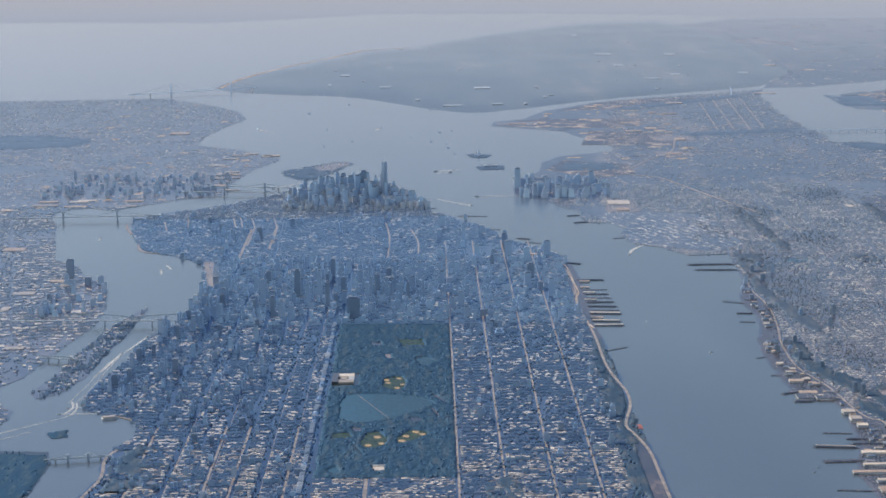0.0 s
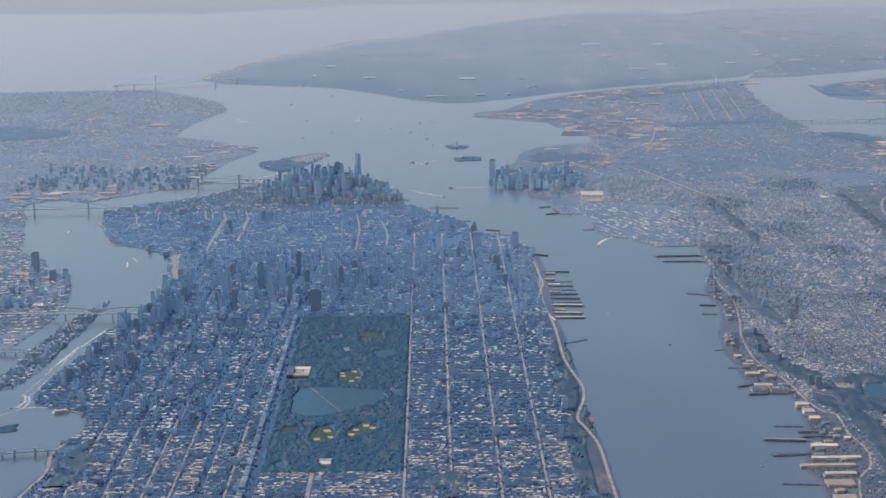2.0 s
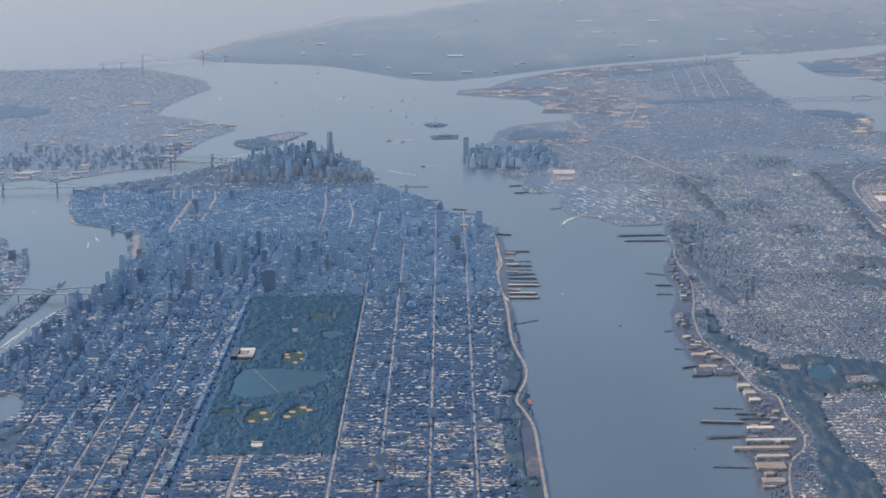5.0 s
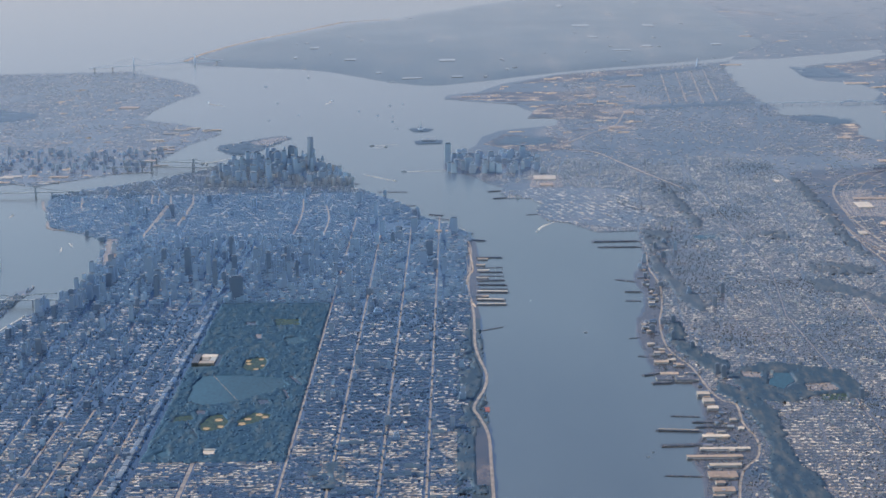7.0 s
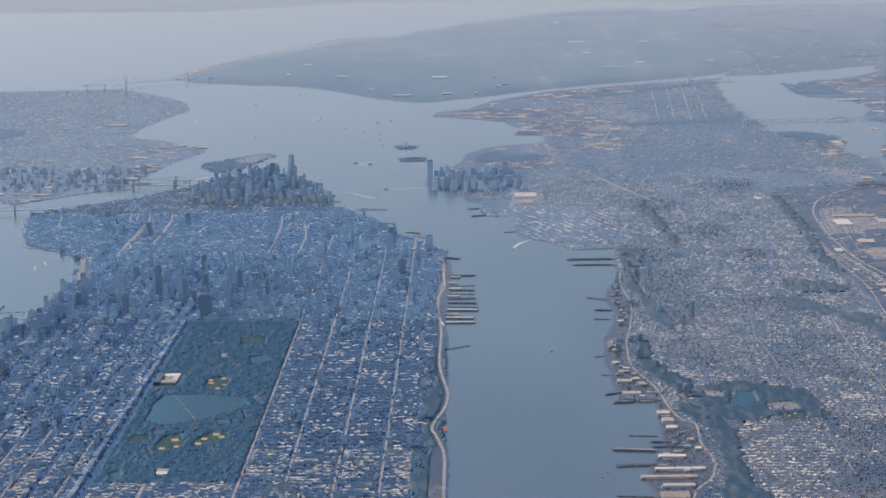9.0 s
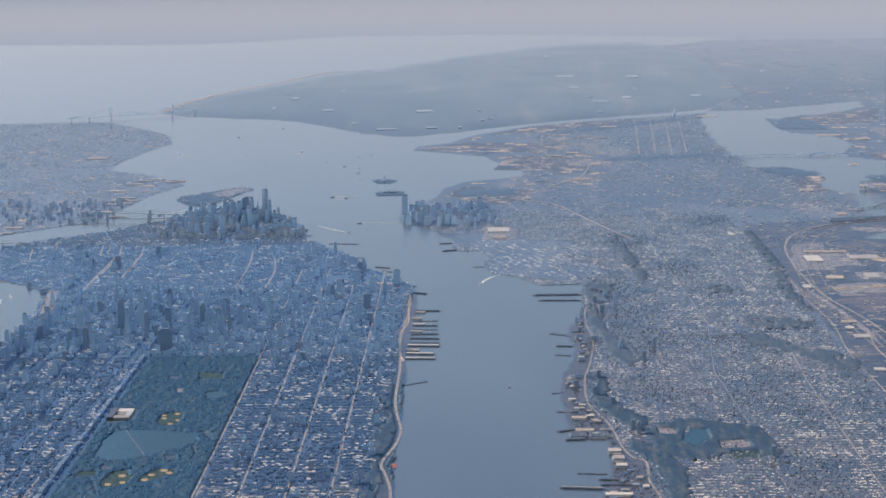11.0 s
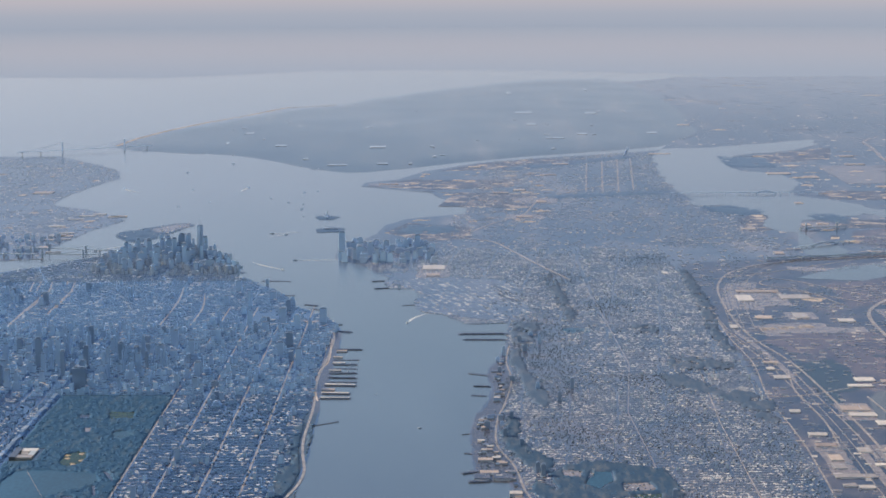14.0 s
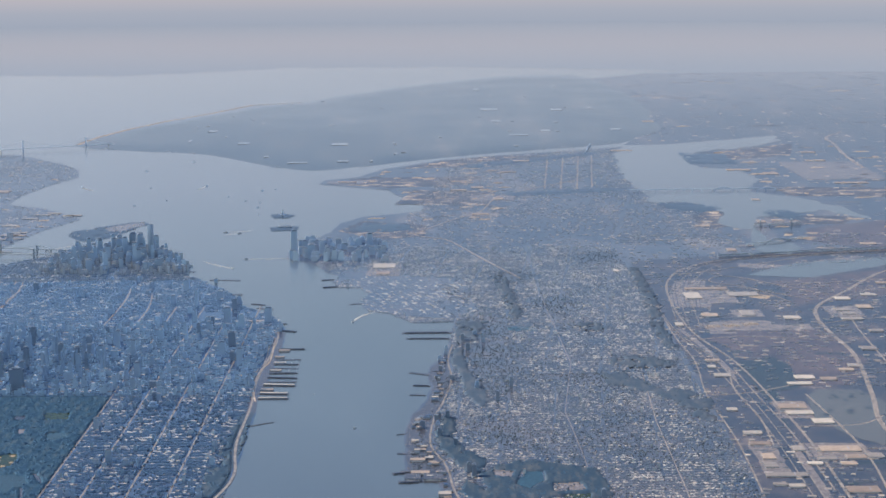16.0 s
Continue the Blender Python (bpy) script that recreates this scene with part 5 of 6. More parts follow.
# ---- towers ----
def tower(kind, mat, label, group, name="skyscraper"):
    """A unit tower, one unit wide, deep and high, of one of several shapes; its copies are scaled to their sizes."""
    t = thing(name, label, name.replace("_", " "), group)
    if kind == "slab":
        part("shaft", box(bmesh.new(), 0, 0, 0, 1, 1, 0.94), mat, t)
        part("crown", box(bmesh.new(), 0, 0, 0.94, 0.7, 0.6, 0.06), m_crown, t, "pale plant room on the roof")
        part("parapet", box(bmesh.new(), 0, 0, 0.935, 1.02, 1.02, 0.012), m_crown, t)
    elif kind == "setback":
        part("podium", box(bmesh.new(), 0, 0, 0, 1, 1, 0.45), mat, t)
        part("shaft", box(bmesh.new(), 0, 0, 0.45, 0.72, 0.75, 0.35), mat, t)
        part("upper_shaft", box(bmesh.new(), 0, 0, 0.8, 0.45, 0.5, 0.14), mat, t)
        part("crown", box(bmesh.new(), 0, 0, 0.94, 0.4, 0.45, 0.06, 0, 0.4), m_crown, t, "tapered roof cap")
    elif kind == "taper":
        part("shaft", box(bmesh.new(), 0, 0, 0, 1, 1, 0.96, 0, 0.74), mat, t)
        part("crown", box(bmesh.new(), 0, 0, 0.96, 0.5, 0.5, 0.04), m_crown, t)
    elif kind == "twin":
        part("podium", box(bmesh.new(), 0, 0, 0, 1, 1, 0.15), mat, t)
        for s in (-1, 1):
            part("shaft", box(bmesh.new(), s * 0.27, s * 0.1, 0.15, 0.4, 0.7, 0.8 if s > 0 else 0.7), mat, t)
        part("crown", box(bmesh.new(), 0.27, 0.1, 0.95, 0.25, 0.4, 0.05), m_crown, t)
    elif kind == "round":
        bm = bmesh.new()
        prism(bm, [(0.5 * math.cos(a * math.pi / 8), 0.5 * math.sin(a * math.pi / 8)) for a in range(16)], 0, 0.9)
        part("shaft", bm, mat, t)
        bm = bmesh.new()
        prism(bm, [(0.5 * math.cos(a * math.pi / 8), 0.5 * math.sin(a * math.pi / 8)) for a in range(16)], 0.9, 1.0, shrink=0.45)
        part("crown", bm, m_crown, t)
    return t


STYLES = [("slab", m_facade, "pale stone slab tower with a flat roof"), ("setback", m_facade, "brown masonry tower that steps back upward"), ("slab", m_glass, "blue glass office slab with a flat roof"),
          ("taper", m_glass, "tapering blue glass office tower"), ("twin", m_facade, "pair of apartment towers on one podium"), ("slab", m_dark, "dark glass office slab tower"), ("setback", m_glass, "stepped blue glass office tower"),
          ("slab", m_far_tower, "hazy blue-grey slab tower"), ("setback", m_far_tower, "hazy blue-grey stepped tower"), ("taper", m_far_tower, "hazy blue-grey tapering tower")]


def towers(group, spots, seed, name="skyscraper", styles=tuple(range(7))):
    """One copy of a style for each spot: x, y, width, depth, height and turn."""
    rng = random.Random(seed)
    first = {}
    for x, y, w, d, h, turn in spots:
        s = rng.choice(styles)
        m = pose(x, y, Z, 0, 0, turn) @ Matrix.Diagonal((w, d, h, 1))
        if s not in first:
            first[s] = tower(*STYLES[s], group, name)
            first[s].matrix_basis = m
        else:
            t = copy_thing(first[s], pose(0, 0, 0))
            t.matrix_basis = m


def cluster(n, bounds, heights, seed, poly=ISLAND, width=(1.6, 3.2), turn=0, peak=None, gap=1.9):
    rng = random.Random(seed)
    out = []
    tries = 0
    while len(out) < n and tries < n * 60:
        tries += 1
        x, y = rng.uniform(bounds[0], bounds[2]), rng.uniform(bounds[1], bounds[3])
        if not inside(poly, np.array([x]), np.array([y]))[0] or any(abs(x - o[0]) < gap and abs(y - o[1]) < gap * 1.3 for o in out):
            continue
        h = heights[0] + (heights[1] - heights[0]) * rng.random() ** 1.8
        if peak:
            h *= 0.45 + 0.75 * math.exp(-(((x - peak[0]) / peak[2]) ** 2 + ((y - peak[1]) / peak[3]) ** 2))
        out.append((x, y, rng.uniform(*width), rng.uniform(*width), h, turn + rng.uniform(-3, 3)))
    return out


towers("midtown towers", cluster(165, (-104, 210, 24, 335), (4.0, 12.0), 11, width=(1.2, 2.8), peak=(-48, 255, 62, 60), gap=1.7), 1, "office_tower")
towers("towers at the island's tip", cluster(100, (-86, 500, -22, 592), (4.5, 11.5), 12, width=(2.0, 3.4), peak=(-56, 545, 42, 50), turn=15), 2, styles=(2, 3, 6, 2, 0))
towers("waterfront towers at the tip", cluster(16, (-38, 496, -9, 540), (3.5, 7.0), 23, width=(1.8, 2.8), turn=15), 13, styles=(2, 3, 6, 0))
towers("uptown apartment towers", cluster(60, (-118, 70, -64, 206), (2.5, 6.5), 13, width=(1.2, 2.2)), 3, "apartment_tower")
towers("west side apartment towers", cluster(34, (3, 20, 52, 210), (2.0, 5.0), 14, width=(1.2, 2.2)), 4, "apartment_tower")
towers("west side towers", cluster(24, (8, 214, 54, 420), (3.5, 8.5), 15), 5)
towers("downtown blocks", cluster(40, (-140, 335, 10, 480), (2.0, 6.0), 16), 6, "office_block")
towers("east river towers", cluster(26, (-120, 195, -96, 274), (4.0, 8.5), 17, width=(1.4, 2.4)), 7)
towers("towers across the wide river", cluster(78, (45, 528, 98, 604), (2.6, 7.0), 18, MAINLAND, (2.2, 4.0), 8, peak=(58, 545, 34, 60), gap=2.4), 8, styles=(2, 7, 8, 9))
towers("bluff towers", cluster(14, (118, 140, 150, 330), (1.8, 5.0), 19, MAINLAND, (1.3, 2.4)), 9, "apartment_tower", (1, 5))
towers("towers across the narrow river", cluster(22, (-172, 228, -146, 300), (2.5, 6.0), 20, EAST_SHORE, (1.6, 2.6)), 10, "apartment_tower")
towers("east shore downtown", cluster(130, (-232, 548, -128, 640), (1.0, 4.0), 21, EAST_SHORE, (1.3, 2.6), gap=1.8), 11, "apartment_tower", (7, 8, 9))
towers("uptown housing slabs", cluster(40, (-104, -30, -44, 66), (1.6, 3.4), 22, width=(1.2, 2.0)), 12, "apartment_tower")

# the tallest tower: a square base, an eight-sided tapering shaft and a mast
tall = thing("skyscraper", "tallest tapering glass tower with a thin mast", "skyscraper", "towers at the island's tip", (-32.3, 534.8, Z), 15)
part("podium", box(bmesh.new(), 0, 0, 0, 3.2, 3.2, 2.8), m_glass, tall)
bm = bmesh.new()
lo = [bm.verts.new((1.6 * math.cos(a), 1.6 * math.sin(a), 2.8)) for a in [math.pi / 4 + i * math.pi / 2 for i in range(4)] for _ in (0,)]
for v in lo:
    v.co.x, v.co.y = v.co.x * 1.41, v.co.y * 1.41
hi = [bm.verts.new((1.6 * math.cos(i * math.pi / 2), 1.6 * math.sin(i * math.pi / 2), 20.6)) for i in range(4)]
for i in range(4):
    bm.faces.new((lo[i], lo[(i + 1) % 4], hi[(i + 1) % 4]))
    bm.faces.new((lo[i], hi[(i + 1) % 4], hi[i]))
bm.faces.new(hi)
part("shaft", bm, m_dark, tall)
part("parapet", box(bmesh.new(), 0, 0, 20.5, 2.1, 2.1, 0.5, 45), m_crown, tall)
bm = bmesh.new()
prism(bm, [(0.12 * math.cos(a), 0.12 * math.sin(a)) for a in range(6)], 21, 25.5, shrink=0.3)
part("mast", bm, m_steel, tall)
for x, y, w, d, h, kind, mat, label in (
        (-44.5, 549, 3.4, 3.4, 14.6, "slab", m_dark, "tall dark glass slab tower beside the tallest one"),
        (-37.6, 545, 2.0, 2.0, 12.2, "setback", m_facade, "slender stepped stone tower with a pointed cap"),
        (-38, 217, 5.4, 2.4, 9.4, "slab", m_dark, "broad black glass slab at the park's end"),
        (-168, 305, 3.0, 3.0, 9.8, "slab", m_dark, "lone dark apartment tower across the narrow river"),
        (44.6, 571, 3.4, 3.2, 12.0, "slab", m_glass, "tall dark glass tower on the far bank"),
        (88, 574, 3.0, 3.0, 9.5, "slab", m_glass, "tall glass apartment tower on the far bank"),
        (12, 462, 1.6, 1.6, 2.6, "slab", m_facade, "brick ventilation tower on a pier"),
        (55.5, 545, 1.4, 1.4, 2.4, "slab", m_facade, "brick ventilation tower at the water's edge"),
        (30, 352, 3.2, 3.0, 8.0, "slab", m_glass, "dark tower near the western rail yards"),
        (38, 336, 3.4, 3.2, 7.6, "taper", m_glass, "tapering tower near the western rail yards"),
        (19.6, 187, 3.4, 4.2, 2.6, "setback", m_facade, "white stone block with stepped wings")):
    t = tower(kind, mat, label, "single towers")
    t.matrix_basis = pose(x, y, Z) @ Matrix.Diagonal((w, d, h, 1))

for x, y, h in ((138.6, 88, 4.4), (137, 93, 3.6), (149.6, 194, 4.0), (155.7, 217, 4.2), (178.4, 60, 3.6), (127.5, 140, 3.4), (133, 128, 2.6)):
    t = tower("slab", m_dark, "lone dark apartment slab on the wooded bluff", "bluff slabs", "apartment_tower")
    t.matrix_basis = pose(x, y, Z) @ Matrix.Diagonal((1.3, 2.0, h, 1))

rng = random.Random(31)
y = -30.0
while y < 205:
    d = rng.uniform(3.2, 5.6)
    t = tower(rng.choice(("slab", "slab", "setback")), m_facade, "tall masonry apartment house facing the park", "apartment houses beside the park", "apartment_house")
    t.matrix_basis = pose(-45.0, y + d / 2, Z) @ Matrix.Diagonal((1.5, d * 0.92, rng.uniform(0.7, 1.5), 1))
    y += d

# museum at the park's edge: wings round pale roofs
museum = thing("museum", "broad pale stone museum with several roofs in the park", "museum", "", (-37.8, 118, Z))
museum.scale = (0.85, 0.85, 0.7)
part("main_wing", box(bmesh.new(), -3.4, 0, 0, 2.6, 15, 1.3), m_pale_roof, museum)
part("north_wing", box(bmesh.new(), 1.2, -5.2, 0, 6.4, 4.2, 1.0), m_pale_roof, museum)
part("south_wing", box(bmesh.new(), 1.2, 5.2, 0, 6.4, 4.2, 1.0), m_pale_roof, museum)
part("rear_wing", box(bmesh.new(), 3.2, 0, 0, 2.4, 6, 0.9), m_shed, museum)
for y in (-3, 0, 3):
    part("court_roof", box(bmesh.new(), 0, y, 0, 3.6, 1.6, 0.8, 0, 0.7), m_white, museum)
rink = thing("skating_rink", "pale rink building beside the park pond", "rink", "", (-22.8, 9.8, Z))
part("floor", box(bmesh.new(), 0, 0, 0, 3.4, 3.8, 0.2), m_white, rink)
part("pavilion", box(bmesh.new(), 0, 2.2, 0, 3.6, 0.9, 0.5), m_shed, rink)


# ---- warehouses ----
def warehouse(w, d, h, roof, label, group):
    t = thing("warehouse", label, "warehouse", group)
    part("wall", box(bmesh.new(), 0, 0, 0, w, d, h), m_shed, t)
    top = part("roof", box(bmesh.new(), 0, 0, h, w * 1.01, d * 1.01, 0.08), roof, t)
    part("skylight", box(bmesh.new(), w * 0.21, d * 0.08, h + 0.08, w * 0.018, d * 0.5, 0.05), m_shed, top)
    part("loading_dock", box(bmesh.new(), 0, -d / 2 - 0.25, 0, w * 0.8, 0.5, h * 0.4), m_shed, t)
    return t


DEPOTS = [(252.6, 413, 8.2, 17), (262, 432.5, 22, 6.5), (278, 416, 15.2, 12), (272, 366, 6.8, 13), (254, 362, 7.9, 8), (291, 354, 7.8, 8), (318, 373, 6.6, 7), (330, 380, 7.1, 9), (319, 363, 6.6, 5.7), (237, 340, 3.8, 8), (241, 262, 6.3, 4.3), (239, 250, 3.5, 5), (241, 234, 6.8, 6), (259, 180, 10.8, 8), (260, 170, 10.3, 6), (266, 157, 7.6, 7.5), (264, 118, 14.2, 8), (274, 109, 5.6, 6.5), (250, 119, 4.2, 6.8), (238, 109, 4.5, 8)]
DEPOTS_B = [(252.0, 99.8, 5.3, 3.4), (257.3, 105.4, 6.4, 3.4), (267.2, 107.6, 6.9, 5.6), (236.0, 75.1, 4.5, 3.1), (339.2, 411.6, 7.7, 5.9), (353.5, 445.1, 6.1, 6.4), (322.6, 321.9, 6.5, 6.2), (324.3, 402.2, 7.7, 8), (292.5, 242.4, 5.9, 5.1), (311.0, 284.2, 6.9, 8.0), (272.9, 229, 8.2, 7), (282.0, 225.7, 6.3, 5.8), (237, 98, 4.4, 7), (240, 86, 14, 5), (261, 68, 10.6, 7.7), (238, 141, 6.9, 4.8), (236, 176, 4.1, 4.4), (263, 99, 5.6, 4.2), (241, 73, 5.3, 4)]
DEPOTS_B += [(269, 218, 9.9, 4.9), (238, 126, 7.7, 5), (318, 350, 10.3, 6), (297, 250, 4.6, 6), (360, 957, 19, 11), (222, 490, 2.9, 7), (98, 512, 12.3, 15), (98, 488, 7.5, 9)]
FAR_DEPOTS = [(155, 717, 14.6, 10.8), (330, 672, 7, 12), (341, 676, 10, 10), (335, 1390, 22, 19), (284, 1110, 25, 11), (182, 957, 17.4, 7.6), (169, 795, 9.7, 15), (156, 860, 12, 12), (291, 655, 12, 7), (294, 558, 7.3, 12), (438, 1084, 16, 18), (432, 1020, 22, 12), (429, 869, 32, 13), (381, 932, 14.8, 18), (142, 845, 16, 10), (344, 778, 7.5, 11.9), (376, 577, 12.9, 8.5), (195, 1035, 18.5, 13), (125, 1015, 13.7, 14), (60, 899, 18.9, 8)]
EAST_DEPOTS = [(-222, 522, 15, 8), (-204, 517, 13, 5), (-174, 517, 7.9, 6), (-184, 244, 3.5, 8), (-210, 384, 11, 9), (-183, 276, 9.9, 7), (-152, 237, 7, 6.6), (-189, 858, 14.5, 14), (-134, 641, 10.5, 10), (-134, 623, 8.7, 7), (-132, 592, 6.8, 7), (-126, 738, 9, 6), (-115, 725, 6.7, 8), (-240, 506, 6.3, 8), (-165, 172, 7.6, 4.7)]
EAST_DEPOTS += [(-130.1, 650.5, 9, 4), (-128.4, 638.5, 9, 4), (-127.3, 625.8, 9, 4), (-122.8, 573.8, 9, 4), (-222.5, 535.2, 11, 5), (-205.1, 533.8, 11, 5), (-201.3, 538.8, 11, 5), (-174.5, 534.9, 11, 5), (-142.9, 681.6, 11, 5), (-132.7, 730.3, 11, 5), (-111.4, 727.1, 11, 5), (-137.3, 713.7, 11, 5), (-165.2, 292.5, 11, 5), (-171.1, 302.7, 11, 5)]
for group, rows, h in (("depots on the marsh edge", DEPOTS + DEPOTS_B, 0.28), ("far port sheds", FAR_DEPOTS, 0.22), ("dock sheds", EAST_DEPOTS, 0.28)):
    for i, (x, y, w, d) in enumerate(rows):
        white = (i * 7) % 3 != 1 and h != 0.22
        w, d = (w, d) if h != 0.22 else (w * 0.75, d * 0.75)
        t = warehouse(w * 0.96, d * 0.9, h, m_white if white else m_tan, "long warehouse with a %s flat roof" % ("white" if white else "tan"), group)
        t.matrix_basis = pose(x, y, Z)
for x, y, w, d in ((262, 412, 22, 40), (272, 366, 14, 18), (258, 175, 14, 26), (262, 115, 22, 22), (238, 105, 9, 40), (318, 368, 16, 26), (335, 670, 26, 30), (98, 500, 18, 40), (276, 332, 40, 14), (155, 717, 24, 24), (165, 800, 30, 30), (60, 899, 30, 16), (430, 950, 60, 120)):
    land("yard", [(x - w / 2, y - d / 2), (x + w / 2, y - d / 2), (x + w / 2, y + d / 2), (x - w / 2, y + d / 2)], 0, Z + 0.045, m_lot, "tan paved yard round warehouses", int(x), 4, 0.5)


# trailers parked in slanting rows on the truck terminal
def trailer_row():
    t = thing("trailer_row", "slanting row of pale parked trailers", "trailers", "parked trailer rows")
    for k in range(6):
        part("trailer", box(bmesh.new(), 0, (k - 2.5) * 0.9, 0, 0.5, 0.62, 0.24), m_white, t)
    return t


row = trailer_row()
row.matrix_basis = pose(248.5, 333, Z + 0.05, 0, 0, 14)
rng = random.Random(52)
for i in range(1, 17):
    if i not in (5, 11):
        copy_thing(row, pose(248.5 + i * 1.5, 333 + i * 0.45 + rng.uniform(-1, 1), Z + 0.05, 0, 0, 14 + rng.uniform(-3, 3)))


# ---- piers ----
def pier(x0, y0, x1, y1, w, shed, group, label):
    d = math.hypot(x1 - x0, y1 - y0)
    t = thing("pier", label, "pier", group, (x0, y0, 0), math.degrees(math.atan2(y1 - y0, x1 - x0)))
    part("deck", box(bmesh.new(), d / 2, 0, 0.06, d, w, 0.12), m_deck, t)
    for i in range(max(2, int(d / 5))):
        part("pile", box(bmesh.new(), 1 + i * 5 if 1 + i * 5 < d else d - 0.3, 0, -0.3, 0.3, w * 0.96, 0.36), m_shed, t)
    if shed:
        hall = part("shed", box(bmesh.new(), d * 0.52, 0, 0.12, d * 0.84, w * 0.56, shed * 0.8), m_crown, t)
        part("shed_roof", box(bmesh.new(), d * 0.52, 0, 0.12 + shed * 0.8, d * 0.85, w * 0.6, 0.06, 0, 0.94), m_white if shed > 0.45 else m_deck, hall, "pale shed roof" if shed > 0.45 else "dark tarred shed roof")
    return t


for x0, y0, x1, y1, w, shed in ((57, 293, 70, 292.6, 1.6, 0.4), (58, 271, 69.4, 271.7, 1.2, 0.0), (58, 262, 69.4, 261.7, 1.3, 0.3), (58, 255, 69.5, 254, 1.3, 0.0), (57, 245, 70, 245.5, 1.8, 0.4), (57, 237.5, 70.5, 236, 1.8, 0.4),
                                (56.5, 230, 70.6, 229, 1.6, 0.0), (56.5, 224, 71, 222.5, 2.6, 0.55), (56.5, 209.5, 69.2, 208, 2.4, 0.55), (56.5, 201, 69.8, 200.5, 2.2, 0.5), (58, 157, 67, 163.5, 0.8, 0.0),
                                (40, 391, 47.6, 386, 1.6, 0.0), (50, 355, 57.3, 349, 1.6, 0.3), (54, 335, 63, 331.4, 2.0, 0.4), (8, 472, 23.6, 470, 2.2, 0.0), (-12, 503, -3.5, 498.4, 2.0, 0.0), (22, 428, 29.3, 428, 1.6, 0.0), (36, 402, 43, 398, 1.8, 0.3)):
    pier(x0, y0, x1, y1, w, shed, "piers of the long island", "long dark river pier with a pale shed" if shed else "bare dark river pier")
for x0, y0, x1, y1, w, shed in ((124, 26.2, 109.8, 28.2, 1.6, 0.5), (125, 42, 116, 43.2, 1.0, 0.0), (133, 34.4, 121.8, 36.2, 1.4, 0.35), (133, 30, 122, 30.7, 1.2, 0.35), (126, 13, 109.8, 12, 3.0, 0.3), (121, -17.5, 108, -16, 1.0, 0.0),
                                (128, 86, 114.7, 95, 2.0, 0.0), (134, 327, 111, 326.5, 3.4, 0.4), (133, 313, 113, 313.8, 2.2, 0.3), (117.5, 145, 112, 143.4, 0.6, 0.0), (125, 239, 115.4, 244.7, 2.0, 0.0), (124, 220, 117, 221, 1.6, 0.3),
                                (122, 204, 116, 205, 1.6, 0.0), (118, 94, 112, 91.5, 2.0, 0.3), (121, 82, 114, 81.4, 2.4, 0.4), (118, 116, 113, 118, 1.4, 0.0), (90, 400, 84, 398, 1.6, 0.0), (76, 448, 68, 446, 2.4, 0.4), (73, 470, 66, 468, 2.0, 0.3)):
    pier(x0, y0, x1, y1, w, shed, "piers of the far bank", "old river pier with a low shed" if shed else "bare old river pier")
for x, y, w, d, h in ((128, 7.5, 14.5, 2.0, 0.5), (124, 0, 16, 2.2, 0.5), (124, -17, 8, 5.5, 0.5), (122.6, -30, 6, 4, 0.5), (129, 66, 4, 3.4, 0.9), (129.6, 58, 3.6, 4, 0.8), (130, 50, 3.4, 3, 0.7), (121, 92, 6, 3, 0.5), (120, 108, 5, 3, 0.5), (127, 20, 8, 2.4, 0.5), (126, -8, 9, 2.4, 0.5)):
    t = warehouse(w, d, h, m_white if x > 125 else m_tan, "pale-roofed waterfront shed behind old piers", "waterfront sheds")
    t.matrix_basis = pose(x, y, Z)


for x, y, w, d in ((118.6, 86.4, 5.2, 6.0), (125.4, 86.2, 6.2, 6.4)):
    t = warehouse(w, d, 0.6, m_deck, "long dark-roofed wharf shed on an old quay", "wharf sheds")
    t.matrix_basis = pose(x, y, Z)


# low terminals at the pier roots and striped rail sheds behind them
for x, y, w, d, h in ((60, 215, 5, 3, 0.3), (61, 289, 4.5, 2.4, 0.4), (50, 316, 9, 2.2, 0.3), (50, 310, 8.5, 1.8, 0.25), (51, 304, 8.5, 1.8, 0.25), (50, 298.5, 8, 1.6, 0.25), (49.5, 239, 6, 2.4, 0.5), (49, 233, 5, 1.6, 0.4), (60.5, 250, 5, 1.4, 0.3), (61, 265, 5, 1.6, 0.3), (60, 276, 4, 2, 0.35), (43, 356, 6, 3, 0.4), (47.5, 345, 5, 3, 0.4)):
    t = warehouse(w, d, h, m_white if d < 2 else m_tan, "low pale terminal shed beside the river piers", "terminal sheds")
    t.matrix_basis = pose(x, y, Z, 0, 0, -3)


# pale buildings among the southern island's woods, placed and stretched to fit the camera's view
def hill_top(x, y):
    i, j = (x + 200) / 580 * 59, (y - 980) / 1170 * 69
    return float(max(hz[int(i):int(i) + 2, int(j):int(j) + 2].max(), 0.04))


rng = random.Random(77)
HILL_HOUSES = [(273, 1899, 4, 24), (41, 1168, 14, 16), (50, 1037, 9, 10), (175, 1850, 6, 26), (255, 1540, 12, 20), (230, 1295, 9, 16), (201, 1253, 14, 12), (186, 1402, 9, 16), (13.4, 1030, 16, 9), (-87, 1307, 8, 16), (-46, 1188, 10, 14), (-97.5, 1216, 3, 16), (183, 1549, 18, 24), (297, 1305, 10, 14)]
HILL_HOUSES += [(x, y, rng.uniform(1.5, 5), rng.uniform(5, 10)) for x, y in ((rng.uniform(-150, 300), rng.uniform(1010, 1750)) for _ in range(44)) if inside(SOUTH_ISLAND, np.array([x - 9, x + 9, x]), np.array([y, y, y - 20])).all()]
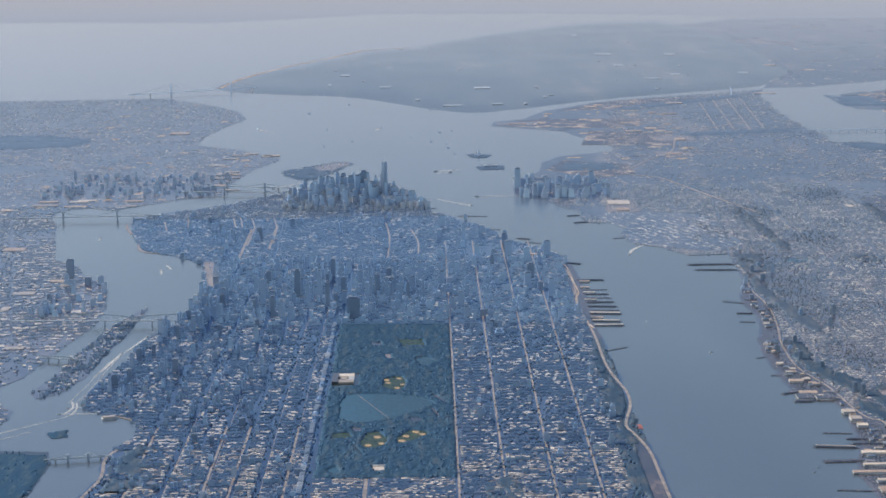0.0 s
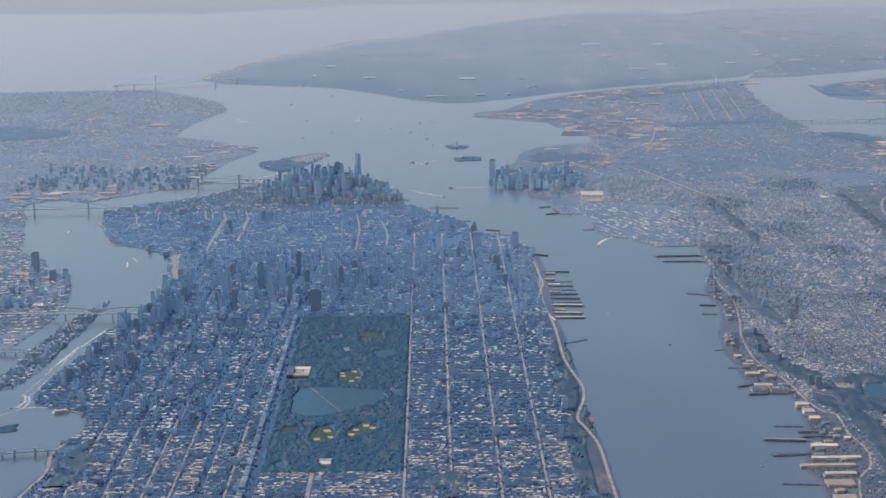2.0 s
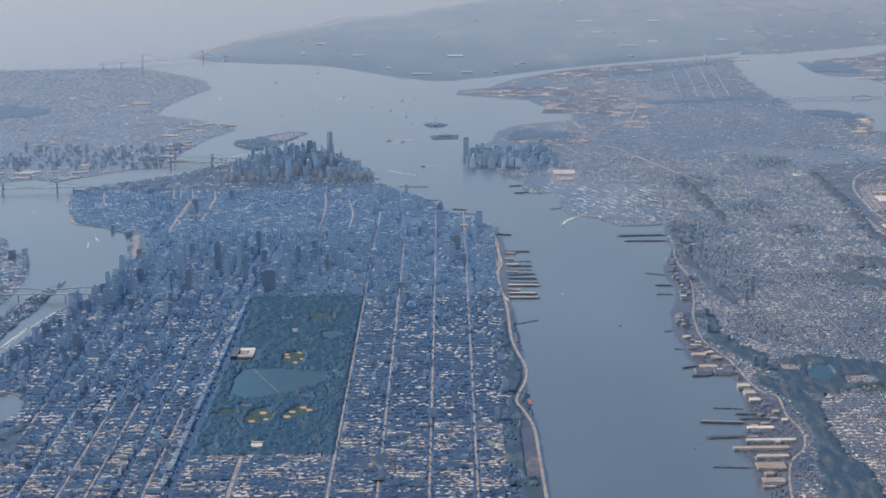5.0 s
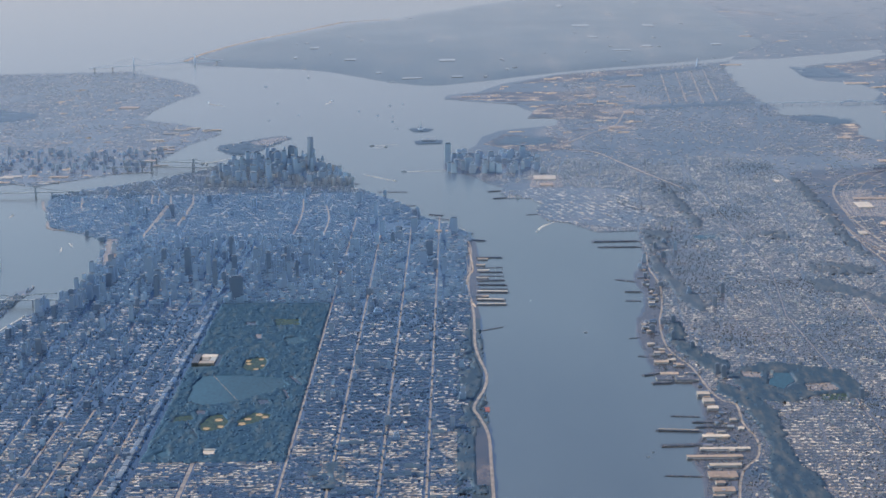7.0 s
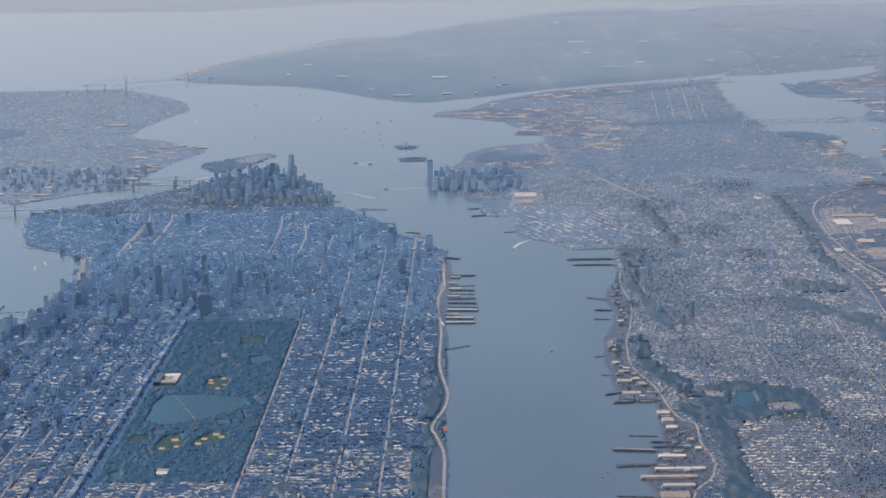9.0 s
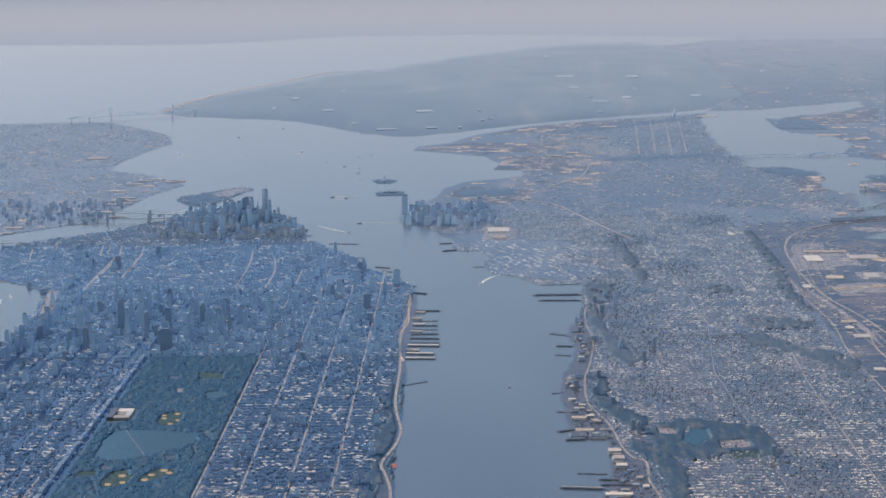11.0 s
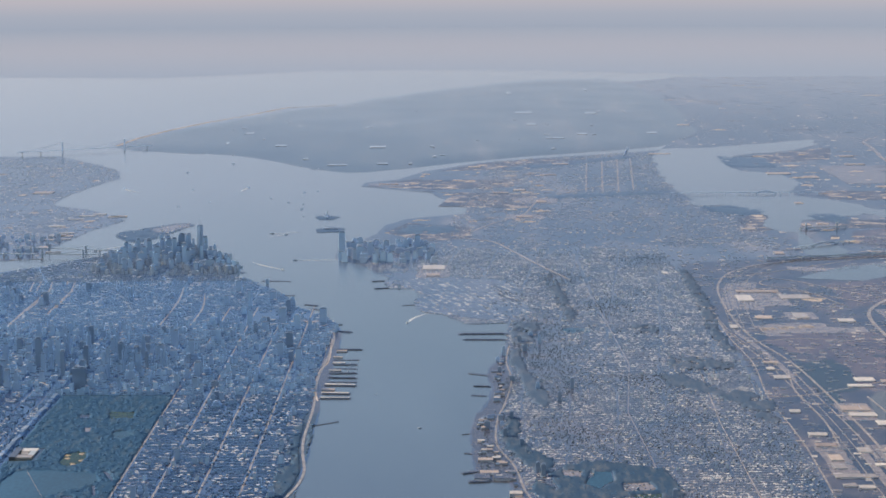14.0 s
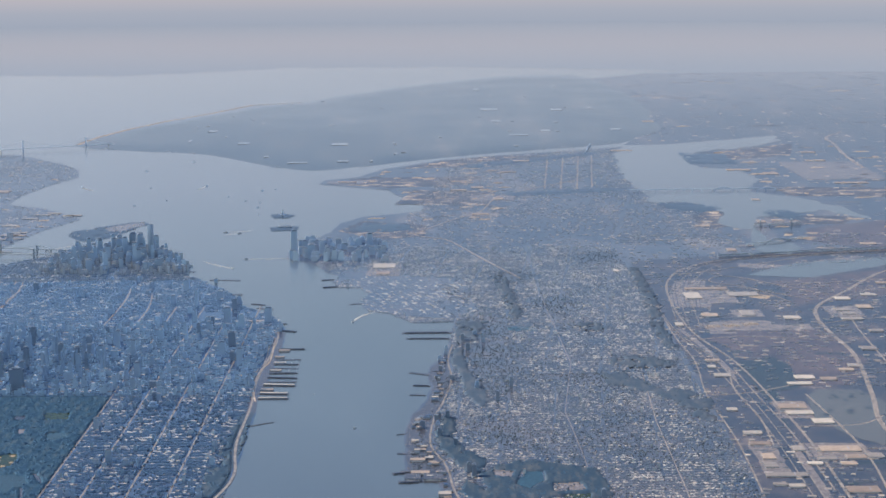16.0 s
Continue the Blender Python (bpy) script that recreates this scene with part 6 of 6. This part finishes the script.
for i, (x, y, w, d) in enumerate(HILL_HOUSES):
    z = hill_top(x, y)
    t = thing("hillside_building", "low pale building among the woods of the far island", "building", "buildings on the far island", (x, y, 0))
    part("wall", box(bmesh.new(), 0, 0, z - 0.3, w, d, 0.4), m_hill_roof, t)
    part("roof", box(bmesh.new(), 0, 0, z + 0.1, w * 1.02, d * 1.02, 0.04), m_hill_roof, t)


# sheds and stores on the yards between the far bank's road and its piers
rng = random.Random(61)
for i in range(110):
    y = rng.uniform(-55, 300)
    edge = float(np.interp(y, ROAD_Y, ROAD_X))
    shore = float(np.interp(y, [p[1] for p in BANK_NEAR[:29]], [p[0] for p in BANK_NEAR[:29]]))
    if edge - shore < 3:
        continue
    w, d = rng.uniform(0.8, 3.0), rng.uniform(0.7, 2.2)
    x = rng.uniform(shore + 1.2 + w / 2, max(shore + 1.3 + w / 2, edge - 0.8 - w / 2))
    t = thing("storehouse", "low storehouse on a yard behind old piers", "storehouse", "waterfront stores", (x, y, Z), rng.uniform(-6, 6))
    h = rng.uniform(0.25, 0.7)
    part("wall", box(bmesh.new(), 0, 0, 0, w, d, h), m_shed, t)
    part("roof", box(bmesh.new(), 0, 0, h, w * 1.02, d * 1.02, 0.06), (m_white, m_crown, m_house_roof, m_tan)[i % 4], t)


# ---- bridges ----
def suspension(name, label, a, b, towers_at, deck_z, top, group="bridges", w=1.3, sag=0.8, steel=None):
    """Deck, towers and cables from a to b; towers_at: shares of the length."""
    steel = steel or m_steel
    d = math.hypot(b[0] - a[0], b[1] - a[1])
    t = thing(name, label, "bridge", group, (*a, 0), math.degrees(math.atan2(b[1] - a[1], b[0] - a[0])))
    part("deck", box(bmesh.new(), d / 2, 0, deck_z - 0.2, d, w, 0.35), steel, t)
    for s in towers_at:
        bm = bmesh.new()
        for q in (-1, 1):
            box(bm, s * d, q * w * 0.5, -0.3, 0.7, 0.4, top + 0.3)
        for z in (deck_z - 0.6, top * 0.7, top - 0.6):
            box(bm, s * d, 0, z, 0.6, w, 0.5)
        part("tower", bm, steel, t)
    marks = [0.0] + list(towers_at) + [1.0]
    for q in (-1, 1):
        bm = bmesh.new()
        line = []
        for i, (s0, s1) in enumerate(zip(marks, marks[1:])):
            z0 = deck_z if i == 0 else top
            z1 = deck_z if i == len(marks) - 2 else top
            pts = []
            for j in range(9):
                f = j / 8
                dip = 4 * f * (1 - f) * (top - deck_z) * sag if z0 == z1 else f * (1 - f) * (top - deck_z) * 0.8
                pts.append(((s0 + (s1 - s0) * f) * d, q * w * 0.5, z0 + (z1 - z0) * f - dip))
            line += pts[(1 if i else 0):]
        rings = [[bm.verts.new((x + u * 0.02, y + u * 0.05, z + v * 0.05)) for u, v in ((-1, -1), (1, -1), (1, 1), (-1, 1))] for x, y, z in line]
        for r0, r1 in zip(rings, rings[1:]):
            for j in range(4):
                bm.faces.new((r0[j], r0[(j + 1) % 4], r1[(j + 1) % 4], r1[j]))
        part("cable", bm, steel, t)
    for s in np.linspace(0.04, 0.96, 8):
        if all(abs(s - q) > 0.08 for q in towers_at) and not (min(towers_at) < s < max(towers_at)):
            part("pier_leg", box(bmesh.new(), s * d, 0, -0.3, 0.5, w * 0.8, deck_z), m_shed, t)
    return t


suspension("suspension_bridge", "grey harbour-mouth suspension bridge with two tall towers", (-268, 1119), (-160, 1176), (0.33, 0.79), 3.4, 10.4, w=1.6, steel=m_hazed_grey)
suspension("suspension_bridge", "grey suspension bridge over the narrow river", (-236, 465), (-150, 471), (0.40, 0.73), 2.4, 5.2)
suspension("suspension_bridge", "blue-grey suspension bridge near the island's tip", (-150, 556), (-86, 552), (0.39, 0.76), 2.2, 5.0)
suspension("suspension_bridge", "old stone-towered suspension bridge near the island's tip", (-148, 582), (-84, 566), (0.35, 0.7), 2.2, 4.4)
suspension("footbridge", "thin pale footbridge over the river arm", (-124, 20), (-104, 24), (0.35, 0.65), 1.0, 2.2, w=0.4)


def trestle(name, label, a, b, deck_z, step, w=1.2, arch=None, truss=0.0, steel=None):
    steel = steel or m_steel
    d = math.hypot(b[0] - a[0], b[1] - a[1])
    t = thing(name, label, "bridge", "bridges", (*a, 0), math.degrees(math.atan2(b[1] - a[1], b[0] - a[0])))
    part("deck", box(bmesh.new(), d / 2, 0, deck_z - 0.2, d, w, 0.3), steel, t)
    n = int(d / step)
    for i in range(n + 1):
        if arch and arch[0] * d < i * step < arch[1] * d:
            continue
        part("pier_leg", box(bmesh.new(), min(i * step, d - 0.3), 0, -0.3, 0.3, w * 0.8, deck_z + 0.1), steel, t)
    if arch:
        for q in (-1, 1):
            bm = bmesh.new()
            pts = [(d * (arch[0] + (arch[1] - arch[0]) * j / 12), q * w / 2, 0.4 + arch[2] * math.sin(math.pi * j / 12)) for j in range(13)]
            for p0, p1 in zip(pts, pts[1:]):
                beam(bm, p0, p1, 0.25, 0.4)
                beam(bm, p0, (p0[0], p0[1], deck_z), 0.08, 0.08)
            part("arch", bm, steel, t)
    if truss:
        for q in (-1, 1):
            bm = bmesh.new()
            k = max(6, int(d / 3))
            for j in range(k):
                x0, x1 = d * j / k, d * (j + 1) / k
                h0, h1 = (truss * (0.45 + 0.55 * abs(math.cos(math.pi * 2 * x / d))) for x in (x0, x1))
                beam(bm, (x0, q * w / 2, deck_z + h0), (x1, q * w / 2, deck_z + h1), 0.12, 0.18)
                beam(bm, (x0, q * w / 2, deck_z), (x1, q * w / 2, deck_z + h1), 0.1, 0.1)
            part("truss", bm, steel, t)
    return t


trestle("cantilever_bridge", "grey cantilever truss bridge over the narrow island", (-175, 212), (-108, 209), 2.2, 9.5, 1.2, None, 2.6)
trestle("arch_bridge", "steel arch bridge over the strait", (252, 1092), (262, 1162), 0.8, 7, 0.8, (0.3, 0.72, 0.9), steel=m_hazed_grey)
trestle("bay_bridge", "long grey trestle bridge across the bay", (262, 826), (372, 828), 1.7, 6.5, 1.2, (0.55, 0.68, 2.2), steel=m_hazed_grey)
trestle("lift_bridge", "rail bridge with square lift towers", (322, 650), (352, 656), 1.0, 5, 1.0, None, 0.9)
trestle("lift_bridge", "road bridge over the river bend", (305, 572), (345, 600), 1.2, 5, 1.0, (0.3, 0.7, 1.8))
trestle("skyway", "long steel skyway over the meadows", (283, 534), (430, 566), 1.0, 7, 1.0, None, 0.4)
trestle("road_bridge", "low red bridge to the narrow island", (-152, 152), (-134, 148), 1.2, 4, 0.8, None, 1.0)
for x, y in ((326, 650.6), (346, 654.6)):
    t = thing("lift_tower", "square steel lift tower beside the rail bridge", "tower", "lift towers", (x, y, 0))
    for q in (-1, 1):
        part("leg", box(bmesh.new(), 0, q * 0.7, -0.3, 0.5, 0.3, 4.2), m_steel, t)
    part("head", box(bmesh.new(), 0, 0, 3.6, 0.9, 1.9, 0.6), m_steel, t)


# ---- boats with their wakes ----
def boat(x, y, heading, size, wake, bend=0.0, label="small white boat with a foaming wake"):
    t = thing("boat", label, "boat", "boats in the harbour", (x, y, 0.02), heading)
    L, w = size, size * 0.26
    bm = bmesh.new()
    prism(bm, [(L / 2, 0), (L * 0.25, w / 2), (-L / 2, w * 0.45), (-L / 2, -w * 0.45), (L * 0.25, -w / 2)], -0.05, 0.11 * size)
    # Boats far out take the haze-painted grey.
    hull_mat = m_hazed_grey if y > 650 else m_hull
    hull = part("hull", bm, hull_mat, t)
    part("cabin", box(bmesh.new(), -L * 0.1, 0, 0.11 * size, L * 0.5, w * 0.7, 0.08 * size), hull_mat, hull)
    if wake:
        bm = bmesh.new()
        rows = []
        for i in range(15):
            f = i / 14
            wd = (0.3 + 0.7 * math.sqrt(f)) * size * 0.42 * (1 - 0.85 * f * f)
            cx, cy = -L * 0.4 - wake * f, bend * f * f
            rows.append([bm.verts.new((cx, cy + s * wd * random.uniform(0.7, 1.2), 0.03)) for s in (1, -1)])
        for a, b in zip(rows, rows[1:]):
            bm.faces.new((a[0], b[0], b[1], a[1]))
        part("wake", bm, m_foam, t, "white foam wake")
    return t


for x, y, hd, size, wake, bend in ((15.8, 508.5, -46, 3.0, 30, 4), (19.8, 540, 186, 3.0, 24, 1), (87.5, 354, -98, 3.2, 24, 6), (-99, 577, 243, 3.2, 26, 3), (-129, 316, -82, 2.0, 12, 0), (-126.4, 330, -70, 1.8, 9, 0),
                                   (-173, 415, 90, 2.0, 7, 0), (-134.4, 882, 110, 4.0, 26, -6), (-123, 163, 86, 1.9, 36, 1.5), (-117.2, 190, 81, 2.0, 28, 0.5), (-130, 76, 185, 1.4, 20, 2), (-128.5, 84, 183, 1.2, 16, -2), (-3, 645, 200, 3.0, 16, 0), (-43, 883, 80, 4.0, 20, 0), (44, 612, 160, 2.0, 5, 0), (6, 640, 30, 3.0, 9, 0)):
    boat(x, y, hd, size, wake, bend)
for x, y, hd, size in ((97, 153.3, 20, 1.5), (79, 207.5, 80, 1.1), (-102, 985, 5, 2.6), (-73, 1049, 8, 2.4), (-5.5, 795, 0, 1.9), (1, 851, 0, 2.2), (5.3, 787, 0, 1.6), (6.2, 760, 0, 2.2), (10, 726, 0, 1.3), (-82.5, 873, 4, 1.6), (-79.4, 776, 6, 1.7), (-61, 802, 0, 1.4), (-20, 820, 0, 1.6), (10, 860, 0, 1.6), (107, 6, 10, 0.8), (105, 1.5, 0, 1.1)):
    boat(x, y, hd, size, 0, 0, "dark anchored vessel at rest on the water" if size > 2 else "small dark boat at rest on the river")
for i, (pts, w) in enumerate((([(-144.6, 53.6), (-135.7, 63.3), (-129.7, 69.9), (-125.2, 76)], 0.35), ([(-143, 46.4), (-138.6, 50.7), (-135.2, 55.2)], 0.3), ([(-127.6, 86), (-125.4, 108), (-124, 136.4), (-122.4, 161.8)], 0.22), ([(-129.6, 90), (-127.6, 112), (-126.3, 132.3), (-125.1, 149.4)], 0.2), ([(-128.4, 76), (-127, 84), (-128.6, 92)], 0.8), ([(-126, 75), (-125.4, 82), (-126.6, 90)], 0.6))):
    strip("foam_streak", smooth_line(pts), w, 0.05, m_foam, "pale foam streak on the fast tide", "water")
for k in range(7):
    boat(66 + (k % 2) * 3, 250 + k * 3.6, 90, 1.3, 0, 0, "small white boat moored in the marina")
ferry = thing("tug_barge", "white moored barge beside the riverside park", "barge", "", (-112.4, 70, 0), 20)
part("hull", box(bmesh.new(), 0, 0, -0.1, 5, 2.6, 0.5), m_hull, ferry)
part("roof", box(bmesh.new(), 0, 0, 0.4, 4.2, 2.0, 0.5), m_white, ferry, "bright white roof")

# statue on its star-shaped base, as a plain shape
st = thing("statue", "green copper statue on a stone pedestal", "statue", "", (26, 719, Z))
bm = bmesh.new()
prism(bm, [((1.6 if i % 2 else 2.6) * math.cos(i * math.pi / 8), (1.6 if i % 2 else 2.6) * math.sin(i * math.pi / 8)) for i in range(16)], 0, 0.5)
part("fort", bm, m_hazed_grey, st)
part("pedestal", box(bmesh.new(), 0, 0, 0.5, 1.0, 1.0, 1.8, 0, 0.8), m_hazed_grey, st)
bm = bmesh.new()
prism(bm, [(0.42 * math.cos(a * math.pi / 5), 0.42 * math.sin(a * math.pi / 5)) for a in range(10)], 2.3, 4.0, shrink=0.55)
beam(bm, (0.15, 0, 3.7), (0.4, 0, 4.9), 0.14, 0.14)
part("figure", bm, m_copper, st, "weathered green copper")
hall = thing("hall", "long brick hall with a pale roof on its small island", "hall", "", (32, 664, Z))
part("wall", box(bmesh.new(), 0, 0, 0, 9, 3, 0.5), m_hazed_grey, hall)
part("roof", box(bmesh.new(), 0, 0, 0.5, 9.2, 3.2, 0.3, 0, 0.8), m_crown, hall)


# ---- the nearest house rows, block by block ----
def house_mesh(i, roof):
    """A flat-roofed house one unit wide, deep and high, with a stair head on the roof."""
    rng = random.Random(400 + i)
    bm = bmesh.new()
    box(bm, 0, 0, 0, 1, 1, 1)
    box(bm, rng.uniform(-0.25, 0.25), rng.uniform(-0.2, 0.2), 1.0, 0.22, 0.26, rng.uniform(0.12, 0.3))
    me = bpy.data.meshes.new("house")
    bm.to_mesh(me)
    bm.free()
    me.materials.append(m_house_wall)
    me.materials.append(roof)
    for p in me.polygons:
        p.material_index = 1 if p.normal.z > 0.5 else 0
    return me


HOUSES = [house_mesh(i, m_house_roof) for i in range(8)] + [house_mesh(i, m_pale_roof) for i in range(8)]
COLUMNS = [(-104, -95.3), (-95.3, -84.4), (-84.4, -72.6), (-72.6, -64.5), (-64.5, -57), (-57, -50), (-50, -42.5), (-42.5, -26), (-26, 0.8), (0.8, 14.3), (14.3, 28.4), (28.4, 41.6), (41.6, 51)]
rng = random.Random(77)
for j in range(17):
    y0 = -36 + j * 4
    for a, c in COLUMNS:
        mid = (a + c) / 2
        if -43 < mid < 1 and y0 > -3.5:
            continue
        if not inside(ISLAND, np.array([a + 0.5, a + 0.5, c]), np.array([y0, y0 + 4.0, y0 + 2.0])).all():
            continue
        if greened(np.array([mid]), np.array([y0 + 2.0]))[0]:
            continue
        plain = rng.random() < 0.12
        row = thing("house_row", "block of %s flat-roofed brick houses beside an avenue" % ("tall slab-like" if plain else "close-set low"), "house row", "nearest house rows", (mid, y0 + 2.0, Z))
        for side in (-1, 1):
            x = a + 1.0
            while x < c - 1.5:
                w = rng.uniform(1.4, 2.8) if plain else rng.uniform(0.55, 1.25)
                w = min(w, c - 1.0 - x)
                if rng.random() < 0.9:
                    h = rng.uniform(0.9, 1.8) if plain and rng.random() < 0.4 else rng.uniform(0.28, 0.62)
                    pale_share = 0.42 + 1.5 * noise.noise((x * 0.09, y0 * 0.11 + side * 0.13, 4.0))
                    house = new("house", HOUSES[rng.randrange(8) + (8 if rng.random() < pale_share else 0)])
                    house.parent = row
                    house.matrix_basis = pose(x + w / 2 - mid, side * 0.85, -0.05) @ Matrix.Diagonal((w * 0.96, rng.uniform(0.8, 1.15), h, 1))
                x += w
